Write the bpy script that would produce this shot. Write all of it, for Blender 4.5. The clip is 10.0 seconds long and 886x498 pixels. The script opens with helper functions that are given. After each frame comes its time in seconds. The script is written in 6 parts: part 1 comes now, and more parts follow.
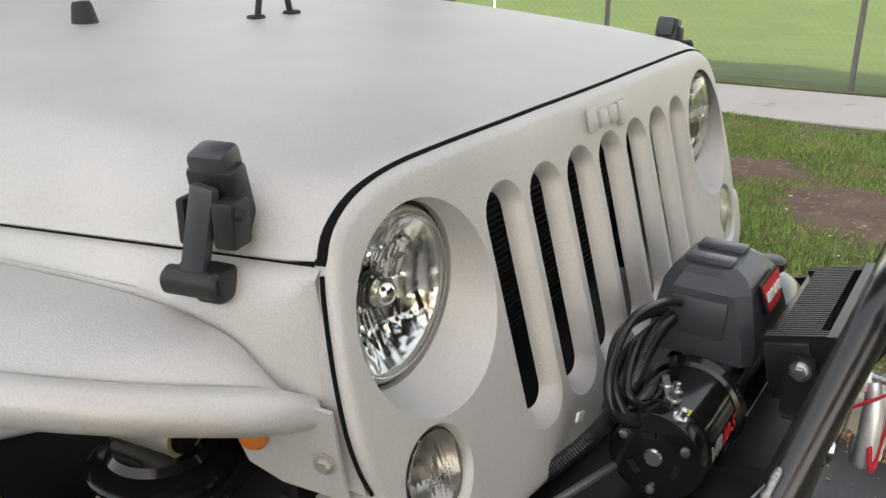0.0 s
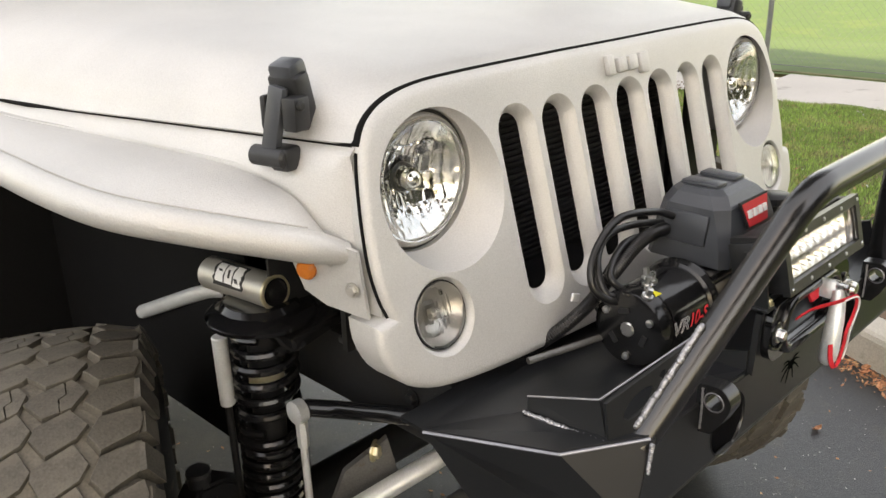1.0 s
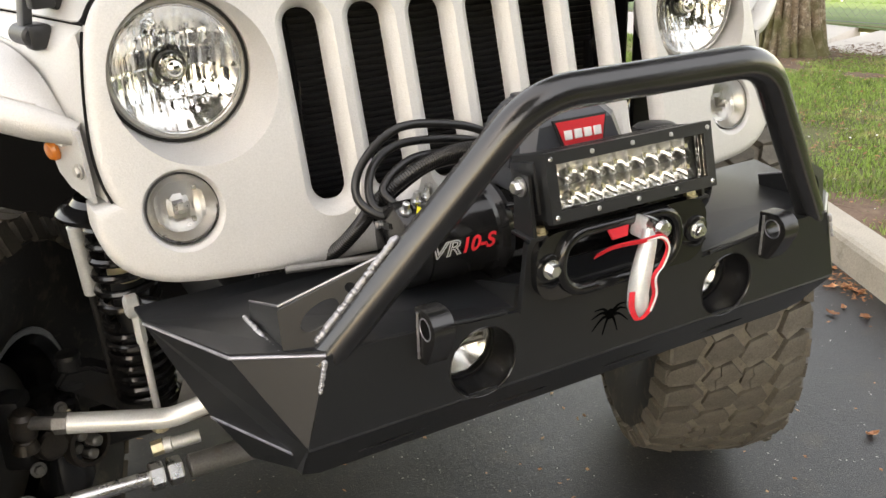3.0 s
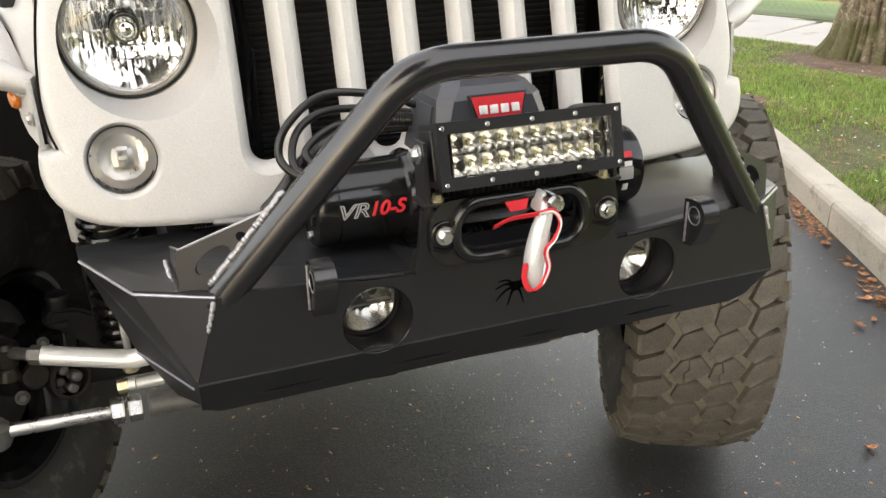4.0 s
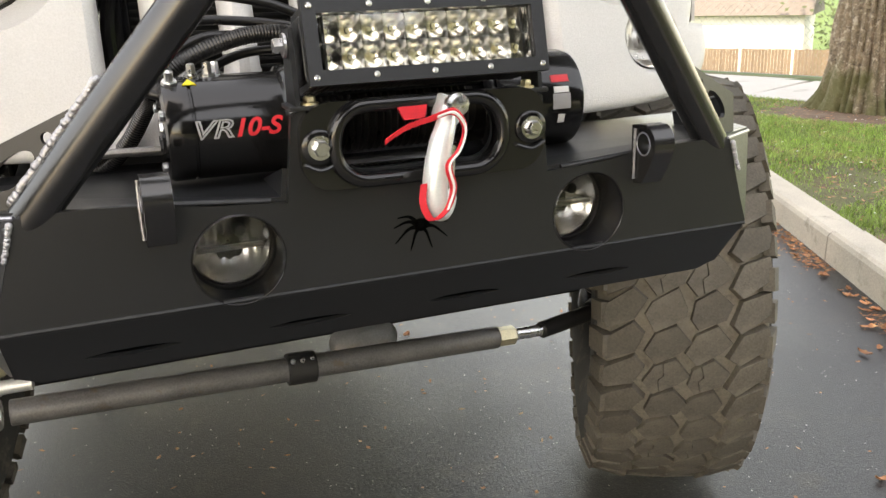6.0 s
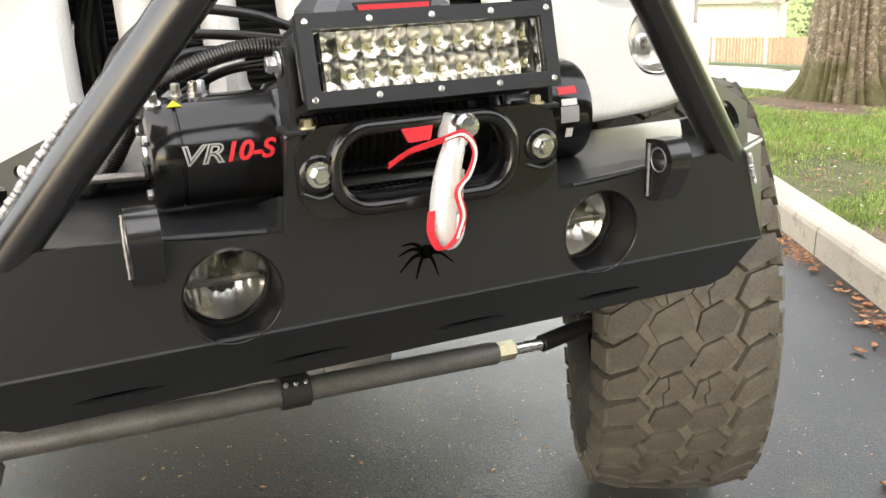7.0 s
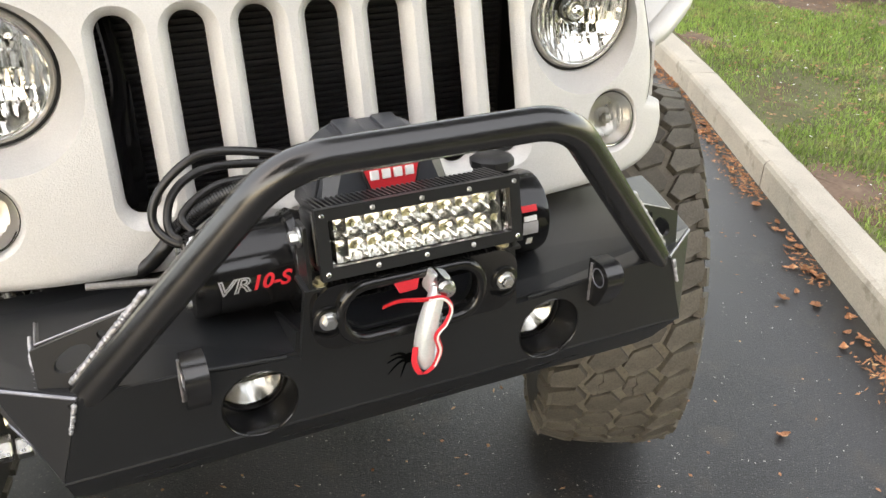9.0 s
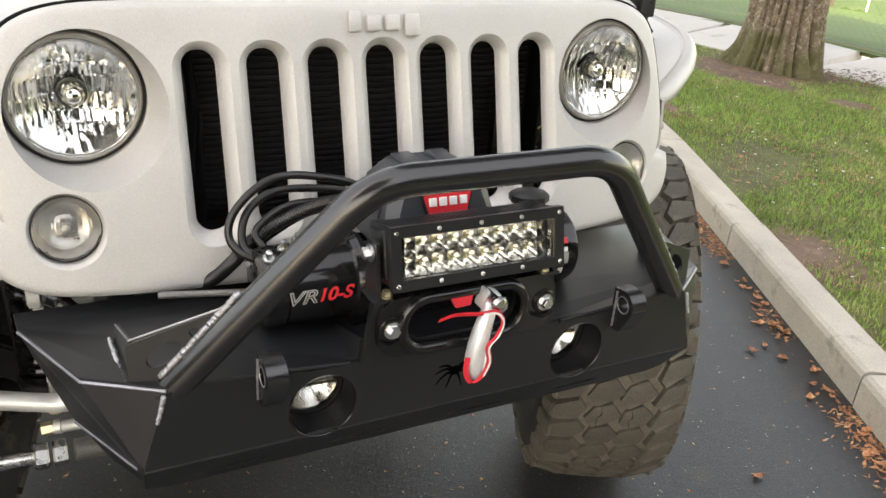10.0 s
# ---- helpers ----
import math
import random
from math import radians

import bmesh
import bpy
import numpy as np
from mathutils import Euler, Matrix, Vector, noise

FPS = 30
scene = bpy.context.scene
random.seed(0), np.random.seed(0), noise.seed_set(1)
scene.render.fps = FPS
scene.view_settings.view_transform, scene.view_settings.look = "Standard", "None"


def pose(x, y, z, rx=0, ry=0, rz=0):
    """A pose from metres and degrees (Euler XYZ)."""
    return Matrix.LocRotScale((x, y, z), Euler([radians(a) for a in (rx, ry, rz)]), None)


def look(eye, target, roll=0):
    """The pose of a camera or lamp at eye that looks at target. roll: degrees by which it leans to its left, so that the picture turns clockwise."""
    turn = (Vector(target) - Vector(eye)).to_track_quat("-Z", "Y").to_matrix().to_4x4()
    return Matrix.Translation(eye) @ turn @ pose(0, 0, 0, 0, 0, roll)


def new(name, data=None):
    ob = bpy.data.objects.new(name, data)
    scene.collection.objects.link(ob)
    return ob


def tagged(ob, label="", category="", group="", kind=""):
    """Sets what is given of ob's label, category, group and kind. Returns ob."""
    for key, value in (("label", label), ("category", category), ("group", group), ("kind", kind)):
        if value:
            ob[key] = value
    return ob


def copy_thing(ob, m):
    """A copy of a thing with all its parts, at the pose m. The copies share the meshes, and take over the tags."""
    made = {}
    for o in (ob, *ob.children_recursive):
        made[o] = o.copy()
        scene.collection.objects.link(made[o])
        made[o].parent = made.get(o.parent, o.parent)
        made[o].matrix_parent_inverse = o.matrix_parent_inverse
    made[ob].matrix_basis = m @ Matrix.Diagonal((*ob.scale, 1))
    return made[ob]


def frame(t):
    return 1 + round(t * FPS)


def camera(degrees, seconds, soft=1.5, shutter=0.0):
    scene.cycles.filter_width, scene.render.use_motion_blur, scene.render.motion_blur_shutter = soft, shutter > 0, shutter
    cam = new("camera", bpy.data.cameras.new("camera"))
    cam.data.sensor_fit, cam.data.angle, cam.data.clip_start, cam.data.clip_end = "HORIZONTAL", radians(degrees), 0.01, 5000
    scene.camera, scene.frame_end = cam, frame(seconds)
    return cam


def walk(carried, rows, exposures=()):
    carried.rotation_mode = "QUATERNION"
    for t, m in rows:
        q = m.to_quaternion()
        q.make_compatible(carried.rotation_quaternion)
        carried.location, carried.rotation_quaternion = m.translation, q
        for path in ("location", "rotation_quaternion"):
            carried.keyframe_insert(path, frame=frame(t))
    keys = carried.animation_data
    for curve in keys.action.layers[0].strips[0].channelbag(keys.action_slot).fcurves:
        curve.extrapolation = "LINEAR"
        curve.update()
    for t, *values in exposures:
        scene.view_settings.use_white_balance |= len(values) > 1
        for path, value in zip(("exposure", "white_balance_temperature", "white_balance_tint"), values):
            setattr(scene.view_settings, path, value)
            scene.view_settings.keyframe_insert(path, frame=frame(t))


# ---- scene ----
cam = camera(53.9, 10.0)
PATH = [
    (0, (-1.155, -0.13, 1.609), (0.403, 0.894, 0.885), -0.2),
    (0.5, (-1.277, -0.362, 1.595), (0.182, 0.806, 0.882), -0.5),
    (1, (-1.303, -0.49, 1.58), (0.022, 0.828, 0.866), -1.4),
    (1.5, (-1.221, -0.612, 1.538), (0.038, 0.75, 0.791), -0.9),
    (2, (-1.075, -0.772, 1.492), (0.052, 0.689, 0.72), -1.4),
    (2.5, (-0.934, -0.83, 1.481), (0.047, 0.742, 0.728), -2.1),
    (3, (-0.739, -0.861, 1.447), (0.139, 0.764, 0.682), -2.2),
    (3.2, (-0.68, -0.909, 1.447), (0.158, 0.736, 0.677), -1.8),
    (4.3, (-0.514, -1.05, 1.412), (0.136, 0.682, 0.651), -0.8),
    (4.5, (-0.51, -1.051, 1.402), (0.135, 0.692, 0.663), -0.9),
    (5, (-0.468, -1.046, 1.34), (0.155, 0.727, 0.657), -1.7),
    (5.5, (-0.394, -1.004, 1.226), (0.256, 0.782, 0.602), -1.6),
    (5.7, (-0.362, -0.973, 1.184), (0.319, 0.806, 0.576), -1.3),
    (6.8, (-0.336, -0.85, 1.14), (0.396, 0.917, 0.552), -2.4),
    (7, (-0.347, -0.847, 1.177), (0.396, 0.905, 0.562), -2.3),
    (7.5, (-0.367, -0.83, 1.302), (0.412, 0.858, 0.563), -1.4),
    (8, (-0.365, -0.788, 1.436), (0.419, 0.786, 0.485), 1.1),
    (8.5, (-0.36, -0.835, 1.554), (0.376, 0.746, 0.575), 0.3),
    (9, (-0.391, -0.916, 1.606), (0.355, 0.665, 0.634), 1.0),
    (9.5, (-0.44, -0.955, 1.608), (0.324, 0.657, 0.703), 2.8),
    (10, (-0.581, -0.978, 1.612), (0.289, 0.612, 0.765), 4.7),
]
exposures = [(0.0, 1.62, 9500, 13), (0.5, 1.95, 9800, 13), (1.0, 2.07, 10400, 14), (1.5, 2.27, 10600, 15), (2.0, 2.50, 10800, 15), (3.0, 2.43, 10500, 14), (4.5, 2.50, 10300, 13), (5.5, 2.42, 10300, 14), (7.0, 3.0, 10300, 13), (7.5, 2.92, 10300, 13), (8.5, 2.62, 10200, 13), (9.0, 2.60, 10100, 13), (10.0, 2.30, 10000, 13)]
walk(cam, [(t, look(eye, target, roll)) for t, eye, target, roll in PATH], exposures)

# ---- sky and sun ----
SUN_AZ, SUN_EL = 225.0, 47.0
world = bpy.data.worlds.new("sky")
scene.world = world
world.use_nodes = True
wn = world.node_tree.nodes
sky = wn.new("ShaderNodeTexSky")
sky.sky_type, sky.sun_disc = "NISHITA", False
sky.sun_elevation, sky.sun_rotation = radians(SUN_EL), radians(SUN_AZ)
haze = wn.new("ShaderNodeMix")
haze.data_type = "RGBA"
haze.inputs[0].default_value = 0.30
haze.inputs[7].default_value = (4.5, 5.1, 6.2, 1.0)
world.node_tree.links.new(sky.outputs[0], haze.inputs[6])
world.node_tree.links.new(haze.outputs[2], wn["Background"].inputs[0])
wn["Background"].inputs[1].default_value = 0.15
lamp = bpy.data.lights.new("sun", "SUN")
lamp.energy, lamp.angle, lamp.color = 2.0, radians(0.6), (1.0, 0.95, 0.88)
sun = new("sun", lamp)
sun.matrix_basis = look(Vector((math.sin(radians(SUN_AZ)) * math.cos(radians(SUN_EL)), math.cos(radians(SUN_AZ)) * math.cos(radians(SUN_EL)), math.sin(radians(SUN_EL)))) * 30, (0, 0, 0))

# ---- tools for building ----
from mathutils import geometry


def part(name, bm, material, parent=None, label="", smooth=True, sharp=35.0):
    """Links a bmesh as one mesh object under its thing or part."""
    mesh = bpy.data.meshes.new(name)
    bmesh.ops.recalc_face_normals(bm, faces=bm.faces[:])
    for f in bm.faces:
        f.smooth = smooth
    limit = radians(sharp)
    for e in bm.edges:
        if len(e.link_faces) == 2 and e.calc_face_angle(0.0) > limit:
            e.smooth = False
    bm.to_mesh(mesh)
    bm.free()
    mesh.materials.append(material)
    ob = new(name, mesh)
    if parent is not None:
        ob.parent = parent
    if label:
        ob["label"] = label
    return ob


def thing(name, label, category, group="", kind=""):
    return tagged(new(name), label, category, group, kind)


def add_box(bm, centre, size, turn=None, bevel=0.0):
    made = bmesh.ops.create_cube(bm, size=1.0)["verts"]
    bmesh.ops.scale(bm, vec=size, verts=made)
    if bevel > 0:
        edges = list({e for v in made for e in v.link_edges})
        r = bmesh.ops.bevel(bm, geom=edges, offset=bevel, segments=2, affect="EDGES", profile=0.5)
        made = list({v for f in r["faces"] for v in f.verts} | {v for v in made if v.is_valid})
    m = Matrix.Translation(centre) @ (turn.to_4x4() if turn is not None else Matrix())
    bmesh.ops.transform(bm, matrix=m, verts=made)
    return made


def frame_of(way):
    """A turn whose z axis runs along way."""
    return Vector(way).normalized().to_track_quat("Z", "Y").to_matrix()


def add_lathe(bm, base, way, profile, n=32, cap_start=True, cap_end=True):
    """Turns a profile of (radius, height) about the axis way through base."""
    turn, base = frame_of(way), Vector(base)
    rings = []
    for r, h in profile:
        ring = []
        for k in range(n):
            a = 2 * math.pi * k / n
            ring.append(bm.verts.new(base + turn @ Vector((r * math.cos(a), r * math.sin(a), h))))
        rings.append(ring)
    for a, b in zip(rings, rings[1:]):
        for k in range(n):
            bm.faces.new((a[k], a[(k + 1) % n], b[(k + 1) % n], b[k]))
    if cap_start:
        bm.faces.new(rings[0][::-1])
    if cap_end:
        bm.faces.new(rings[-1])
    return rings


def add_rod(bm, a, b, r, n=20, edge=0.0):
    a, b = Vector(a), Vector(b)
    h = (b - a).length
    prof = [(r, 0), (r, h)] if edge <= 0 else [(r - edge, 0), (r, edge), (r, h - edge), (r - edge, h)]
    return add_lathe(bm, a, b - a, prof, n)


def round_path(points, radius, steps=6):
    """A polyline with its inner corners rounded."""
    pts = [Vector(p) for p in points]
    out = [pts[0]]
    for a, b, c in zip(pts, pts[1:], pts[2:]):
        u, v = (a - b).normalized(), (c - b).normalized()
        ang = u.angle(v)
        cut = min(radius / max(math.tan(ang / 2), 1e-3), 0.48 * (a - b).length, 0.48 * (c - b).length)
        p, q = b + u * cut, b + v * cut
        for k in range(steps + 1):
            s = k / steps
            out.append(p * (1 - s) ** 2 + b * 2 * s * (1 - s) + q * s**2)
    out.append(pts[-1])
    return out


def spline(points, steps=8):
    """A smooth curve through the points."""
    pts = [Vector(p) for p in points]
    pts = [2 * pts[0] - pts[1]] + pts + [2 * pts[-1] - pts[-2]]
    out = []
    for i in range(1, len(pts) - 2):
        p0, p1, p2, p3 = pts[i - 1 : i + 3]
        for k in range(steps):
            s = k / steps
            out.append(0.5 * (2 * p1 + (p2 - p0) * s + (2 * p0 - 5 * p1 + 4 * p2 - p3) * s**2 + (3 * p1 - p0 - 3 * p2 + p3) * s**3))
    out.append(pts[-2])
    return out


def add_tube(bm, path, r, n=16, ripple=0.0):
    """A round tube along a path; ripple makes every other ring thinner."""
    path = [Vector(p) for p in path]
    ways = [(path[min(i + 1, len(path) - 1)] - path[max(i - 1, 0)]).normalized() for i in range(len(path))]
    up = ways[0].orthogonal().normalized()
    rings = []
    for i, (p, w) in enumerate(zip(path, ways)):
        up = (up - w * up.dot(w)).normalized()
        side = w.cross(up)
        rr = r * (1 - ripple * (i % 2))
        rings.append([bm.verts.new(p + rr * (math.cos(2 * math.pi * k / n) * up + math.sin(2 * math.pi * k / n) * side)) for k in range(n)])
    for a, b in zip(rings, rings[1:]):
        for k in range(n):
            bm.faces.new((a[k], a[(k + 1) % n], b[(k + 1) % n], b[k]))
    bm.faces.new(rings[0][::-1])
    bm.faces.new(rings[-1])
    return rings


def add_plate(bm, outline, thickness):
    """A flat plate from a 3D outline, thickened to the back of its normal."""
    pts = [Vector(p) for p in outline]
    normal = geometry.normal(pts)
    front = [bm.verts.new(p) for p in pts]
    back = [bm.verts.new(p - normal * thickness) for p in pts]
    bm.faces.new(front)
    bm.faces.new(back[::-1])
    for k in range(len(pts)):
        j = (k + 1) % len(pts)
        bm.faces.new((front[k], back[k], back[j], front[j]))


def inside(p, poly):
    odd, n = False, len(poly)
    for i in range(n):
        (x1, y1), (x2, y2) = poly[i - 1], poly[i]
        if (y1 > p[1]) != (y2 > p[1]) and p[0] < (x2 - x1) * (p[1] - y1) / (y2 - y1) + x1:
            odd = not odd
    return odd


def filled(outline, holes, inner=()):
    """Triangles that fill a 2D outline with holes: points and faces; the outline comes first, then the holes, in order."""
    loops = [list(outline)] + [list(h) for h in holes]
    pts, edges = [], []
    for loop in loops:
        first = len(pts)
        pts += [Vector(p) for p in loop]
        edges += [(first + k, first + (k + 1) % len(loop)) for k in range(len(loop))]
    pts += [Vector(p) for p in inner if inside(p, loops[0]) and not any(inside(p, h) for h in loops[1:])]
    v, _, f, *_ = geometry.delaunay_2d_cdt(pts, edges, [], 0, 1e-6)
    keep = []
    for tri in f:
        c = sum((v[k] for k in tri), Vector((0, 0))) / 3
        if inside(c, loops[0]) and not any(inside(c, h) for h in loops[1:]):
            keep.append(tri)
    return v, keep


def add_holed(bm, outline, holes, place, depth):
    """A plate with real holes: place(x, y, d) lays 2D points into the world, d metres behind the front."""
    v, faces = filled(outline, holes)
    front = [bm.verts.new(place(p.x, p.y, 0.0)) for p in v]
    back = [bm.verts.new(place(p.x, p.y, depth)) for p in v]
    for f in faces:
        bm.faces.new([front[k] for k in f])
        bm.faces.new([back[k] for k in reversed(f)])
    first = 0
    for loop in [outline, *holes]:
        n = len(loop)
        for k in range(n):
            a, b = first + k, first + (k + 1) % n
            bm.faces.new((front[a], front[b], back[b], back[a]))
        first += n


def circle2(cx, cy, r, n=32, ry=None, lean=0.0):
    c, s = math.cos(lean), math.sin(lean)
    out = []
    for k in range(n):
        a = 2 * math.pi * k / n
        x, y = r * math.cos(a), (r if ry is None else ry) * math.sin(a)
        out.append((cx + c * x - s * y, cy + s * x + c * y))
    return out


def capsule2(cx, z0, z1, half, corner, n=7):
    """An upright slot with rounded ends."""
    out = []
    for sx, sz, a0 in ((1, 1, 0), (-1, 1, 90), (-1, -1, 180), (1, -1, 270)):
        ccx, ccz = cx + sx * (half - corner), (z1 - corner if sz > 0 else z0 + corner)
        for k in range(n):
            a = radians(a0 + 90 * k / (n - 1))
            out.append((ccx + corner * math.cos(a), ccz + corner * math.sin(a)))
    return out


def add_bolt(bm, at, way, r=0.009, h=0.008):
    """A hexagon head on a washer."""
    at, way = Vector(at), Vector(way).normalized()
    add_lathe(bm, at, way, [(r * 1.45, 0), (r * 1.45, h * 0.3)], 20)
    add_lathe(bm, at + way * h * 0.3, way, [(r, 0), (r, h * 0.75), (r * 0.82, h)], 6)


def mirror_x(v):
    return Vector((-v[0], v[1], v[2]))

# ---- materials ----
def material(name, colour, rough=0.5, metal=0.0, vary=0.12, grain=0.0, scale=8.0, fine=120.0, second=None, patch=0.0,
             rough_vary=0.08, coat=0.0, by_piece=0.0, spots=None, spec=0.5, by_blade=0.0):
    """A surface with colour that varies at two scales, grain in its relief, and wear in its gloss."""
    m = bpy.data.materials.new(name)
    m.use_nodes = True
    nt = m.node_tree
    n, link = nt.nodes, nt.links.new
    b = n["Principled BSDF"]
    tc = n.new("ShaderNodeTexCoord")
    big, small = n.new("ShaderNodeTexNoise"), n.new("ShaderNodeTexNoise")
    for node, s, d in ((big, scale, 4), (small, fine, 3)):
        node.inputs["Scale"].default_value, node.inputs["Detail"].default_value = s, d
        link(tc.outputs["Object"], node.inputs["Vector"])
    ramp = n.new("ShaderNodeValToRGB")
    ramp.color_ramp.elements[0].position, ramp.color_ramp.elements[1].position = 0.3, 0.7
    lo = [c * (1 - vary) for c in colour]
    hi = [min(c * (1 + vary), 1) for c in colour]
    ramp.color_ramp.elements[0].color, ramp.color_ramp.elements[1].color = (*lo, 1), (*hi, 1)
    mix = n.new("ShaderNodeMath")
    mix.operation = "MULTIPLY_ADD"
    mix.inputs[1].default_value = 0.5
    half = n.new("ShaderNodeMath")
    half.operation, half.inputs[1].default_value = "MULTIPLY", 0.5
    link(small.outputs["Fac"], half.inputs[0])
    link(big.outputs["Fac"], mix.inputs[0])
    link(half.outputs[0], mix.inputs[2])
    link(mix.outputs[0], ramp.inputs["Fac"])
    out = ramp.outputs["Color"]
    if second is not None:
        wear = n.new("ShaderNodeTexNoise")
        wear.inputs["Scale"].default_value, wear.inputs["Detail"].default_value, wear.inputs["Roughness"].default_value = scale * 1.7, 8, 0.65
        link(tc.outputs["Object"], wear.inputs["Vector"])
        step = n.new("ShaderNodeMapRange")
        step.inputs["From Min"].default_value, step.inputs["From Max"].default_value = 0.62 - 0.3 * patch, 0.72 - 0.25 * patch
        link(wear.outputs["Fac"], step.inputs["Value"])
        two = n.new("ShaderNodeMix")
        two.data_type = "RGBA"
        two.inputs[7].default_value = (*second, 1)
        link(step.outputs[0], two.inputs[0])
        link(out, two.inputs[6])
        out = two.outputs[2]
    if spots is not None:
        vor = n.new("ShaderNodeTexVoronoi")
        vor.inputs["Scale"].default_value = spots[0]
        link(tc.outputs["Object"], vor.inputs["Vector"])
        cut = n.new("ShaderNodeMapRange")
        cut.inputs["From Min"].default_value, cut.inputs["From Max"].default_value = spots[1], spots[1] * 0.6
        link(vor.outputs["Distance"], cut.inputs["Value"])
        three = n.new("ShaderNodeMix")
        three.data_type = "RGBA"
        three.inputs[7].default_value = (*spots[2], 1)
        link(cut.outputs[0], three.inputs[0])
        link(out, three.inputs[6])
        out = three.outputs[2]
    if by_piece > 0:
        info, hsv = n.new("ShaderNodeObjectInfo"), n.new("ShaderNodeHueSaturation")
        span = n.new("ShaderNodeMapRange")
        span.inputs["To Min"].default_value, span.inputs["To Max"].default_value = 1 - by_piece, 1 + by_piece
        link(info.outputs["Random"], span.inputs["Value"])
        link(span.outputs[0], hsv.inputs["Value"])
        link(out, hsv.inputs["Color"])
        out = hsv.outputs["Color"]
    if by_blade > 0:
        geo, tone = n.new("ShaderNodeNewGeometry"), n.new("ShaderNodeHueSaturation")
        span = n.new("ShaderNodeMapRange")
        span.inputs["To Min"].default_value, span.inputs["To Max"].default_value = 1 - by_blade, 1 + by_blade
        link(geo.outputs["Random Per Island"], span.inputs["Value"])
        link(span.outputs[0], tone.inputs["Value"])
        link(out, tone.inputs["Color"])
        out = tone.outputs["Color"]
    link(out, b.inputs["Base Color"])
    rr = n.new("ShaderNodeMapRange")
    rr.inputs["To Min"].default_value, rr.inputs["To Max"].default_value = max(rough - rough_vary, 0.02), min(rough + rough_vary, 1)
    link(big.outputs["Fac"], rr.inputs["Value"])
    link(rr.outputs[0], b.inputs["Roughness"])
    b.inputs["Metallic"].default_value = metal
    b.inputs["Coat Weight"].default_value = coat
    b.inputs["Specular IOR Level"].default_value = spec
    if grain > 0:
        bump = n.new("ShaderNodeBump")
        bump.inputs["Strength"].default_value, bump.inputs["Distance"].default_value = min(grain, 1.0), 0.002
        link(small.outputs["Fac"], bump.inputs["Height"])
        link(bump.outputs[0], b.inputs["Normal"])
    return m


def glass_material(name, tint, rough=0.02, ior=1.45):
    m = bpy.data.materials.new(name)
    m.use_nodes = True
    b = m.node_tree.nodes["Principled BSDF"]
    b.inputs["Base Color"].default_value = (*tint, 1)
    b.inputs["Transmission Weight"].default_value = 1.0
    b.inputs["Roughness"].default_value, b.inputs["IOR"].default_value = rough, ior
    return m


SILVER = material("satin_silver_paint", (0.535, 0.528, 0.51), 0.47, 0.3, 0.12, 0.34, 6, 420, rough_vary=0.06)
POWDER = material("black_powder_coat", (0.0120, 0.0130, 0.0145), 0.36, 0.0, 0.2, 0.10, 9, 900, rough_vary=0.04, spec=0.5)
TUBE_PAINT = material("black_satin_tube_paint", (0.012, 0.012, 0.0126), 0.22, 0.0, 0.3, 0.05, 14, 600, rough_vary=0.06, spec=0.75)
GLOSS = material("black_gloss_paint", (0.009, 0.009, 0.0095), 0.14, 0.0, 0.3, 0.03, 10, 300)
PLASTIC = material("black_moulded_plastic", (0.016, 0.0165, 0.018), 0.45, 0.0, 0.2, 0.14, 20, 900)
GREY_PLASTIC = material("dark_grey_moulded_plastic", (0.044, 0.048, 0.055), 0.34, 0.0, 0.15, 0.12, 20, 900)
RUBBER = material("black_rubber", (0.013, 0.013, 0.013), 0.6, 0.0, 0.3, 0.1, 30, 400)
CABLE = material("black_cable_sheath", (0.008, 0.008, 0.0085), 0.3, 0.0, 0.2, 0.05, 30, 300)
TREAD = material("dusty_tyre_rubber", (0.092, 0.081, 0.065), 0.8, 0.0, 0.4, 0.4, 14, 260, second=(0.118, 0.103, 0.081), patch=0.3, by_piece=0.16)
CARCASS = material("dusty_tyre_groove", (0.140, 0.123, 0.098), 0.92, 0.0, 0.3, 0.3, 18, 220, second=(0.095, 0.083, 0.066), patch=0.25)
SIDEWALL = material("tyre_sidewall_rubber", (0.022, 0.0215, 0.021), 0.7, 0.0, 0.3, 0.2, 12, 200, second=(0.07, 0.062, 0.05), patch=0.3)
HEAD_CHROME = material("satin_reflector_chrome", (0.66, 0.66, 0.655), 0.11, 1.0, 0.04, 0.0, 30, 200, rough_vary=0.04)
PHOSPHOR = material("pale_diode_phosphor", (0.70, 0.66, 0.42), 0.4, 0.0, 0.05, 0.0, 30, 200)
# Pale metal that paints sky glints along sharp black edges.
EDGE_GLINT = material("bright_edge_glint", (0.32, 0.32, 0.35), 0.35, 0.8, 0.2, 0.15, 40, 300)
CHROME = material("bright_reflector_chrome", (0.9, 0.9, 0.88), 0.06, 1.0, 0.04, 0.0, 30, 200, rough_vary=0.03)
CUP = material("bright_cup_chrome", (0.94, 0.92, 0.86), 0.20, 1.0, 0.06, 0.0, 60, 300, rough_vary=0.04)
FOG_CHROME = material("fog_reflector_chrome", (0.66, 0.65, 0.62), 0.24, 1.0, 0.08, 0.0, 60, 300, rough_vary=0.05)
# Near-black that paints the shade inside a cut-out.
CUTOUT_SHADE = material("cut_out_shade", (0.0015, 0.0015, 0.0015), 0.95, 0.0, 0.1, 0.0, 20, 200, spec=0.05)
DIFF_STEEL = material("dusty_grey_casting", (0.30, 0.295, 0.28), 0.55, 0.4, 0.2, 0.2, 18, 260)
ZINC = material("zinc_plated_steel", (0.66, 0.66, 0.65), 0.28, 1.0, 0.15, 0.06, 40, 300, rough_vary=0.1)
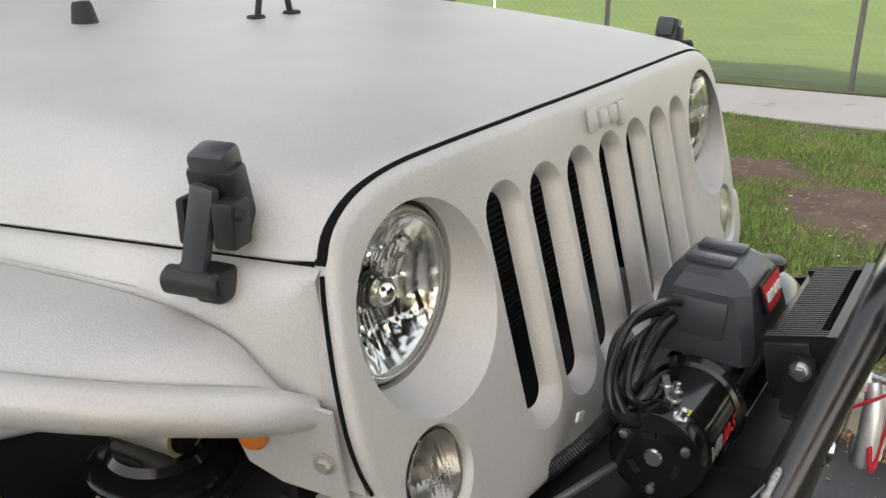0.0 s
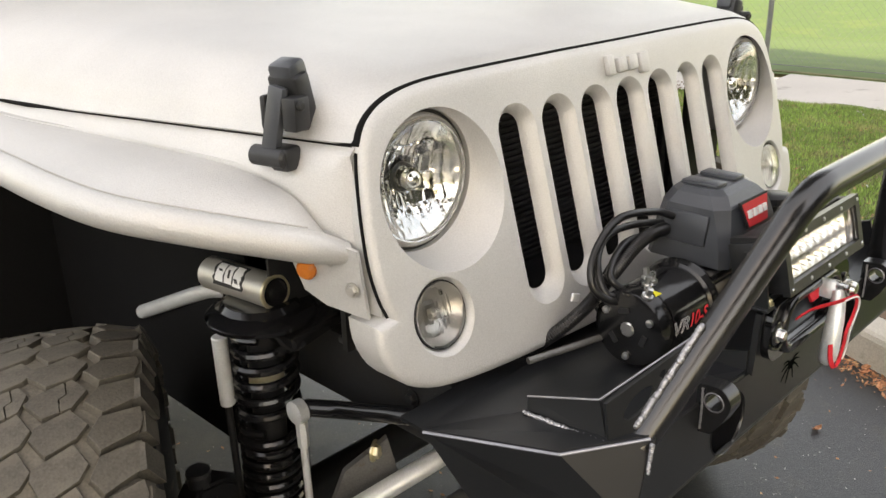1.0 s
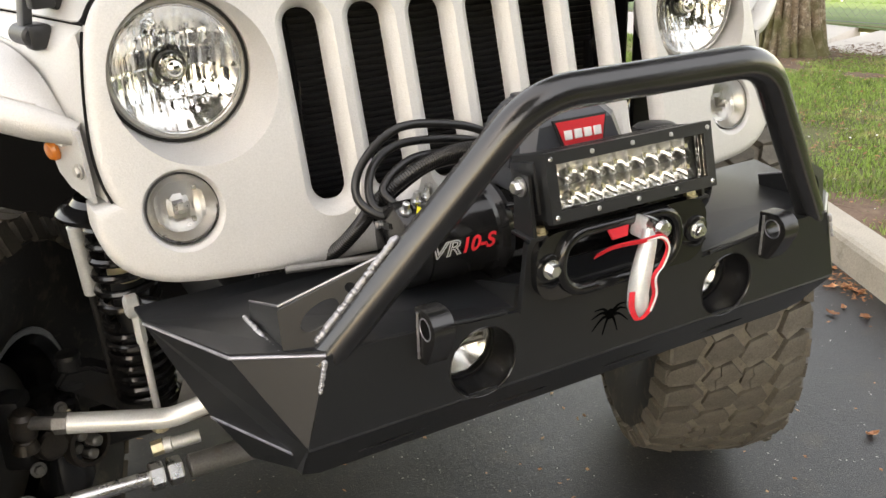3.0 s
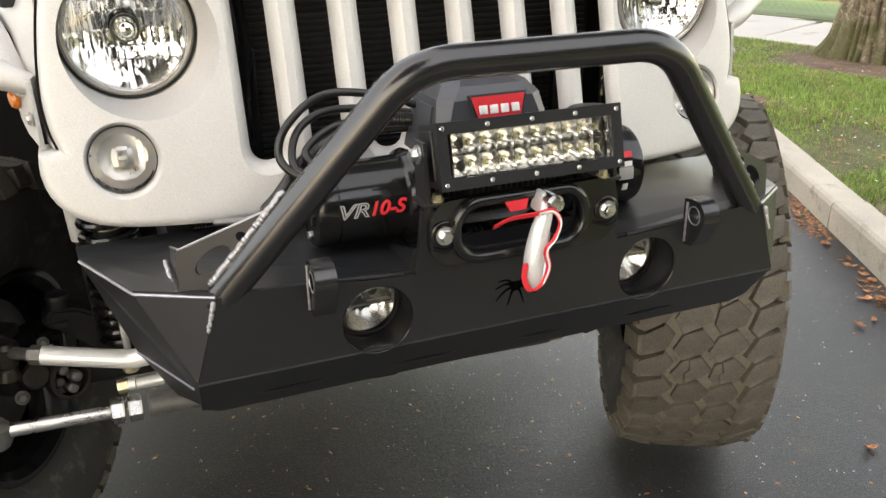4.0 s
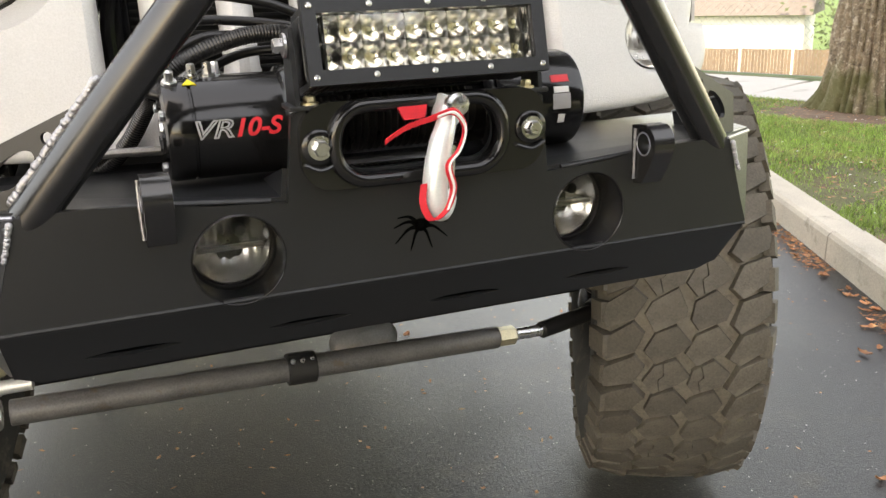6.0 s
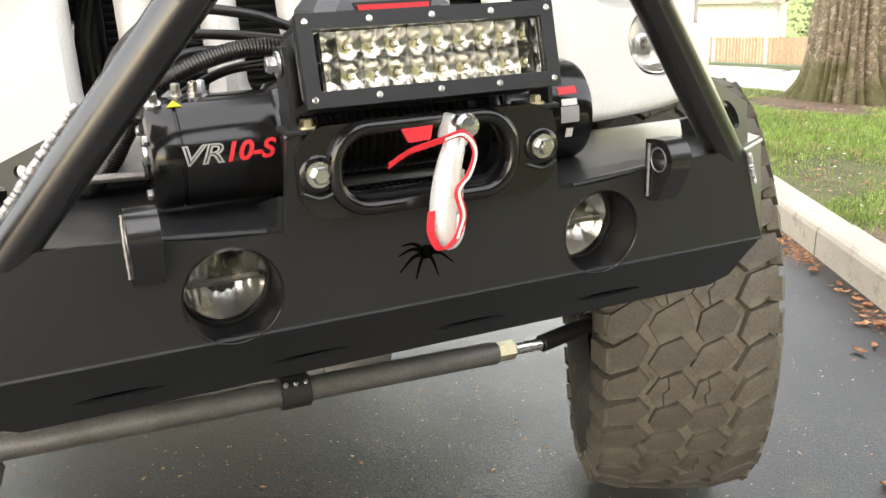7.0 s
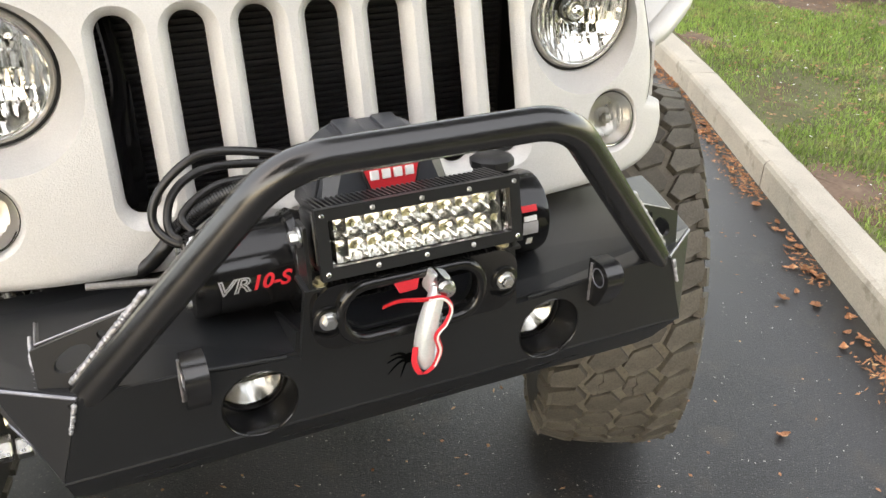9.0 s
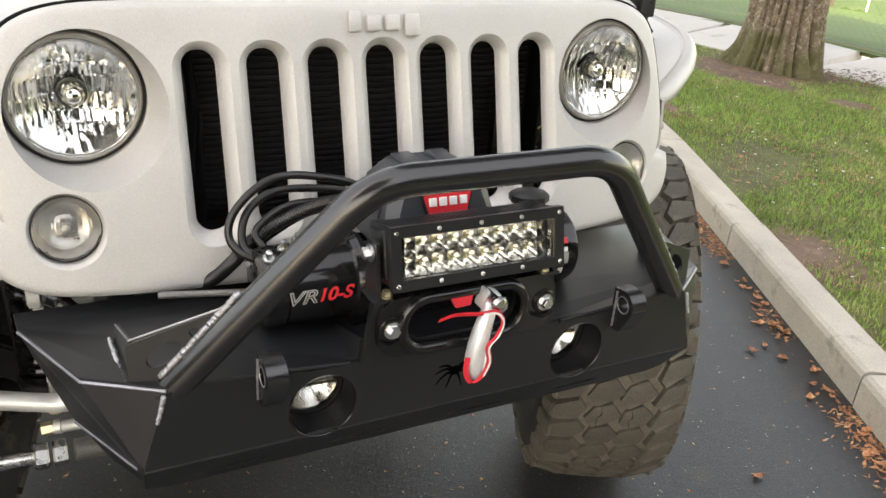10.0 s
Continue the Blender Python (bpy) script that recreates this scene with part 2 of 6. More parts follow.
HOOK_STEEL = material("pale_galvanised_steel", (0.80, 0.84, 0.84), 0.33, 0.45, 0.12, 0.06, 25, 260)
LINK_STEEL = material("silver_grey_link_paint", (0.66, 0.67, 0.66), 0.38, 0.45, 0.12, 0.06, 20, 300)
DARK_STEEL = material("worn_dark_steel", (0.17, 0.166, 0.16), 0.42, 0.6, 0.3, 0.15, 18, 300, second=(0.16, 0.13, 0.10), patch=0.15)
CHASSIS = material("black_chassis_paint", (0.013, 0.013, 0.0135), 0.5, 0.0, 0.4, 0.15, 10, 300, second=(0.016, 0.014, 0.012), patch=0.2, spec=0.3)
# Near-black for seals and gaps, and for sheets with deep shade painted in.
SEAL_SHADE = material("dull_black_seal_and_shade", (0.006, 0.006, 0.0062), 0.9, 0.0, 0.3, 0.1, 10, 200, spec=0.15)
HUB_STEEL = material("oily_dark_casting", (0.035, 0.030, 0.026), 0.34, 0.4, 0.5, 0.25, 22, 300, second=(0.075, 0.052, 0.036), patch=0.25)
WELD = material("bright_weld_bead", (0.38, 0.38, 0.395), 0.36, 0.8, 0.3, 0.3, 60, 500)
RED = material("red_paint", (0.62, 0.02, 0.03), 0.45, 0.0, 0.1, 0.04, 30, 400)
RED_PRINT = material("bright_red_print", (0.82, 0.03, 0.05), 0.5, 0.0, 0.06, 0.02, 40, 500)
RED_WEB = material("red_woven_webbing", (0.66, 0.02, 0.035), 0.8, 0.0, 0.18, 0.5, 60, 900)
WHITE_PRINT = material("white_print", (0.72, 0.72, 0.70), 0.5, 0.0, 0.08, 0.02, 40, 500)
GREY_PRINT = material("grey_print", (0.34, 0.34, 0.345), 0.5, 0.0, 0.08, 0.02, 40, 500)
YELLOW = material("yellow_sticker", (0.75, 0.66, 0.03), 0.5, 0.0, 0.06, 0.02, 40, 500)
AMBER = material("amber_lamp_plastic", (0.60, 0.17, 0.03), 0.2, 0.0, 0.1, 0.02, 40, 300)
BRASS = material("gold_zinc_hardware", (0.70, 0.62, 0.42), 0.35, 0.8, 0.2, 0.05, 40, 300)
ALUMINIUM = material("anodised_aluminium", (0.46, 0.44, 0.40), 0.4, 0.6, 0.1, 0.08, 30, 500)
CORE = material("radiator_core", (0.006, 0.006, 0.0065), 0.6, 0.2, 0.3, 0.1, 20, 300)
GLASS = glass_material("clear_lamp_glass", (0.97, 0.98, 0.97))
RIBBED_GLASS = glass_material("clear_ribbed_glass", (0.98, 0.98, 0.97), 0.02)
ASPHALT = material("worn_asphalt", (0.0245, 0.0258, 0.0285), 0.38, 0.0, 0.9, 0.7, 2.2, 260, second=(0.043, 0.039, 0.034), patch=0.22, rough_vary=0.20, spots=(80, 0.2, (0.11, 0.104, 0.097)), spec=0.7)
CONCRETE = material("weathered_concrete", (0.47, 0.435, 0.375), 0.85, 0.0, 0.22, 0.7, 5, 160, second=(0.34, 0.31, 0.26), patch=0.18, by_piece=0.05)
WALK_CONCRETE = material("pale_path_concrete", (0.56, 0.53, 0.50), 0.85, 0.0, 0.12, 0.4, 1.5, 120, second=(0.36, 0.33, 0.30), patch=0.15, by_piece=0.05)
TURF = material("lawn_soil_and_thatch", (0.12, 0.125, 0.052), 0.95, 0.0, 0.6, 1.0, 2.5, 90, second=(0.10, 0.062, 0.036), patch=0.28)
BLADES = material("grass_blades", (0.235, 0.37, 0.088), 0.6, 0.0, 0.35, 0.0, 1.5, 9, second=(0.36, 0.36, 0.15), patch=0.30, by_blade=0.5)
FIELD = material("open_field_grass", (0.060, 0.118, 0.020), 0.85, 0.0, 0.25, 0.5, 0.22, 3.0, second=(0.088, 0.140, 0.026), patch=0.3)
SOIL = material("bare_brown_soil", (0.155, 0.100, 0.070), 0.95, 0.0, 0.35, 0.9, 4, 60, second=(0.22, 0.15, 0.105), patch=0.3)
BARK = material("furrowed_bark", (0.19, 0.145, 0.105), 0.9, 0.0, 0.7, 1.0, 14, 70, second=(0.40, 0.34, 0.27), patch=0.36)


def add_moss(m, top):
    """Moss that climbs unevenly from the foot of a trunk."""
    n, link = m.node_tree.nodes, m.node_tree.links.new
    b = n["Principled BSDF"]
    was = b.inputs["Base Color"].links[0].from_socket
    tc, split, cloud = n.new("ShaderNodeTexCoord"), n.new("ShaderNodeSeparateXYZ"), n.new("ShaderNodeTexNoise")
    cloud.inputs["Scale"].default_value, cloud.inputs["Detail"].default_value = 4.5, 7
    link(tc.outputs["Object"], split.inputs[0])
    link(tc.outputs["Object"], cloud.inputs["Vector"])
    reach = n.new("ShaderNodeMath")
    reach.operation = "MULTIPLY_ADD"
    reach.inputs[1].default_value = -2.6 * top
    link(cloud.outputs["Fac"], reach.inputs[0])
    link(split.outputs["Z"], reach.inputs[2])
    span = n.new("ShaderNodeMapRange")
    span.inputs["From Min"].default_value, span.inputs["From Max"].default_value = -1.1 * top, -0.55 * top
    span.inputs["To Min"].default_value, span.inputs["To Max"].default_value = 0.85, 0.0
    link(reach.outputs[0], span.inputs["Value"])
    mix = n.new("ShaderNodeMix")
    mix.data_type = "RGBA"
    mix.inputs[7].default_value = (0.085, 0.088, 0.032, 1)
    link(span.outputs[0], mix.inputs[0])
    link(was, mix.inputs[6])
    link(mix.outputs[2], b.inputs["Base Color"])


add_moss(BARK, 0.55)
# Foliage of the added, unseen trees that shade the vehicle.
SHADE_FOLIAGE = material("shade_tree_dark_foliage", (0.018, 0.021, 0.016), 0.9, 0.0, 0.3, 0.0, 3, 20)
FOLIAGE = material("conifer_foliage", (0.04, 0.062, 0.024), 0.7, 0.0, 0.3, 0.0, 3, 20)
MARKER_CHROME = material("dull_marker_reflector", (0.50, 0.48, 0.45), 0.3, 0.9, 0.1, 0.0, 30, 200)
DRY_LEAF = material("dry_fallen_leaf", (0.48, 0.22, 0.115), 0.75, 0.0, 0.35, 0.2, 20, 200, second=(0.64, 0.42, 0.22), patch=0.35, by_piece=0.35, by_blade=0.3)
GALV = material("galvanised_fence_steel", (0.20, 0.21, 0.21), 0.5, 0.5, 0.15, 0.1, 10, 200)
CEDAR = material("weathered_fence_boards", (0.135, 0.102, 0.080), 0.85, 0.0, 0.3, 0.4, 3, 60, by_piece=0.15)
SIDING = material("pale_house_siding", (0.72, 0.70, 0.66), 0.7, 0.0, 0.05, 0.05, 2, 40)
ROOFING = material("grey_roof_shingles", (0.12, 0.11, 0.105), 0.9, 0.0, 0.25, 0.6, 3, 30)

# ---- the vehicle: grille, lamps, hood, fenders ----
def face_y(x, z):
    """The front face of the grille: it leans back and bows a little."""
    return 0.272 + 0.267 * (z - 1.035) + 0.07 * x * x


def offset2(loop, d):
    """Moves a closed 2D loop outwards by d (it runs clockwise)."""
    out, n = [], len(loop)
    for k in range(n):
        a, b, c = Vector(loop[k - 1]), Vector(loop[k]), Vector(loop[(k + 1) % n])
        u, v = (b - a).normalized(), (c - b).normalized()
        nu, nv = Vector((-u.y, u.x)), Vector((-v.y, v.x))
        m = (nu + nv).normalized()
        out.append(tuple(b + m * d / max(m.dot(nu), 0.5)))
    return out


def add_grid(bm, rows, close=False):
    """A sheet through rows of points."""
    vs = [[bm.verts.new(p) for p in row] for row in rows]
    for a, b in zip(vs, vs[1:]):
        n = len(a)
        for k in range(n if close else n - 1):
            j = (k + 1) % n
            bm.faces.new((a[k], a[j], b[j], b[k]))
    return vs


def solid(bm, thickness):
    """Gives every sheet in bm a thickness, to the back of its faces."""
    bmesh.ops.recalc_face_normals(bm, faces=bm.faces[:])
    bmesh.ops.solidify(bm, geom=bm.faces[:], thickness=thickness)


vehicle = thing("off_road_vehicle", "satin silver lifted off-road vehicle with seven-slot grille and mud tyres", "vehicle")

HALF = [(0.0, 1.374), (0.08, 1.374), (0.16, 1.374), (0.24, 1.373), (0.32, 1.372), (0.40, 1.370), (0.46, 1.367), (0.505, 1.360), (0.54, 1.348),
        (0.566, 1.331), (0.582, 1.309), (0.592, 1.28), (0.60, 1.24), (0.607, 1.19), (0.610, 1.14), (0.606, 1.10), (0.598, 1.0735)]


def finer(pts, steps):
    """The same 2D outline with more, smoothly placed points."""
    p = [2 * Vector(pts[0]) - Vector(pts[1])] + [Vector(q) for q in pts] + [2 * Vector(pts[-1]) - Vector(pts[-2])]
    out = []
    for i in range(1, len(p) - 2):
        for k in range(steps):
            s = k / steps
            a, b, c, d = p[i - 1 : i + 3]
            q = 0.5 * (2 * b + (c - a) * s + (2 * a - 5 * b + 4 * c - d) * s**2 + (3 * b - a - 3 * c + d) * s**3)
            out.append((max(q.x, 0.0), q.y))
    return out + [tuple(pts[-1])]


HALF = finer(HALF, 3)
LOW = [(0.627, 1.0695), (0.629, 1.04), (0.621, 1.01), (0.605, 0.987), (0.578, 0.969), (0.54, 0.957), (0.48, 0.950), (0.40, 0.946), (0.30, 0.944), (0.15, 0.942), (0.0, 0.942)]
LOW = finer(LOW, 2)
RIGHT = HALF + LOW
OUTLINE = [(x, z) for x, z in RIGHT] + [(-x, z) for x, z in RIGHT[-2:0:-1]]
LAMP, LAMP_Y = (0.478, 1.228), 0.372
MARKER = (0.513, 1.052)

bm = bmesh.new()
slots = [capsule2(0.0995 * k, 1.026, 1.296, 0.0255, 0.0235, 8) for k in range(-3, 4)]
flares = [offset2(s[::-1], 0.0175)[::-1] for s in slots]
bowls = [circle2(s * 0.463, 1.219, 0.1135, 48) for s in (-1, 1)]
dishes = [circle2(s * MARKER[0], MARKER[1], 0.0555, 36) for s in (-1, 1)]
edge = offset2(OUTLINE, -0.014)
inner = [(-0.6 + 0.028 * i, 0.95 + 0.026 * j) for i in range(44) for j in range(17)]
v2, tris = filled(edge, flares + bowls + dishes, inner)
vs = [bm.verts.new((p.x, face_y(p.x, p.y), p.y)) for p in v2]
for f in tris:
    bm.faces.new([vs[k] for k in f])


def ring3(loop, back):
    return [Vector((x, face_y(x, z) + back, z)) for x, z in loop]


def hang(first, count, rows):
    """Continues the sheet from a loop of it through further rings."""
    before = vs[first : first + count]
    for row in rows:
        now = [bm.verts.new(p) for p in row]
        for k in range(count):
            j = (k + 1) % count
            bm.faces.new((before[k], before[j], now[j], now[k]))
        before = now


n0 = len(edge)
hang(0, n0, [ring3(offset2(OUTLINE, -0.009), 0.0010), ring3(offset2(OUTLINE, -0.0045), 0.0032), ring3(offset2(OUTLINE, -0.0015), 0.0062), ring3(OUTLINE, 0.0105), ring3(OUTLINE, 0.06)])
at = n0
for s in slots:
    up = lambda d: offset2(s[::-1], d)[::-1]
    hang(at, len(s), [ring3(up(0.0160), 0.0010), ring3(up(0.0115), 0.0048), ring3(up(0.0065), 0.0105), ring3(up(0.0025), 0.0160), ring3(s, 0.024)])
    at += len(s)
for side in (-1, 1):
    outer = circle2(side * 0.463, 1.219, 0.1135, 48)
    inner_ring = circle2(side * LAMP[0], LAMP[1], 0.1035, 48)
    rows = []
    for s, ease in ((0.06, 0.06), (0.12, 0.15), (0.40, 0.46), (0.68, 0.76), (0.93, 0.97), (1.0, 1.0)):
        row = []
        for (x0, z0), (x1, z1) in zip(outer, inner_ring):
            x, z = x0 + (x1 - x0) * s, z0 + (z1 - z0) * s
            row.append(Vector((x, face_y(x, z) * (1 - ease) + LAMP_Y * ease, z)))
        rows.append(row)
    rows.append([Vector((x, LAMP_Y + 0.05, z)) for x, z in inner_ring])
    hang(at, 48, rows)
    at += 48
for side in (-1, 1):
    rows = [ring3(circle2(side * MARKER[0], MARKER[1], r, 36), d) for r, d in ((0.0535, 0.0015), (0.051, 0.005), (0.0495, 0.009), (0.049, 0.035))]
    hang(at, 36, rows)
    at += 36
grille = part("grille_panel", bm, SILVER, vehicle, "satin silver grille with seven upright slots", sharp=28)

# raised emblem above the slots, as plain blocks
for x, w, h in ((-0.051, 0.020, 0.034), (-0.018, 0.026, 0.025), (0.015, 0.026, 0.025), (0.050, 0.027, 0.036)):
    bm = bmesh.new()
    z = 1.336 - (0.004 if h > 0.025 and x > 0 else -0.003 if h > 0.025 else 0)
    add_box(bm, (x, face_y(x, z) - 0.005, z), (w, 0.010, h), Matrix.Rotation(radians(-15), 3, "X"), 0.003)
    part("emblem_block", bm, SILVER, grille)

# radiator behind the slots
bm = bmesh.new()
add_box(bm, (0, 0.50, 1.16), (0.76, 0.03, 0.42))
core = part("radiator", bm, CORE, vehicle, "black radiator core with fine fins")
for k in range(34):
    bm = bmesh.new()
    add_box(bm, (0, 0.481, 0.975 + 0.0112 * k), (0.74, 0.010, 0.0042))
    part("cooling_fin", bm, PLASTIC, core)
for s, x in ((-1, -0.31), (1, 0.31)):
    bm = bmesh.new()
    add_tube(bm, spline([(x, 0.43, 0.98), (x + 0.004 * s, 0.425, 1.10), (x - 0.012 * s, 0.43, 1.19), (x, 0.45, 1.33)]), 0.012, 10)
    add_box(bm, (x - 0.015 * s, 0.44, 1.08), (0.03, 0.02, 0.20), None, 0.006)
    part("coolant_hose", bm, GLOSS, vehicle, "black hose behind the outer slot")
bm = bmesh.new()
add_box(bm, (0, 0.43, 0.955), (1.08, 0.16, 0.012), None, 0.003)
add_box(bm, (-0.49, 0.46, 1.13), (0.15, 0.012, 0.34))
add_box(bm, (0.49, 0.46, 1.13), (0.15, 0.012, 0.34))
part("radiator_support", bm, CHASSIS, vehicle, "black sheet-metal support behind the grille")


def headlight(side):
    cx, cz = side * LAMP[0], LAMP[1]
    base = (cx, LAMP_Y, cz)
    bm = bmesh.new()
    rng = random.Random(5)
    # parabolic reflector stepped into upright fluted strips
    tilt = {}
    n, rings = 132, []
    for i, r in enumerate([0.010 + 0.002 * q for q in range(41)]):
        ring = []
        for k in range(n):
            a = 2 * math.pi * k / n
            x, z = r * math.cos(a), r * math.sin(a)
            wide, tall = (0.0085, 0.046) if abs(z) > 0.026 else (0.0135, 0.026)
            u, v = x / wide, z / tall
            key = (math.floor(u), math.floor(v), wide)
            if key not in tilt:
                tilt[key] = (rng.uniform(-0.17, 0.17), rng.uniform(-0.20, 0.06))
            u, v = u - math.floor(u) - 0.5, v - math.floor(v) - 0.5
            step_in = wide * (tilt[key][0] * u + 0.42 * u * u) + tall * (tilt[key][1] * v + 0.05 * v * v)
            d = 0.040 * (1 - (r / 0.09) ** 2) + (step_in if 0 < i < 40 else 0)
            ring.append(Vector((cx + x, LAMP_Y + 0.006 + d, cz + z)))
        rings.append(ring)
    add_grid(bm, rings, True)
    lamp = part("headlight", bm, HEAD_CHROME, vehicle, "round clear headlight with a fluted chrome reflector", sharp=30)
    bm = bmesh.new()
    add_lathe(bm, (cx, LAMP_Y + 0.004, cz), (0, -1, 0), [(0.0895, 0), (0.094, 0.003), (0.0965, 0.001), (0.098, -0.004), (0.0975, -0.012), (0.089, -0.012), (0.0895, 0)], 48, False, False)
    part("bezel", bm, ALUMINIUM, lamp, "thin bright rim")
    bm = bmesh.new()
    add_lathe(bm, (cx, LAMP_Y + 0.008, cz), (0, 1, 0), [(0.0965, 0), (0.1030, 0.001), (0.1030, 0.03), (0.0965, 0.03)], 48, False, False)
    part("seal_ring", bm, RUBBER, lamp, "black rubber ring")
    bm = bmesh.new()
    prof = [(0.0890, -0.004), (0.0885, 0.004), (0.080, 0.0085), (0.060, 0.0125), (0.035, 0.015), (0.010, 0.0158), (0.0005, 0.016),
            (0.0005, 0.0135), (0.035, 0.0125), (0.060, 0.0100), (0.080, 0.006), (0.0860, 0.002), (0.0860, -0.004)]
    add_lathe(bm, base, (0, -1, 0), prof, 48, False, False)
    lens = part("lens", bm, GLASS, lamp, "clear domed lens")
    lens.visible_shadow = False
    bm = bmesh.new()
    add_lathe(bm, (cx, LAMP_Y + 0.046, cz), (0, -1, 0), [(0.012, 0), (0.013, 0.010), (0.016, 0.018), (0.0165, 0.026), (0.013, 0.034), (0.007, 0.038), (0.001, 0.039)], 24)
    part("bulb_shield", bm, CHROME, lamp, "chrome bulb shield")
    bm = bmesh.new()
    add_lathe(bm, (cx, LAMP_Y + 0.044, cz), (0, -1, 0), [(0.0175, 0), (0.0225, 0.003), (0.0225, 0.007), (0.0205, 0.010), (0.0175, 0.009)], 28, False, False)
    part("bulb_ring", bm, GREY_PLASTIC, lamp, "dark ring round the bulb")


def marker_lamp(side):
    cx, cz = side * MARKER[0], MARKER[1]
    y = face_y(cx, cz) + 0.008
    way = (0, -1, 0.267)
    bm = bmesh.new()
    add_lathe(bm, (cx, y + 0.028, cz - 0.004), way, [(0.004, 0.0), (0.012, 0.004), (0.018, 0.003), (0.026, 0.009), (0.035, 0.010), (0.0465, 0.022)], 24, True, False)
    lamp = part("marker_lamp", bm, MARKER_CHROME, vehicle, "round clear turn lamp under the headlight")
    bm = bmesh.new()
    axis = Vector(way).normalized()
    up = (Vector((0, 0, 1)) - axis * axis.z).normalized()
    across_x = up.cross(axis)
    rows = []
    for i in range(31):
        r = 0.0008 + 0.0470 * i / 30
        row = []
        for k in range(96):
            x, z = r * math.cos(2 * math.pi * k / 96), r * math.sin(2 * math.pi * k / 96)
            pillow = 0.0007 * abs(math.sin(math.pi * x / 0.0074)) + 0.0005 * abs(math.sin(math.pi * z / 0.0048)) if i < 30 else 0.0
            row.append(Vector((cx, y, cz)) + across_x * x + up * z + axis * (0.002 + 0.006 * (1 - (r / 0.0478) ** 2) + pillow))
        rows.append(row)
    rows.append([p - axis * 0.006 for p in rows[-1]])
    rows.append([Vector((cx, y, cz)) + (p - Vector((cx, y, cz))) * 0.93 for p in rows[-1]])
    rows.append([Vector((cx, y, cz)) + axis * 0.0035 + (p - Vector((cx, y, cz))) * 0.02 for p in rows[-1]])
    add_grid(bm, rows, True)
    lens = part("lens", bm, RIBBED_GLASS, lamp, "clear lens moulded in small squares", sharp=180)
    lens.visible_shadow = False
    bm = bmesh.new()
    add_lathe(bm, (cx, y + 0.022, cz - 0.004), way, [(0.008, 0), (0.009, 0.006), (0.006, 0.012), (0.001, 0.014)], 16)
    part("bulb", bm, ALUMINIUM, lamp)
    bm = bmesh.new()
    add_lathe(bm, (cx, y + 0.004, cz), way, [(0.0475, 0), (0.0500, 0), (0.0500, 0.004), (0.0475, 0.004), (0.0475, 0)], 40, False, False)
    part("rim", bm, RUBBER, lamp, "dark gasket ring")


for s in (-1, 1):
    headlight(s)
    marker_lamp(s)


def half_width(y):
    """Half the hood's width at its side seam."""
    return 0.585 + 0.26 * (min(y, 1.05) - 0.38) + 0.10 * max(0.0, min(y, 1.75) - 1.05)


# hood
SEAM_Z = 1.303
top = [(x, z) for x, z in HALF if z > 1.306]
arch = [(-x, z) for x, z in top[::-1]] + top[1:]
rows = []
for back, lift, grow in ((0.014, -0.004, -0.003), (0.011, 0.002, -0.001), (0.018, 0.007, 0.0), (0.045, 0.012, 0.0), (0.10, 0.017, 0.0),
                         (0.20, 0.024, 0.0), (0.35, 0.032, 0.0), (0.55, 0.041, 0.0), (0.80, 0.050, 0.0), (1.1, 0.060, 0.0), (1.45, 0.070, 0.0)):
    row = []
    low = (0.5885, SEAM_Z)
    for x, z in [(-low[0], low[1])] + arch + [low]:
        y = face_y(x, z) + back
        scale = half_width(y) / half_width(face_y(0.588, 1.303)) if back > 0.02 else 1.0
        rise = max(0.0, min(1.0, (z - SEAM_Z) / 0.06))
        xx = x * scale + (grow if x > 0 else -grow if x < 0 else 0)
        row.append(Vector((xx, y, z + lift * rise + (0.010 * (1 - (x / 0.6) ** 2) * min(1, back / 0.2) if back > 0.03 else 0))))
    rows.append(row)
bm = bmesh.new()
add_grid(bm, rows)
solid(bm, 0.005)
hood = part("hood", bm, SILVER, vehicle, "satin silver hood with a rounded front edge", sharp=40)
bm = bmesh.new()
path = [Vector((x, face_y(x, z) + 0.0125, z - 0.003)) for x, z in [(-0.588, 1.303)] + arch + [(0.588, 1.303)]]
add_tube(bm, path, 0.0060, 8)
part("hood_seal", bm, SEAL_SHADE, vehicle, "black rubber seal between hood and grille")


for s in (-1, 1):
    bm = bmesh.new()
    add_tube(bm, [(s * (half_width(y) - 0.001), y, 1.2995) for y in [0.388 + 0.05 * k for k in range(28)]], 0.0042, 8)
    part("side_seam", bm, SEAL_SHADE, vehicle, "black gap under the hood edge")
    bm = bmesh.new()
    add_tube(bm, [(s * (x + 0.0014), face_y(x, z) + 0.0120, z) for x, z in [p for p in HALF if p[1] < 1.296]], 0.0024, 8)
    part("grille_seam", bm, SEAL_SHADE, vehicle, "black gap between grille and fender")


def hood_y(y, x):
    """The height of the hood's top at a place."""
    back = y - 0.36
    return 1.374 + 0.021 + 0.040 * back + 0.010 * (1 - (x / 0.6) ** 2)


# small fittings on top of the hood
for x, y, r, h in ((-0.222, 1.205, 0.019, 0.034),):
    bm = bmesh.new()
    add_lathe(bm, (x, y, hood_y(y, x) - 0.012), (0, 0.1, 1), [(0.024, 0), (0.022, 0.010), (0.017, 0.038), (0.014, 0.044), (0.001, 0.045)], 24)
    part("bump_stop", bm, RUBBER, hood, "black rubber bump stop")
bm = bmesh.new()
hx, hy = 0.055, 1.035
hz = hood_y(hy, hx)
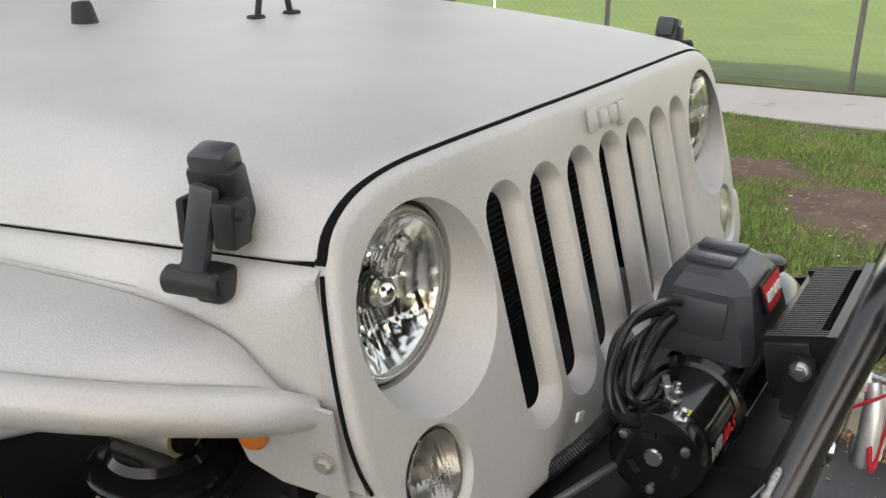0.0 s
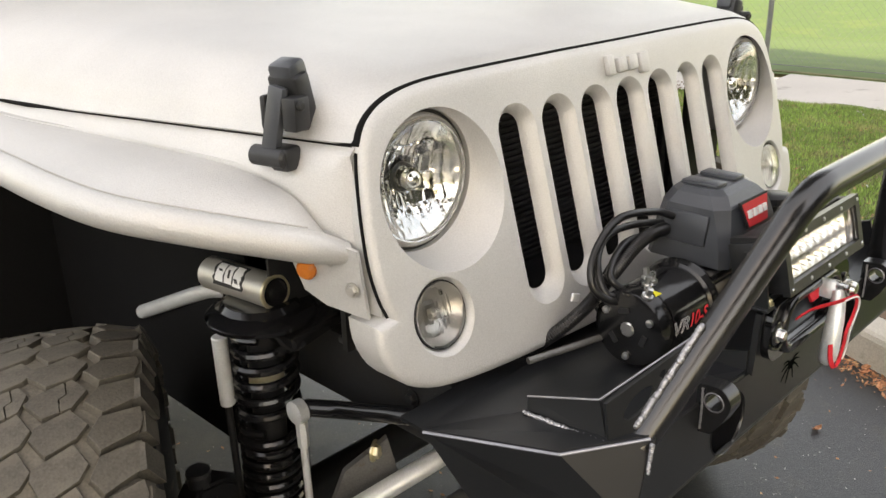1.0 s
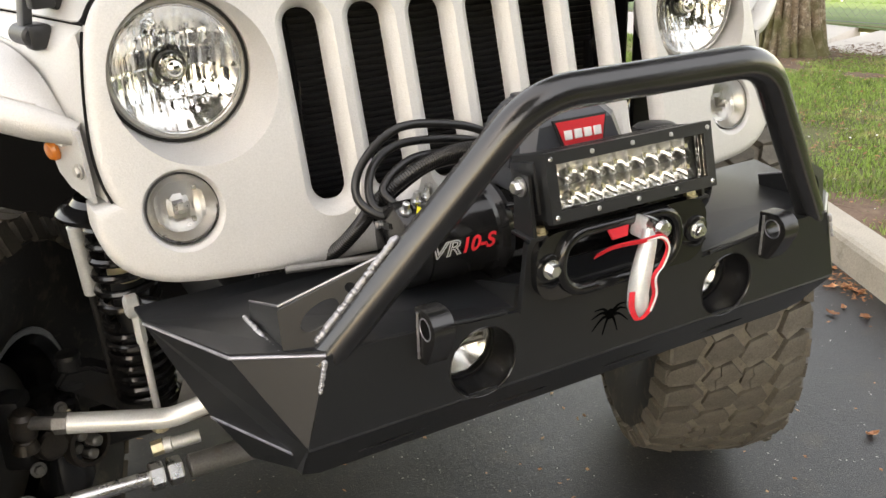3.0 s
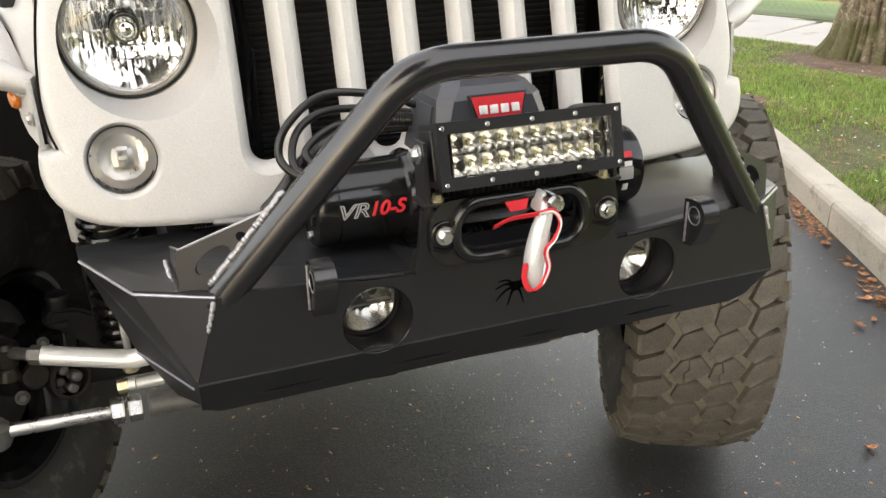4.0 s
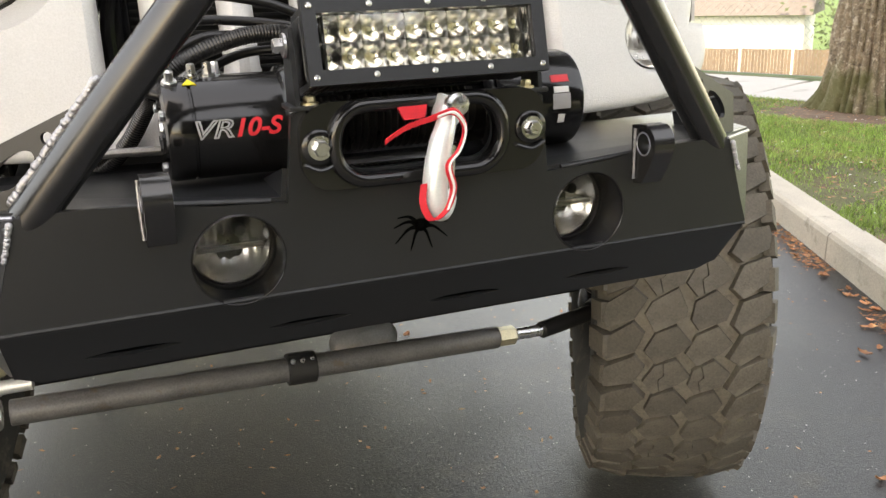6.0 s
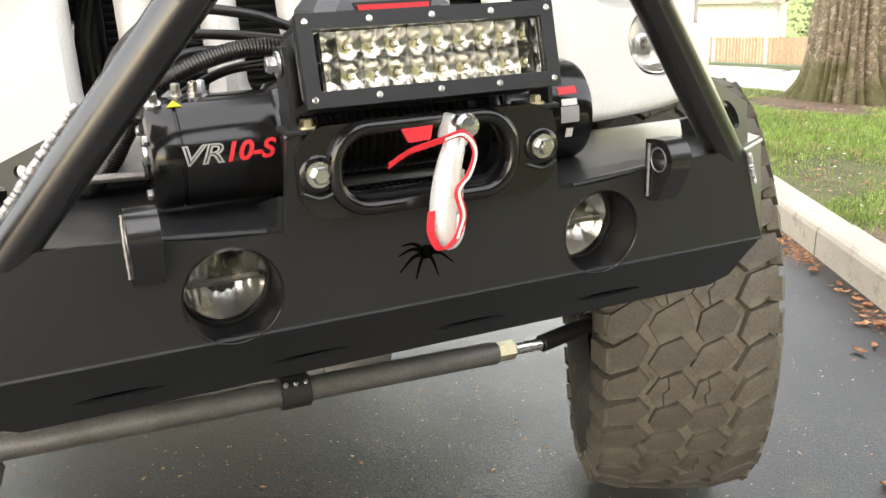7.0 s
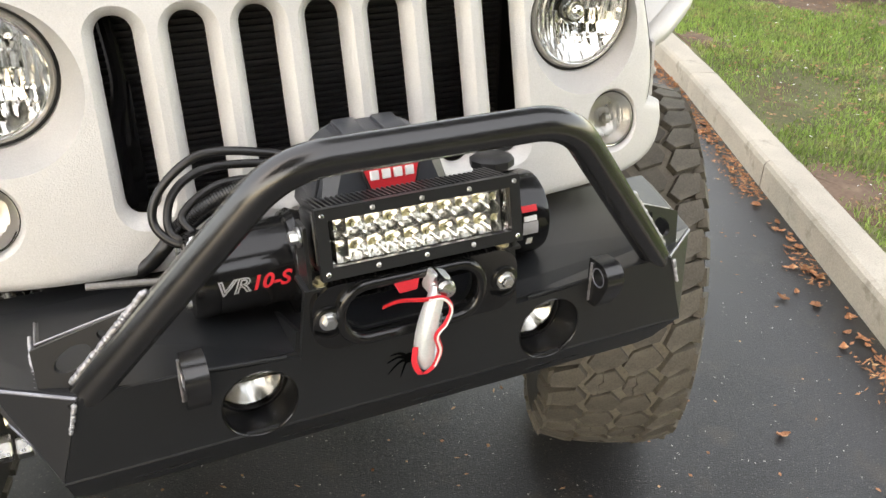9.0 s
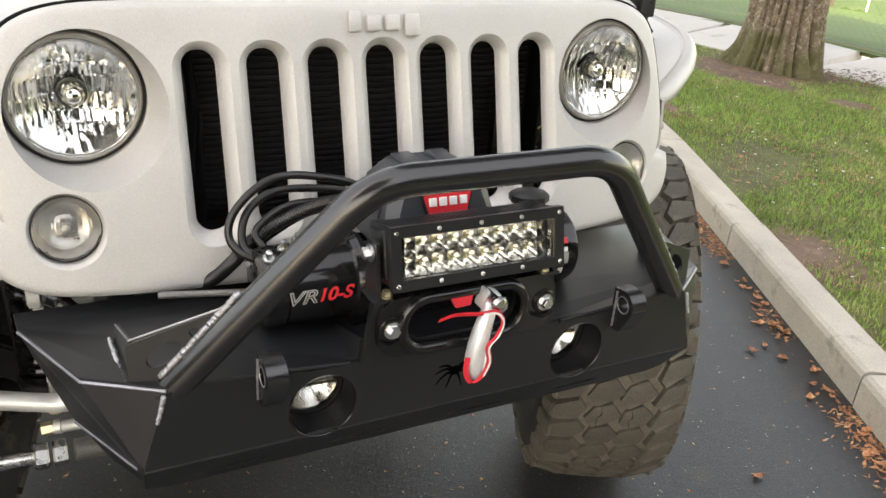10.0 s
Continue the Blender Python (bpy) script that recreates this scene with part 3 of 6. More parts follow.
add_tube(bm, round_path([(hx - 0.045, hy, hz - 0.01), (hx - 0.035, hy, hz + 0.035), (hx + 0.035, hy, hz + 0.035), (hx + 0.045, hy, hz - 0.01)], 0.012), 0.006, 10)
for s in (-1, 1):
    add_box(bm, (hx + 0.047 * s, hy, hz - 0.002), (0.030, 0.022, 0.012), None, 0.004)
part("footman_loop", bm, RUBBER, hood, "black footman loop")


def hood_latch(side):
    """A rubber strap latch: base on the hood, strap over the seam, hook base on the fender."""
    y0 = 0.476
    x0 = side * (half_width(y0) + 0.015)
    out = Matrix.Rotation(radians(-13 * side), 3, "Z")
    p = lambda a, o, z: Vector((x0, y0, 0)) + out @ Vector((side * o, a, 0)) + Vector((0, 0, z))
    bm = bmesh.new()
    add_box(bm, p(0, -0.018, 1.352), (0.030, 0.052, 0.078), out @ Matrix.Rotation(radians(14 * side), 3, "Y"), 0.006)
    body = part("hood_latch", bm, PLASTIC, vehicle, "black rubber strap hood latch")
    bm = bmesh.new()
    add_box(bm, p(0.002, -0.014, 1.387), (0.036, 0.042, 0.040), out @ Matrix.Rotation(radians(16 * side), 3, "Y"), 0.008)
    part("handle", bm, GREY_PLASTIC, body, "grey pull handle")
    for a, wide in ((-0.023, 0.024), (0.022, 0.010)):
        bm = bmesh.new()
        add_box(bm, p(a, 0.006, 1.340), (0.032, wide, 0.046), out, 0.004)
        part("cheek", bm, PLASTIC, body)
    bm = bmesh.new()
    add_box(bm, p(0.006, 0.018, 1.327), (0.014, 0.027, 0.100), out @ Matrix.Rotation(radians(-6 * side), 3, "Y") @ Matrix.Rotation(radians(10), 3, "X"), 0.004)
    part("strap", bm, GREY_PLASTIC, body)
    bm = bmesh.new()
    add_rod(bm, p(-0.016, 0.022, 1.281), p(0.046, 0.022, 1.281), 0.0145, 18, 0.004)
    add_box(bm, p(-0.004, 0.012, 1.279), (0.032, 0.032, 0.034), out, 0.006)
    add_box(bm, p(0.014, 0.004, 1.279), (0.020, 0.050, 0.032), out, 0.005)
    part("lower_hook", bm, PLASTIC, body)
    bm = bmesh.new()
    add_rod(bm, p(-0.040, 0.012, 1.352), p(-0.028, 0.012, 1.352), 0.007, 14, 0.002)
    part("pivot_pin", bm, RUBBER, body)


for s in (-1, 1):
    hood_latch(s)


def fender(side):
    """The body side below the hood seam, the flat fender and its tube edge."""
    X = lambda x: side * x
    bm = bmesh.new()
    ys = [0.323, 0.357, 0.40, 0.46, 0.56, 0.75, 1.0, 1.3, 1.75]
    low = [1.074, 1.078, 1.17, 1.225, 1.250, 1.262, 1.270, 1.272, 1.27]
    rows = []
    for y, zl in zip(ys, low):
        w = half_width(max(y, 0.385))
        front = max(0.0, 1 - (y - 0.323) / 0.07)
        yt = max(y, 0.3805)
        rows.append([Vector((X(w + 0.002), yt, 1.297)), Vector((X(w + 0.013), yt - 0.002 * front, 1.288)), Vector((X(w + 0.026 - 0.016 * front), y + 0.048 * front, min(1.262, zl + 0.16))),
                     Vector((X(w + 0.033 - 0.015 * front), y + 0.025 * front, 0.5 * (zl + 1.25) if zl < 1.2 else zl + 0.014)), Vector((X(w + 0.036 - 0.018 * front), y, zl))])
    add_grid(bm, rows)
    solid(bm, 0.006)
    body = part("fender", bm, SILVER, vehicle, "satin silver flat fender with a tube edge", sharp=40)
    tube = spline([(X(0.620), 0.372, 1.160), (X(0.672), 0.396, 1.180), (X(0.770), 0.466, 1.211), (X(0.845), 0.565, 1.232), (X(0.872), 0.68, 1.244), (X(0.880), 0.85, 1.252), (X(0.882), 1.2, 1.252), (X(0.88), 1.7, 1.20)], 7)
    bm = bmesh.new()
    rings = add_tube(bm, tube, 0.0235, 24)
    for i in range(7):
        c = sum((v.co for v in rings[i]), Vector()) / len(rings[i])
        for v in rings[i]:
            v.co = c + (v.co - c) * (0.66 + 0.05 * i)
    part("fender_tube", bm, SILVER, body, "welded silver tube edge")
    bm = bmesh.new()
    add_tube(bm, [p + Vector((X(-0.010), 0, 0.0222)) for p in tube[7:]], 0.0012, 6)
    part("seam_line", bm, ALUMINIUM, body, "fine dusty seam along the tube")
    bm = bmesh.new()
    crease = spline([(X(0.622), 0.392, 1.163), (X(0.634), 0.420, 1.200), (X(0.648), 0.46, 1.236), (X(0.672), 0.56, 1.260), (X(0.716), 0.75, 1.272), (X(0.755), 1.0, 1.280), (X(0.78), 1.3, 1.282), (X(0.80), 1.7, 1.28)], 7)
    rows = []
    for a, b in zip(crease, tube):
        rows.append([a.lerp(b + Vector((0, 0, 0.004 + 0.009 * min(1, len(rows) / 8))), s) + Vector((0, 0, 0.010 * min(1, len(rows) / 8) * math.sin(math.pi * s))) for s in (0, 0.25, 0.5, 0.75, 1.0)])
    add_grid(bm, rows)
    solid(bm, 0.005)
    part("fender_top", bm, SILVER, body, "flat sheet top of the fender", sharp=60)
    bm = bmesh.new()
    outline = [(0.332, 1.074), (0.40, 1.082), (0.435, 1.098), (0.452, 1.135), (0.46, 1.165), (0.42, 1.18), (0.345, 1.17)]
    add_plate(bm, [(X(0.624 + 0.25 * (y - 0.34)), y, z) for y, z in outline], 0.006 * side)
    part("corner_bracket", bm, SILVER, body)
    bm = bmesh.new()
    add_bolt(bm, (X(0.630), 0.352, 1.115), (side, -0.3, 0), 0.0075, 0.005)
    part("bracket_bolt", bm, ALUMINIUM, body)
    bm = bmesh.new()
    add_lathe(bm, (X(0.648), 0.425, 1.132), (side, -0.35, -0.1), [(0.015, 0), (0.015, 0.005), (0.011, 0.010), (0.001, 0.012)], 20)
    part("side_marker", bm, AMBER, body, "small amber side marker")
    rng = random.Random(3)
    bm = bmesh.new()
    for k in range(14):
        a = 2 * math.pi * k / 14
        c = Vector((X(0.640), 0.383, 1.166)) + 0.0185 * Vector((X(0.5) * math.cos(a), -0.4 * math.cos(a), math.sin(a)))
        bmesh.ops.create_icosphere(bm, subdivisions=1, radius=0.0042, matrix=Matrix.Translation(c))
    tagged(part("weld_bead", bm, SILVER, body), kind="stuff")


for s in (-1, 1):
    fender(s)

# inner structure; inner fenders and firewall have shade put into their colour
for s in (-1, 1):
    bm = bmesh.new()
    # Enlarged sheets whose near-black colour stands in for wheel-well shade.
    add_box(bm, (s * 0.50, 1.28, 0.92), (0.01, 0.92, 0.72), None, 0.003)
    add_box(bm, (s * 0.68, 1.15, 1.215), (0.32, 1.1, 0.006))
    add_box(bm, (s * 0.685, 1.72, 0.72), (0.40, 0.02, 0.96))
    part("inner_fender_shade", bm, SEAL_SHADE, vehicle, "near-black inner fender sheets painting the wheel well's shade")
    bm = bmesh.new()
    add_box(bm, (s * 0.42, 0.95, 0.84), (0.09, 1.55, 0.13), None, 0.008)
    rail = part("frame_rail", bm, CHASSIS, vehicle, "black boxed frame rail")
    for y in (0.30, 0.36, 0.42):
        bm = bmesh.new()
        add_bolt(bm, (s * 0.466, y, 0.85 + 0.02 * math.sin(90 * y)), (s, 0, 0), 0.010, 0.008)
        part("frame_bolt", bm, CHASSIS, rail)
for s in (-1, 1):
    bm = bmesh.new()
    add_box(bm, (s * 0.435, 0.68, 1.13), (0.008, 0.34, 0.36), None, 0.002)
    add_box(bm, (s * 0.50, 0.66, 1.12), (0.12, 0.008, 0.30), None, 0.002)
    part("engine_bay_panel", bm, CHASSIS, vehicle, "black engine bay side panel")
# Plain stand-in for the body, out of view, added for its occlusion.
bm = bmesh.new()
add_box(bm, (0, 3.05, 0.93), (1.56, 2.5, 1.16), None, 0.06)
add_box(bm, (0, 3.15, 1.66), (1.40, 2.1, 0.42), None, 0.08)
part("cab_body", bm, SILVER, vehicle, "unseen plain body behind the hood, added to block light")
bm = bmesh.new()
# Extended downwards to hide lit ground; its near-black paints the shade.
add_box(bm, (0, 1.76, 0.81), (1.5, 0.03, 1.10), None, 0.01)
part("firewall", bm, SEAL_SHADE, vehicle, "firewall carried low as a near-black sheet painting underbody shade")
bm = bmesh.new()
add_box(bm, (0, 1.0, 0.93), (0.74, 1.0, 0.20), None, 0.03)
part("engine_block", bm, CHASSIS, vehicle, "dark engine and sump under the hood")

# ---- the vehicle: wheels, axle, suspension ----
TYRE_R, TYRE_W, STEER = 0.468, 0.318, -27.0


def block_mesh(name, shapes, height):
    """A tread block of one or more outlines: x across, y along, z outwards, with worn edges."""
    bm = bmesh.new()
    for base in shapes:
        cx, cy = sum(p[0] for p in base) / len(base), sum(p[1] for p in base) / len(base)
        rows = []
        for grow, z in ((1.03, -0.018), (1.0, height - 0.0018), (0.975, height)):
            rows.append([(cx + (x - cx) * grow, cy + (y - cy) * grow, z) for x, y in base])
        vv = add_grid(bm, rows, True)
        bm.faces.new(vv[-1])
    mesh = bpy.data.meshes.new(name)
    bmesh.ops.recalc_face_normals(bm, faces=bm.faces[:])
    bm.to_mesh(mesh)
    bm.free()
    mesh.materials.append(TREAD)
    return mesh


def wheel():
    """A steel wheel with a mud tyre, its axle along x, at the origin."""
    bm = bmesh.new()
    prof = [(0.06, -0.02), (0.10, -0.03), (0.16, -0.045), (0.195, -0.02), (0.205, 0.10), (0.222, 0.118), (0.232, 0.124), (0.232, 0.130), (0.218, 0.130), (0.200, 0.112), (0.190, 0.0),
            (0.200, -0.112), (0.218, -0.130), (0.232, -0.130), (0.232, -0.124), (0.205, -0.09)]
    add_lathe(bm, (0, 0, 0), (1, 0, 0), prof, 40, True, False)
    rim = part("wheel", bm, GLOSS, vehicle, "black wheel with a dusty mud-terrain tyre")
    bm = bmesh.new()
    half = [(0.225, 0.118), (0.245, 0.142), (0.30, 0.163), (0.36, 0.169), (0.405, 0.162), (0.420, 0.154), (0.430, 0.144), (0.4425, 0.118), (0.4550, 0.08), (0.4600, 0.0)]
    prof = half + [(r, -w) for r, w in half[-2::-1]]
    add_lathe(bm, (0, 0, 0), (1, 0, 0), prof, 72, False, False)
    tyre = part("tyre", bm, CARCASS, rim, "dusty mud-terrain tyre")
    bm = bmesh.new()
    for s in (-1, 1):
        prof = [(0.228, s * 0.121), (0.245, s * 0.1445), (0.30, s * 0.1655), (0.36, s * 0.1715), (0.40, s * 0.1675), (0.402, s * 0.160)]
        add_lathe(bm, (0, 0, 0), (1, 0, 0), prof, 72, False, False)
    part("sidewall", bm, SIDEWALL, rim, "black rubber sidewall")
    count = 44
    step = 2 * math.pi / count
    arc = step * TYRE_R
    # six-sided blocks in two staggered columns, shoulder lugs set between their points; all rows slanted alike
    slant, half, gap = 0.42, arc / 2, 0.0032

    def slanted(pts):
        cx = sum(p[0] for p in pts) / len(pts)
        return [((x - cx) * (1 - gap / 0.034) + cx, (y * (1 - gap / half)) + slant * (x - cx)) for x, y in pts]

    def uneven(pts, seed, by=0.0062):
        r2 = random.Random(seed)
        return [(x + r2.uniform(-by, by), y + r2.uniform(-by, by)) for x, y in pts]

    plain, cleft = [], []
    for seed in range(4):
        hexa = uneven(slanted([(-0.045, 0.30 * half), (-0.031, half), (0.022, half), (0.045, -0.30 * half), (0.031, -half), (-0.022, -half)]), seed)
        plain.append(block_mesh("tread_block", [hexa], 0.0135))
        p, q = Vector(hexa[1]).lerp(Vector(hexa[2]), 0.78), Vector(hexa[4]).lerp(Vector(hexa[5]), 0.40)
        bend = [p.lerp(q, 0.42) + Vector((0.005, 0)), p.lerp(q, 0.58) - Vector((0.005, 0))]
        g = Vector((0.0009, 0))
        left = [hexa[0], hexa[1], tuple(p - g), tuple(bend[0] - g), tuple(bend[1] - g), tuple(q - g), hexa[5]]
        right = [tuple(p + g), hexa[2], hexa[3], hexa[4], tuple(q + g), tuple(bend[1] + g), tuple(bend[0] + g)]
        cleft.append(block_mesh("tread_block", [left, right], 0.0135))
    lug_r = slanted([(-0.047, 0.0), (-0.024, half), (0.036, 0.74 * half), (0.041, 0.0), (0.036, -0.74 * half), (-0.024, -half)])
    lug_l = slanted([(0.047, 0.0), (0.024, -half), (-0.036, -0.74 * half), (-0.041, 0.0), (-0.036, 0.74 * half), (0.024, half)])
    lugs = {1: [block_mesh("tread_block", [uneven(lug_r, k, 0.003)], 0.0175) for k in range(3)], -1: [block_mesh("tread_block", [uneven(lug_l, k, 0.003)], 0.0175) for k in range(3)]}
    rng = random.Random(11)
    for x, phase in ((-0.1150, 0.5), (-0.0372, 0.0), (0.0372, 0.5), (0.1150, 0.0)):
        for k in range(count):
            a = step * (k + phase) + slant * x / TYRE_R + step * rng.uniform(-0.02, 0.02)
            side = abs(x) > 0.1
            r = 0.4540 - (0.0125 if side else 0.0010)
            mesh = rng.choice(lugs[1 if x > 0 else -1] if side else cleft if (k + (x > 0)) % 3 == 0 else plain)
            turn = Matrix.Rotation(-a, 4, "X") @ Matrix.Translation((x, 0, r)) @ Matrix.Rotation(radians((15 if side else 3) * (1 if x > 0 else -1)), 4, "Y") @ Matrix.Rotation(radians(rng.uniform(-3, 3)), 4, "Z")
            ob = new("tread_block", mesh)
            ob.parent, ob.matrix_local = rim, turn
    # shoulder lugs that reach down the sidewall
    bm = bmesh.new()
    for s in (-1, 1):
        for k in range(count):
            a = step * (k + 0.15)
            m = Matrix.Rotation(a, 4, "X") @ Matrix.Translation((s * 0.1575, 0, 0.424)) @ Matrix.Rotation(radians(-22 * s), 4, "Y")
            vv = add_box(bm, (0, 0, 0), (0.021, arc * (0.66 if k % 2 else 0.58), 0.058 if k % 2 else 0.040))
            bmesh.ops.transform(bm, matrix=m, verts=vv)
    tagged(part("side_lug_band", bm, TREAD, rim), kind="stuff")
    bm = bmesh.new()
    add_lathe(bm, (-0.03, 0, 0), (1, 0, 0), [(0.075, -0.03), (0.075, 0.04), (0.055, 0.06), (0.02, 0.065)], 24)
    add_lathe(bm, (0.03, 0, 0), (1, 0, 0), [(0.165, 0.0), (0.165, 0.024), (0.06, 0.026)], 40)
    part("brake_disc", bm, HUB_STEEL, rim, "worn brake disc and hub")
    return rim


right_wheel = wheel()
right_wheel.matrix_basis = pose(0.834, 0.713, 0.470, 0, 0, STEER + 180)
copy_thing(right_wheel, pose(-0.886, 0.849, 0.470, 37, 0, STEER))

# axle housing, knuckles and diff
bm = bmesh.new()
add_rod(bm, (-0.66, 0.78, 0.475), (0.66, 0.78, 0.475), 0.042, 20)
add_lathe(bm, (0.12, 0.76, 0.475), (0, 1, 0), [(0.04, -0.05), (0.06, -0.03), (0.07, 0.02), (0.075, 0.10), (0.06, 0.22)], 28)
part("axle_housing", bm, CHASSIS, vehicle, "black solid front axle housing")
for s in (-1, 1):
    # forged arm of the axle, bent round the knuckle, with the upper ball joint's cap
    bm = bmesh.new()
    arm = [(0.715, 0.742, 0.600), (0.690, 0.742, 0.632), (0.640, 0.746, 0.626), (0.575, 0.752, 0.580), (0.545, 0.758, 0.515), (0.575, 0.758, 0.470), (0.625, 0.750, 0.540), (0.668, 0.744, 0.580)]
    add_plate(bm, [(s * x, y, z) for x, y, z in arm], 0.055 * s)
    bmesh.ops.bevel(bm, geom=bm.edges[:], offset=0.007, segments=2, affect="EDGES")
    knuckle = part("steering_knuckle", bm, CHASSIS, vehicle, "black steering knuckle with a ball joint")
    bm = bmesh.new()
    add_lathe(bm, (s * 0.678, 0.770, 0.590), (0, 0, 1), [(0.030, 0), (0.031, 0.012), (0.022, 0.018), (0.0205, 0.054), (0.023, 0.058), (0.022, 0.066), (0.001, 0.068)], 24)
    part("joint_cap", bm, PLASTIC, knuckle, "round black ball joint cap")
    bm = bmesh.new()
    add_lathe(bm, (s * 0.725, 0.770, 0.360), (0, 0, 1), [(0.040, 0), (0.052, 0.03), (0.046, 0.07), (0.038, 0.13), (0.050, 0.19), (0.046, 0.225), (0.030, 0.232)], 24)
    add_box(bm, (s * 0.745, 0.725, 0.575), (0.085, 0.085, 0.036), Matrix.Rotation(radians(STEER), 3, "Z") @ Matrix.Rotation(radians(14), 3, "Y"), 0.014)
    add_box(bm, (s * 0.700, 0.715, 0.560), (0.035, 0.045, 0.050), Matrix.Rotation(radians(STEER), 3, "Z"), 0.010)
    part("knuckle_body", bm, GLOSS, knuckle, "oily black knuckle casting")
    # flanged boot and universal joint of the axle shaft
    bm = bmesh.new()
    add_lathe(bm, (s * 0.742, 0.700, 0.520), (-0.25 * s, -1, 0.15), [(0.034, -0.03), (0.034, 0.0), (0.030, 0.006), (0.030, 0.018), (0.024, 0.024), (0.010, 0.026)], 26)
    part("wheel_hub", bm, HUB_STEEL, knuckle, "rust-tinged flange")
    bm = bmesh.new()
    add_lathe(bm, (s * 0.680, 0.705, 0.493), (-0.5 * s, -0.85, 0.15), [(0.036, -0.02), (0.045, -0.016), (0.047, 0.0), (0.044, 0.010), (0.036, 0.012), (0.034, 0.0)], 30, False, False)
    part("joint_yoke", bm, HUB_STEEL, knuckle, "worn ring of the axle joint")
    for a in (20, 110, 200, 290):
        bm = bmesh.new()
        c = Vector((s * 0.682, 0.700, 0.493)) + 0.022 * Vector((math.cos(radians(a)) * 0.86, 0.4 * s * math.cos(radians(a)), math.sin(radians(a))))
        add_lathe(bm, c, (-0.5 * s, -0.85, 0.15), [(0.0115, -0.02), (0.0115, 0.004), (0.008, 0.008), (0.001, 0.009)], 14)
        part("joint_cup", bm, DARK_STEEL, knuckle)
    for p, r in (((0.770, 0.690, 0.590), 0.009), ((0.712, 0.690, 0.590), 0.008), ((0.772, 0.700, 0.470), 0.010)):
        bm = bmesh.new()
        add_bolt(bm, (s * p[0], p[1], p[2]), (-0.2 * s, -1, 0.3), r, 0.010)
        part("knuckle_bolt", bm, DARK_STEEL, knuckle)
    # brake caliper behind the joint
    bm = bmesh.new()
    add_box(bm, (s * 0.790, 0.735, 0.545), (0.055, 0.060, 0.150), Matrix.Rotation(radians(STEER), 3, "Z"), 0.012)
    part("brake_caliper", bm, CHASSIS, knuckle, "black brake caliper")


def coilover(side):
    top, low = Vector((side * 0.555, 0.70, 0.945)), Vector((side * 0.553, 0.72, 0.54))
    way = (low - top).normalized()
    bm = bmesh.new()
    add_rod(bm, top, low, 0.030, 18)
    add_lathe(bm, top - way * 0.015, way, [(0.066, 0), (0.070, 0.008), (0.066, 0.024), (0.05, 0.028)], 28)
    add_lathe(bm, low - way * 0.02, way, [(0.05, 0), (0.064, 0.01), (0.06, 0.028)], 28)
    strut = part("coilover", bm, CHASSIS, vehicle, "black coil spring over a shock absorber")
    for a, b, turns, r in ((0.025, 0.195, 5.5, 0.052), (0.215, 0.40, 8, 0.050)):
        n = int(turns * 22)
        side_x = way.orthogonal().normalized()
        side_y = way.cross(side_x)
        pts = [top + way * (a + (b - a) * k / n) + r * (math.cos(2 * math.pi * turns * k / n) * side_x + math.sin(2 * math.pi * turns * k / n) * side_y) for k in range(n + 1)]
        bm = bmesh.new()
        add_tube(bm, pts, 0.0085, 8)
        part("coil_spring", bm, GLOSS, strut, "gloss black coil spring")
    bm = bmesh.new()
    add_lathe(bm, top + way * 0.10, way, [(0.0315, 0), (0.0315, 0.035)], 24, False, False)
    part("spring_tag", bm, BRASS, strut, "yellowed paper tag")
    # bypass tube beside the spring
    bm = bmesh.new()
    add_rod(bm, (side * 0.622, 0.735, 0.915), (side * 0.615, 0.745, 0.775), 0.0135, 16, 0.002)
    part("shock_body", bm, LINK_STEEL, strut, "silver shock body")
    bm = bmesh.new()
    add_rod(bm, (side * 0.615, 0.745, 0.775), (side * 0.606, 0.755, 0.55), 0.007, 12)
    part("shock_shaft", bm, CHASSIS, strut)
    # frame tower and hoop
    bm = bmesh.new()
    add_lathe(bm, top - way * 0.01, (0, 0, 1), [(0.080, -0.020), (0.094, -0.012), (0.096, -0.004), (0.086, 0.006), (0.070, 0.010), (0.062, 0.020), (0.02, 0.022)], 32)
    add_box(bm, (side * 0.49, 0.66, 0.93), (0.15, 0.11, 0.035), Matrix.Rotation(radians(12 * side), 3, "Y"), 0.012)
    part("shock_tower", bm, GLOSS, vehicle, "black shock tower")
    bm = bmesh.new()
    add_tube(bm, spline([(side * 0.50, 0.90, 0.915), (side * 0.50, 1.00, 0.880), (side * 0.515, 1.25, 0.765)]), 0.016, 12)
    part("brace_rod", bm, LINK_STEEL, vehicle, "silver brace rod")


RES_A, RES_B = (0.566, 0.835, 0.990), (0.552, 0.655, 0.998)


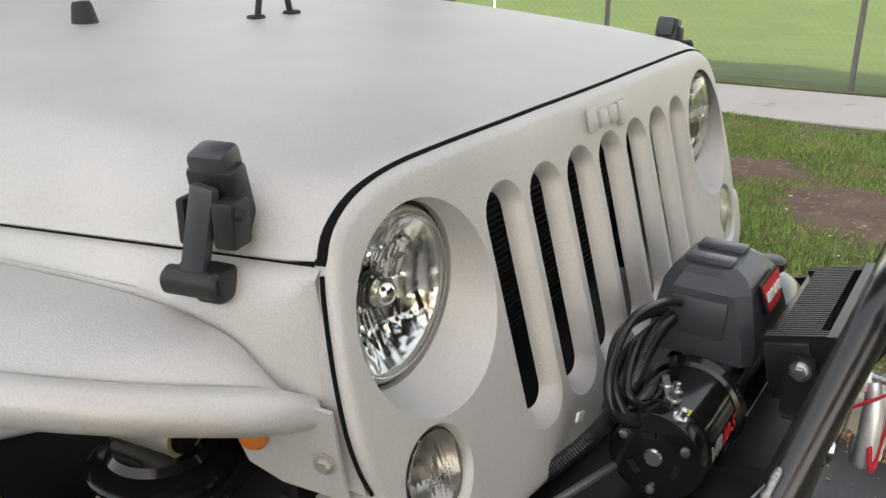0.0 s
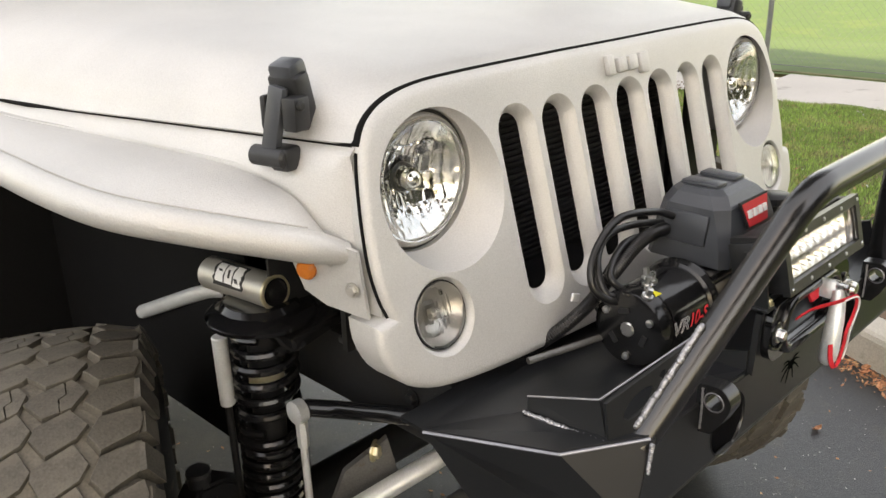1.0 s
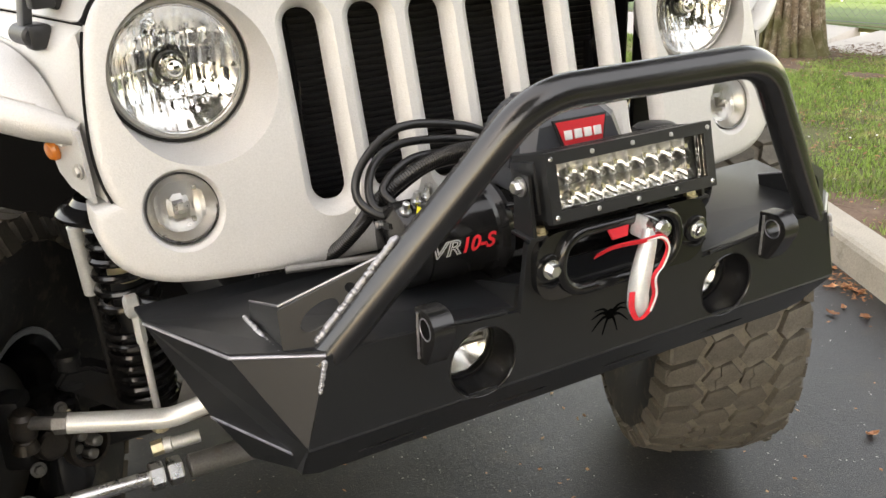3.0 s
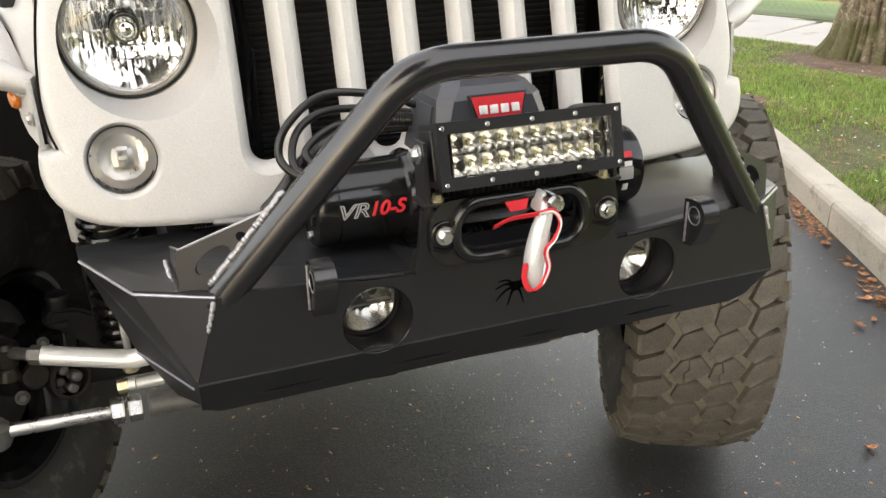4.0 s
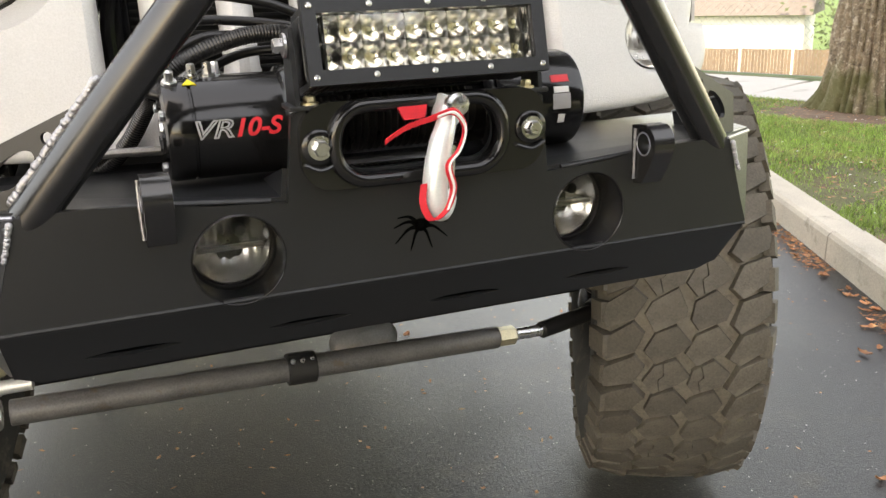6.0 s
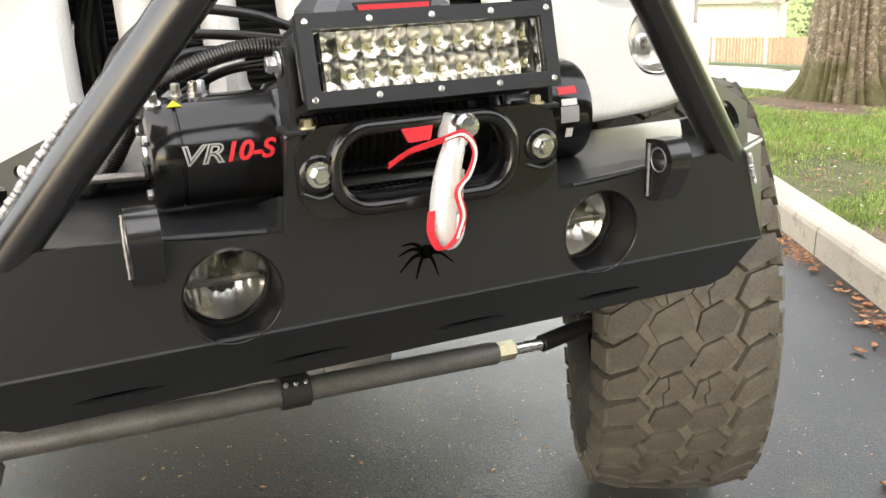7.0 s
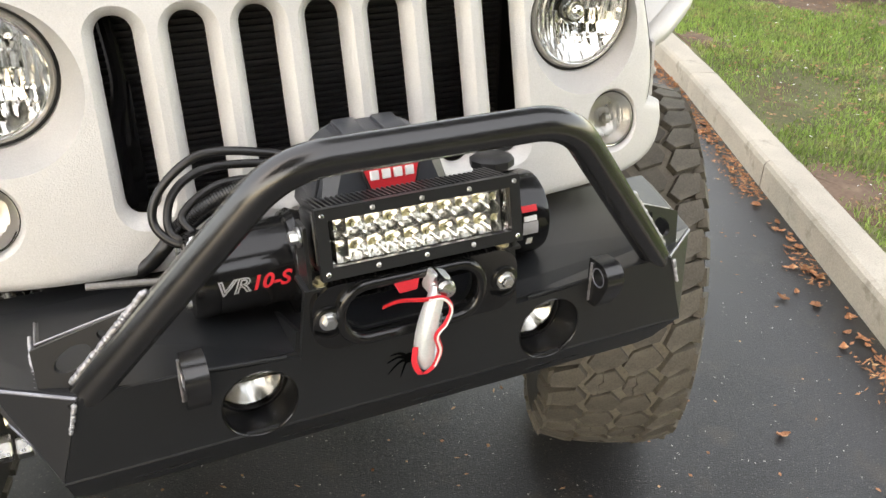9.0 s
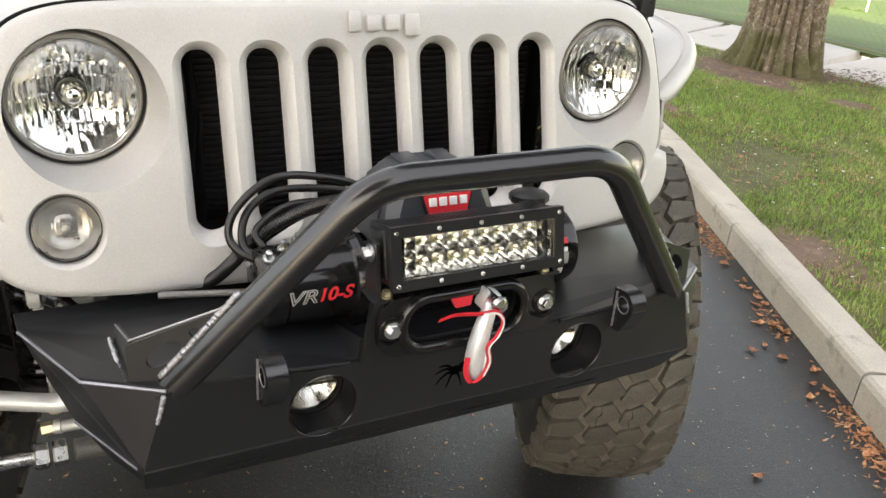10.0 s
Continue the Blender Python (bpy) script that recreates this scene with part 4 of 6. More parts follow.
def reservoir(side):
    a, b = Vector((side * RES_A[0], RES_A[1], RES_A[2])), Vector((side * RES_B[0], RES_B[1], RES_B[2]))
    bm = bmesh.new()
    add_rod(bm, a, b, 0.030, 28, 0.003)
    body = part("shock_reservoir", bm, ALUMINIUM, vehicle, "silver shock reservoir with a black and white decal")
    way = (b - a).normalized()
    bm = bmesh.new()
    add_lathe(bm, b - way * 0.001, way, [(0.0245, 0), (0.0245, 0.003), (0.021, 0.0015), (0.004, 0.0015), (0.004, 0.004)], 28)
    part("end_cap", bm, GLOSS, body, "black end cap")
    turn = frame_of(way)
    local = turn.transposed() @ Vector((-0.55, -0.55, 0.55))
    face = math.atan2(local.y, local.x)

    def wrap(u0, u1, v0, v1, grow, rag=0.0):
        """A patch of the decal: u along the body, v round it in degrees."""
        rag_rng, rows = random.Random(int(u0 * 9000)), []
        for k in range(9):
            ang = face + radians(v0 + (v1 - v0) * k / 8)
            lean = 0.006 * (k / 8 - 0.5)
            ends = [u0 + lean + rag * rag_rng.uniform(-1, 1), u1 + lean + rag * rag_rng.uniform(-1, 1)]
            rows.append([a + way * e + turn @ (grow * Vector((math.cos(ang), math.sin(ang), 0))) for e in ends])
        return rows

    for name, mat, *patch in (("decal", RUBBER, 0.046, 0.128, -48, 44, 0.0305, 0.003), ("decal_bar", WHITE_PRINT, 0.052, 0.074, -36, 30, 0.0309, 0.0012), ("decal_bar", WHITE_PRINT, 0.077, 0.098, -34, 30, 0.0309, 0.0012),
                              ("decal_bar", WHITE_PRINT, 0.101, 0.122, -38, 34, 0.0309, 0.0022), ("decal_cut", RUBBER, 0.058, 0.068, -12, -4, 0.0313, 0.0), ("decal_cut", RUBBER, 0.085, 0.091, -16, 12, 0.0313, 0.0), ("decal_cut", RUBBER, 0.107, 0.116, 8, 22, 0.0313, 0.0)):
        bm = bmesh.new()
        add_grid(bm, wrap(*patch))
        part(name, bm, mat, body)
    bm = bmesh.new()
    add_lathe(bm, b - way * 0.004, way, [(0.0302, 0), (0.0312, 0.002), (0.0300, 0.0055), (0.0250, 0.0058), (0.0246, 0.003)], 32, False, False)
    part("end_ring", bm, BRASS, body, "bright machined end ring")
    for u in (0.04, 0.14):
        bm = bmesh.new()
        add_rod(bm, a + way * u + Vector((0, 0, -0.028)), a + way * u + Vector((0, 0, -0.05)), 0.006, 10)
        part("clamp_screw", bm, ZINC, body)


for s in (-1, 1):
    coilover(s)
    reservoir(s)
    # sway bar end link and arm
    bm = bmesh.new()
    add_rod(bm, (s * 0.562, 0.60, 0.785), (s * 0.556, 0.605, 0.56), 0.0068, 14)
    add_rod(bm, (s * 0.562, 0.60, 0.775), (s * 0.561, 0.60, 0.725), 0.0105, 6)
    link = part("sway_bar_link", bm, LINK_STEEL, vehicle, "silver sway bar end link")
    bm = bmesh.new()
    add_lathe(bm, (s * 0.580, 0.60, 0.797), (-s, 0, 0), [(0.014, 0), (0.021, 0.004), (0.021, 0.022), (0.014, 0.026)], 20)
    part("rod_end", bm, LINK_STEEL, link, "pale rod end")
    bm = bmesh.new()
    add_rod(bm, (s * 0.556, 0.605, 0.56), (s * 0.556, 0.605, 0.535), 0.016, 8, 0.003)
    part("rod_end", bm, BRASS, link)
    bm = bmesh.new()
    add_tube(bm, round_path([(s * 0.55, 0.60, 0.797), (s * 0.52, 0.55, 0.800), (s * 0.50, 0.42, 0.835), (s * 0.46, 0.33, 0.845), (0.0, 0.33, 0.845)], 0.05), 0.0155, 14)
    part("sway_bar", bm, GLOSS, vehicle, "black sway bar arm")
    bm = bmesh.new()
    add_plate(bm, [(s * 0.50, 0.575, 0.66), (s * 0.43, 0.535, 0.715), (s * 0.40, 0.535, 0.60), (s * 0.53, 0.60, 0.56)], 0.012)
    bracket = part("link_bracket", bm, DARK_STEEL, vehicle, "grey steel link bracket")
    bm = bmesh.new()
    add_bolt(bm, (s * 0.455, 0.541, 0.69), (s * -0.5, -1, 0), 0.014, 0.010)
    part("bracket_bolt", bm, BRASS, bracket, "gold bolt")

# steering links
bm = bmesh.new()
add_tube(bm, round_path([(-0.708, 0.590, 0.612), (-0.545, 0.545, 0.590), (-0.36, 0.47, 0.66), (-0.1, 0.46, 0.70), (0.35, 0.47, 0.70)], 0.10), 0.0185, 18)
drag = part("drag_link", bm, LINK_STEEL, vehicle, "silver bent drag link")
bm = bmesh.new()
add_rod(bm, (-0.728, 0.600, 0.612), (-0.706, 0.590, 0.612), 0.019, 6)
add_rod(bm, (-0.775, 0.640, 0.608), (-0.725, 0.600, 0.612), 0.012, 14)
part("jam_nut", bm, DARK_STEEL, drag)
bm = bmesh.new()
add_lathe(bm, (-0.779, 0.648, 0.575), (0.1, -0.1, 1), [(0.012, -0.030), (0.024, -0.026), (0.018, -0.006), (0.021, -0.003), (0.018, 0.0), (0.022, 0.004), (0.0235, 0.012), (0.0235, 0.046), (0.016, 0.054), (0.001, 0.055)], 24)
part("ball_joint", bm, HUB_STEEL, drag, "rusty ball joint")
TIE = lambda x: Vector((x, 0.50, 0.507 - 0.033 * (x + 0.42)))
bm = bmesh.new()
add_rod(bm, TIE(-0.535), TIE(0.325), 0.0215, 24, 0.002)
tie = part("tie_rod", bm, DARK_STEEL, vehicle, "dark steel tie rod with bright adjuster ends")
bm = bmesh.new()
add_rod(bm, TIE(-0.80), TIE(-0.60), 0.0130, 16)
part("threaded_end", bm, ZINC, tie, "bright threaded end")
bm = bmesh.new()
add_rod(bm, TIE(0.36), TIE(0.42), 0.0115, 16)
part("threaded_end", bm, ZINC, tie, "bright threaded end")
bm = bmesh.new()
add_rod(bm, TIE(0.42), TIE(0.56) + Vector((0, 0.03, 0.01)), 0.017, 16, 0.003)
add_rod(bm, TIE(0.55) + Vector((0, 0.03, 0.01)), Vector((0.71, 0.62, 0.50)), 0.021, 16, 0.004)
part("steering_arm", bm, CHASSIS, tie, "black steering arm to the wheel")
for x in (-0.592, -0.560, 0.332, 0.350):
    bm = bmesh.new()
    add_rod(bm, TIE(x - 0.012), TIE(x + 0.013), 0.0255 if x < 0 else 0.019, 6, 0.003)
    part("adjuster_nut", bm, ZINC if x < 0 else BRASS, tie, "hexagon adjuster nut")
for s in (-1, 1):
    bm = bmesh.new()
    add_lathe(bm, TIE(s * 0.80) - Vector((0, 0, 0.03)), (0, 0, 1), [(0.02, 0), (0.027, 0.012), (0.027, 0.04), (0.016, 0.055)], 20)
    part("ball_joint", bm, DARK_STEEL, tie)
bm = bmesh.new()
add_rod(bm, TIE(-0.090), TIE(-0.038), 0.0290, 20, 0.002)
clamp = part("stabiliser_clamp", bm, RUBBER, tie, "black clamp with bright screws")
for k in range(3):
    bm = bmesh.new()
    add_lathe(bm, TIE(-0.081 + 0.017 * k) + Vector((0, -0.019, 0.021)), (0, -0.7, 0.7), [(0.0042, 0), (0.0042, 0.006), (0.001, 0.0075)], 10)
    part("clamp_screw", bm, ZINC, tie)
bm = bmesh.new()
add_rod(bm, (-0.55, 0.55, 0.535), (-0.50, 0.545, 0.537), 0.012, 14)
add_rod(bm, (-0.563, 0.553, 0.534), (-0.55, 0.55, 0.535), 0.0145, 14)
link_end = part("link_end", bm, LINK_STEEL, vehicle, "silver link end with a gold nut")
bm = bmesh.new()
add_rod(bm, (-0.585, 0.555, 0.532), (-0.565, 0.553, 0.534), 0.0140, 6)
part("nut", bm, BRASS, link_end, "gold nut")
bm = bmesh.new()
add_lathe(bm, (0.10, 0.66, 0.462), (0, -1, 0.1), [(0.072, 0), (0.066, 0.02), (0.045, 0.035), (0.005, 0.04)], 32)
for v in bm.verts:
    v.co.z = 0.462 + (v.co.z - 0.462) * (0.75 if v.co.z < 0.462 else 0.5)
part("diff_cover", bm, DIFF_STEEL, vehicle, "pale differential cover under the axle")
bm = bmesh.new()
add_box(bm, (0.02, 0.40, 0.73), (0.62, 0.10, 0.012), None, 0.004)
part("skid_plate", bm, LINK_STEEL, vehicle, "pale steel skid plate behind the bumper")

# ---- bumper ----
bumper = thing("front_bumper", "black powder-coated steel winch bumper with a tube hoop", "bumper")
APEX, B_IN, B_OUT = Vector((-0.434, 0.004, 0.941)), Vector((-0.531, 0.077, 0.932)), Vector((-0.597, 0.260, 0.918))
P3, LOW_R, LOW_L = Vector((-0.470, 0.0, 0.824)), Vector((-0.471, 0.064, 0.779)), Vector((-0.537, 0.212, 0.776))
FOG = (0.220, 0.867)

# front plate with two lamp holes
top_edge = [(-0.434, 0.941), (-0.36, 0.943), (-0.30, 0.938), (-0.235, 0.930), (-0.162, 0.926)]
outline = [(-0.470, 0.820)] + top_edge + [(-x, z) for x, z in top_edge[::-1]] + [(0.470, 0.820)]
bm = bmesh.new()
holes = [circle2(s * FOG[0], FOG[1], 0.0500, 40) for s in (-1, 1)]
add_holed(bm, outline, holes, lambda x, z, d: Vector((x, d, z)), 0.006)
part("front_plate", bm, POWDER, bumper, "black front plate with round lamp holes", smooth=False)
# lower plate, folded back, with long slots
bm = bmesh.new()
cuts = [[(x + 0.052 * u, 0.066 + 0.0070 * v) for u, v in ((-1, 0), (-0.75, 0.55), (-0.4, 0.9), (0, 1), (0.4, 0.9), (0.75, 0.55), (1, 0), (0.75, -0.55), (0.4, -0.9), (0, -1), (-0.4, -0.9), (-0.75, -0.55))] for x in (-0.340, -0.138, 0.061, 0.259)]
lip = [(-0.470, 0.0), (0.470, 0.0), (0.462, 0.086), (0.440, 0.102), (-0.440, 0.102), (-0.462, 0.086)]
add_holed(bm, lip, cuts, lambda x, s, d: Vector((x, 0.60 * s + 0.8 * d, 0.820 - 0.80 * s + 0.6 * d)), 0.005)
part("lower_plate", bm, POWDER, bumper, "black folded lower plate with slots", smooth=False)
for x0, x1, y, z, r in ((-0.470, 0.470, 0.0020, 0.8203, 0.0033), (-0.43, -0.18, 0.003, 0.941, 0.003), (0.18, 0.43, 0.003, 0.941, 0.003)):
    bm = bmesh.new()
    z1 = z if r > 0.0032 else (0.929 if x0 < 0 else 0.941)
    z0 = z if r > 0.0032 else (0.941 if x0 < 0 else 0.929)
    add_tube(bm, [(x0, y, z0), (0.5 * (x0 + x1), y, 0.5 * (z0 + z1) + (0.004 if r < 0.0032 else 0)), (x1, y, z1)], r, 8)
    part("folded_edge", bm, POWDER, bumper)
# top plate
bm = bmesh.new()
rim_pts = [APEX, B_IN, B_OUT, Vector((-0.60, 0.30, 0.922))]
ring = [Vector((-0.162, 0.004, 0.926))] + rim_pts + [mirror_x(p) for p in rim_pts[::-1]] + [Vector((0.162, 0.004, 0.926))]
add_plate(bm, [Vector((p.x, p.y + 0.002, p.z - 0.001)) for p in ring], 0.006)
part("top_plate", bm, POWDER, bumper, "black top plate", smooth=False)
for s in (-1, 1):
    m = (lambda p: Vector(p)) if s < 0 else mirror_x
    for name, pts in (("corner_facet", [APEX, B_IN, P3]), ("wing_plate", [B_IN, B_OUT, LOW_L, LOW_R, P3]), ("wing_flap", [LOW_R, LOW_L, Vector((-0.490, 0.212, 0.690)), Vector((-0.462, 0.085, 0.738))]), ("corner_plate", [P3, LOW_R, Vector((-0.462, 0.085, 0.738)), Vector((-0.466, 0.052, 0.751))])):
        bm = bmesh.new()
        add_plate(bm, [m(p) for p in pts], 0.005 * (1 if s < 0 else -1))
        part(name, bm, POWDER, bumper, smooth=False)
    # Thin pale tubes paint the sky's reflection on the plate edges.
    for a, b in ((APEX, B_IN), (B_IN, B_OUT), (LOW_R, LOW_L)):
        bm = bmesh.new()
        add_tube(bm, [m(a), m(a.lerp(b, 0.5)), m(b)], 0.0024, 8)
        part("glint_edge", bm, EDGE_GLINT, bumper, "pale line painting the sky's glint on a sharp edge")
    # bracket that carries the hoop
    bm = bmesh.new()
    g_b, g_t, g_top, g_back = Vector((-0.472, 0.046, 0.936)), Vector((-0.468, 0.062, 0.991)), Vector((-0.326, -0.003, 1.062)), Vector((-0.471, 0.178, 0.952))
    AX0 = Vector((-0.424, 0.025, 0.936))
    ux = (g_top - AX0).normalized()
    nrm = (g_b - AX0).cross(g_top - AX0).normalized()
    uy = nrm.cross(ux)
    to2 = lambda p: ((p - AX0).dot(ux), (p - AX0).dot(uy))
    tri = [to2(AX0), to2(g_top), to2(g_t), to2(g_b)]
    area = sum(tri[k - 1][0] * tri[k][1] - tri[k][0] * tri[k - 1][1] for k in range(4))
    if area < 0:
        tri = tri[::-1]
    h1, h2 = to2(Vector((-0.391, 0.018, 1.015))), to2(Vector((-0.4275, 0.031, 0.983)))
    ov_a, ov_b = to2(Vector((-0.450, 0.035, 0.966))), to2(Vector((-0.405, 0.027, 1.0)))
    lean2 = math.atan2(ov_b[1] - ov_a[1], ov_b[0] - ov_a[0])
    add_holed(bm, tri, [circle2(h1[0], h1[1], 0.0065, 18), circle2(h2[0], h2[1], 0.0285, 26, 0.0130, lean2)], lambda x, y, d: m(AX0 + ux * x + uy * y - nrm * d), 0.006)
    gus = part("hoop_bracket", bm, POWDER, bumper, "black bracket plate with an oval hole", smooth=False)
    bm = bmesh.new()
    add_plate(bm, [m(p) for p in (g_b, g_t, g_back, Vector((-0.475, 0.176, 0.928)))], 0.005)
    part("bracket_wing", bm, POWDER, gus, smooth=False)
    # The bracket's edge highlights, painted as pale tubes too.
    for p0, p1 in ((g_t, g_top), (g_t, g_back)):
        bm = bmesh.new()
        add_tube(bm, [m(p0), m(p0.lerp(p1, 0.5)), m(p1)], 0.0016, 8)
        part("glint_edge", bm, EDGE_GLINT, gus, "pale line painting the sky's glint on a sharp edge")
    # beads of weld along the tube and the bracket's foot
    out = ((g_b - AX0) - ux * (g_b - AX0).dot(ux)).normalized()
    axis0, axis1 = Vector((-0.418, 0.0204, 0.938)), Vector((-0.322, -0.010, 1.058))
    runs = [(axis0, axis1, out * 0.0222 - nrm * 0.004, 92, 0.0050), (AX0, g_b, Vector((0, -0.006, 0.002)), 14, 0.0042), (g_b, Vector((-0.475, 0.176, 0.930)), Vector((-0.006, 0, 0.001)), 34, 0.0040),
            (Vector((-0.440, -0.001, 0.935)), Vector((-0.451, -0.003, 0.900)), Vector((0.002, -0.001, 0)), 14, 0.0036)]
    for p0, p1, shift, count, size in runs:
        bm = bmesh.new()
        bead = random.Random(count)
        for k in range(count):
            wobble = Vector((bead.uniform(-1, 1), bead.uniform(-1, 1), bead.uniform(-1, 1))) * 0.0008
            bmesh.ops.create_icosphere(bm, subdivisions=2, radius=size * bead.uniform(0.75, 1.1), matrix=Matrix.Translation(m(p0.lerp(p1, k / (count - 1)) + shift + wobble)))
        tagged(part("weld_bead", bm, WELD, bumper, "bright weld bead"), kind="stuff")
# tube hoop
bm = bmesh.new()
leg = [(-0.4315, 0.0245, 0.9215), (-0.182, -0.0595, 1.2265), (0.182, -0.0595, 1.2265), (0.4315, 0.0245, 0.9215)]
add_tube(bm, round_path(leg, 0.115, 14), 0.0220, 28)
part("hoop", bm, TUBE_PAINT, bumper, "black bent tube hoop")


def shackle_tab(side):
    """A thick tab with a hole, standing out of the front plate: round above, tapering back below."""
    bm = bmesh.new()
    arc = [(0.006, 0.972), (-0.010, 0.9745)] + [(-0.020 - 0.0245 * math.sin(radians(a)), 0.951 + 0.0245 * math.cos(radians(a))) for a in range(12, 125, 12)] + [(-0.031, 0.918), (-0.018, 0.900), (0.006, 0.897)]
    x = side * 0.299
    add_holed(bm, arc, [circle2(-0.020, 0.951, 0.0125, 24)], lambda y, z, d: Vector((x - 0.0145 + d, y, z)), 0.029)
    bmesh.ops.bevel(bm, geom=[e for e in bm.edges if e.calc_face_angle(0) > 0.9], offset=0.0025, segments=2, affect="EDGES")
    tab = part("shackle_tab", bm, TUBE_PAINT, bumper, "thick black shackle tab", sharp=40)
    # Pale ring on each face: a painted highlight round the hole.
    for e in (-1, 1):
        bm = bmesh.new()
        add_lathe(bm, (x + 0.0145 * e, -0.020, 0.951), (e, 0, 0), [(0.0127, -0.001), (0.0138, 0.0012), (0.0152, 0.0004)], 24, False, False)
        part("hole_rim", bm, EDGE_GLINT, tab, "pale rim painting the highlight round the hole")
    bm = bmesh.new()
    add_tube(bm, spline([(x - 0.0160, -0.003, 0.968), (x - 0.0168, -0.004, 0.940), (x - 0.0162, -0.003, 0.904)], 6), 0.0022, 8, 0.25)
    part("weld_bead", bm, WELD, tab, "weld bead beside the tab")


def fog_lamp(side):
    x, z = side * FOG[0], FOG[1]
    bm = bmesh.new()
    add_lathe(bm, (x, -0.001, z), (0, 1, 0), [(0.0525, 0.0015), (0.0510, -0.0005), (0.0495, 0.001), (0.0490, 0.005), (0.0490, 0.082), (0.04, 0.085), (0.002, 0.085)], 44, False, False)
    lamp = part("fog_lamp", bm, GLOSS, bumper, "recessed round fog lamp in a gloss black sleeve", sharp=60)
    cx, y = x, 0.056
    # upper bowl and flatter lower bowl, parted by a step
    bm = bmesh.new()
    rows = []
    for i in range(13):
        r = 0.005 + 0.0034 * i
        row = []
        for k in range(40):
            a = 2 * math.pi * k / 40
            px, pz = r * math.cos(a), r * math.sin(a)
            d = 0.026 * (1 - (r / 0.046) ** 2) + (0.004 if pz < -0.004 else 0.0) + 0.0012 * math.cos(px * 2 * math.pi / 0.011)
            row.append(Vector((cx + px, y + 0.004 + d, z + pz)))
        rows.append(row)
    add_grid(bm, rows, True)
    part("reflector", bm, FOG_CHROME, lamp, "chrome reflector in two fields", sharp=180)
    bm = bmesh.new()
    add_lathe(bm, (cx, y, z), (0, -1, 0), [(0.0475, -0.002), (0.046, 0.004), (0.030, 0.0075), (0.0005, 0.009), (0.0005, 0.0065), (0.030, 0.0055), (0.045, 0.001)], 40, False, False)
    lens = part("lens", bm, GLASS, lamp, "clear lens")
    lens.visible_shadow = False
    bm = bmesh.new()
    add_box(bm, (cx, y + 0.010, z - 0.003), (0.078, 0.010, 0.005), None, 0.001)
    part("lamp_bar", bm, DARK_STEEL, lamp)
    bm = bmesh.new()
    add_rod(bm, (cx + 0.012, y + 0.030, z + 0.016), (cx + 0.012, y + 0.006, z + 0.016), 0.0075, 14, 0.002)
    part("bulb_cap", bm, RUBBER, lamp, "dark bulb cap")
    bm = bmesh.new()
    add_lathe(bm, (cx, y + 0.002, z), (0, -1, 0), [(0.0489, -0.006), (0.0489, 0.004), (0.0462, 0.005), (0.0458, -0.002)], 40, False, False)
    part("rim", bm, RUBBER, lamp, "black lamp rim")


for s in (-1, 1):
    shackle_tab(s)
    fog_lamp(s)

# Added dark box that stops lit ground showing through the plates.
bm = bmesh.new()
add_box(bm, (0, 0.125, 0.865), (0.86, 0.07, 0.10), None, 0.01)
part("bumper_shade_box", bm, CHASSIS, bumper, "added dark box behind the plates, blocking lit ground")

# Added sheet; the slots' inner shade is painted by its near-black colour.
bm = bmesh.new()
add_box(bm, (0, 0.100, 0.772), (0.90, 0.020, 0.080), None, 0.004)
part("slot_shade_sheet", bm, SEAL_SHADE, bumper, "added near-black sheet painting the shade inside the slots")

# raised winch mount with the fairlead
bm = bmesh.new()
mount = [(-0.163, 0.924), (-0.152, 1.020), (-0.13, 1.030), (0.13, 1.030), (0.150, 1.020), (0.158, 0.924)][::-1]
oval = capsule2(-0.008, 0.954, 1.020, 0.094, 0.030, 7)
add_holed(bm, mount, [oval], lambda x, z, d: Vector((x, -0.004 + d, z)), 0.010)
part("winch_mount", bm, POWDER, bumper, "black upright winch mount plate", smooth=False)
for s in (-1, 1):
    bm = bmesh.new()
    add_plate(bm, [(s * 0.158, 0.006, 0.962), (s * 0.162, 0.006, 0.928), (s * 0.161, 0.12, 0.926), (s * 0.160, 0.10, 0.934)], 0.006)
    part("mount_gusset", bm, POWDER, bumper, smooth=False)
# splayed emblem laid on the front plate; near-black paints a cut-out's inner shade
EM = (-0.008, 0.880)
bm = bmesh.new()
add_lathe(bm, (EM[0], 0.0004, EM[1]), (0, -1, 0), [(0.0085, 0), (0.0080, 0.0012)], 12)
emblem = part("emblem", bm, CUTOUT_SHADE, bumper, "splayed emblem laid on the plate, near-black to paint a cut-out's shade")
for k, (deg, ln) in enumerate(((6, 0.030), (32, 0.030), (148, 0.030), (174, 0.030), (212, 0.034), (248, 0.032), (292, 0.032), (330, 0.034))):
    a = radians(deg)
    knee = Vector((EM[0] + 0.55 * ln * math.cos(a), 0.0, EM[1] + 0.45 * ln * math.sin(a) + 0.004))
    tip = Vector((EM[0] + 1.12 * ln * math.cos(a), 0.0, EM[1] + 0.90 * ln * math.sin(a) - 0.003))
    pts = spline([Vector((EM[0] + 0.004 * math.cos(a), 0, EM[1] + 0.004 * math.sin(a))), knee, tip], 5)
    bm = bmesh.new()
    rows = []
    for i, p in enumerate(pts):
        w = (pts[min(i + 1, len(pts) - 1)] - pts[max(i - 1, 0)]).normalized()
        side_w = Vector((-w.z, 0, w.x)) * 0.0030 * (1 - 0.8 * i / (len(pts) - 1))
        rows.append([p + side_w + Vector((0, -0.0008, 0)), p - side_w + Vector((0, -0.0008, 0))])
    add_grid(bm, rows)
    solid(bm, 0.0006)
    part("emblem_leg", bm, CUTOUT_SHADE, emblem)

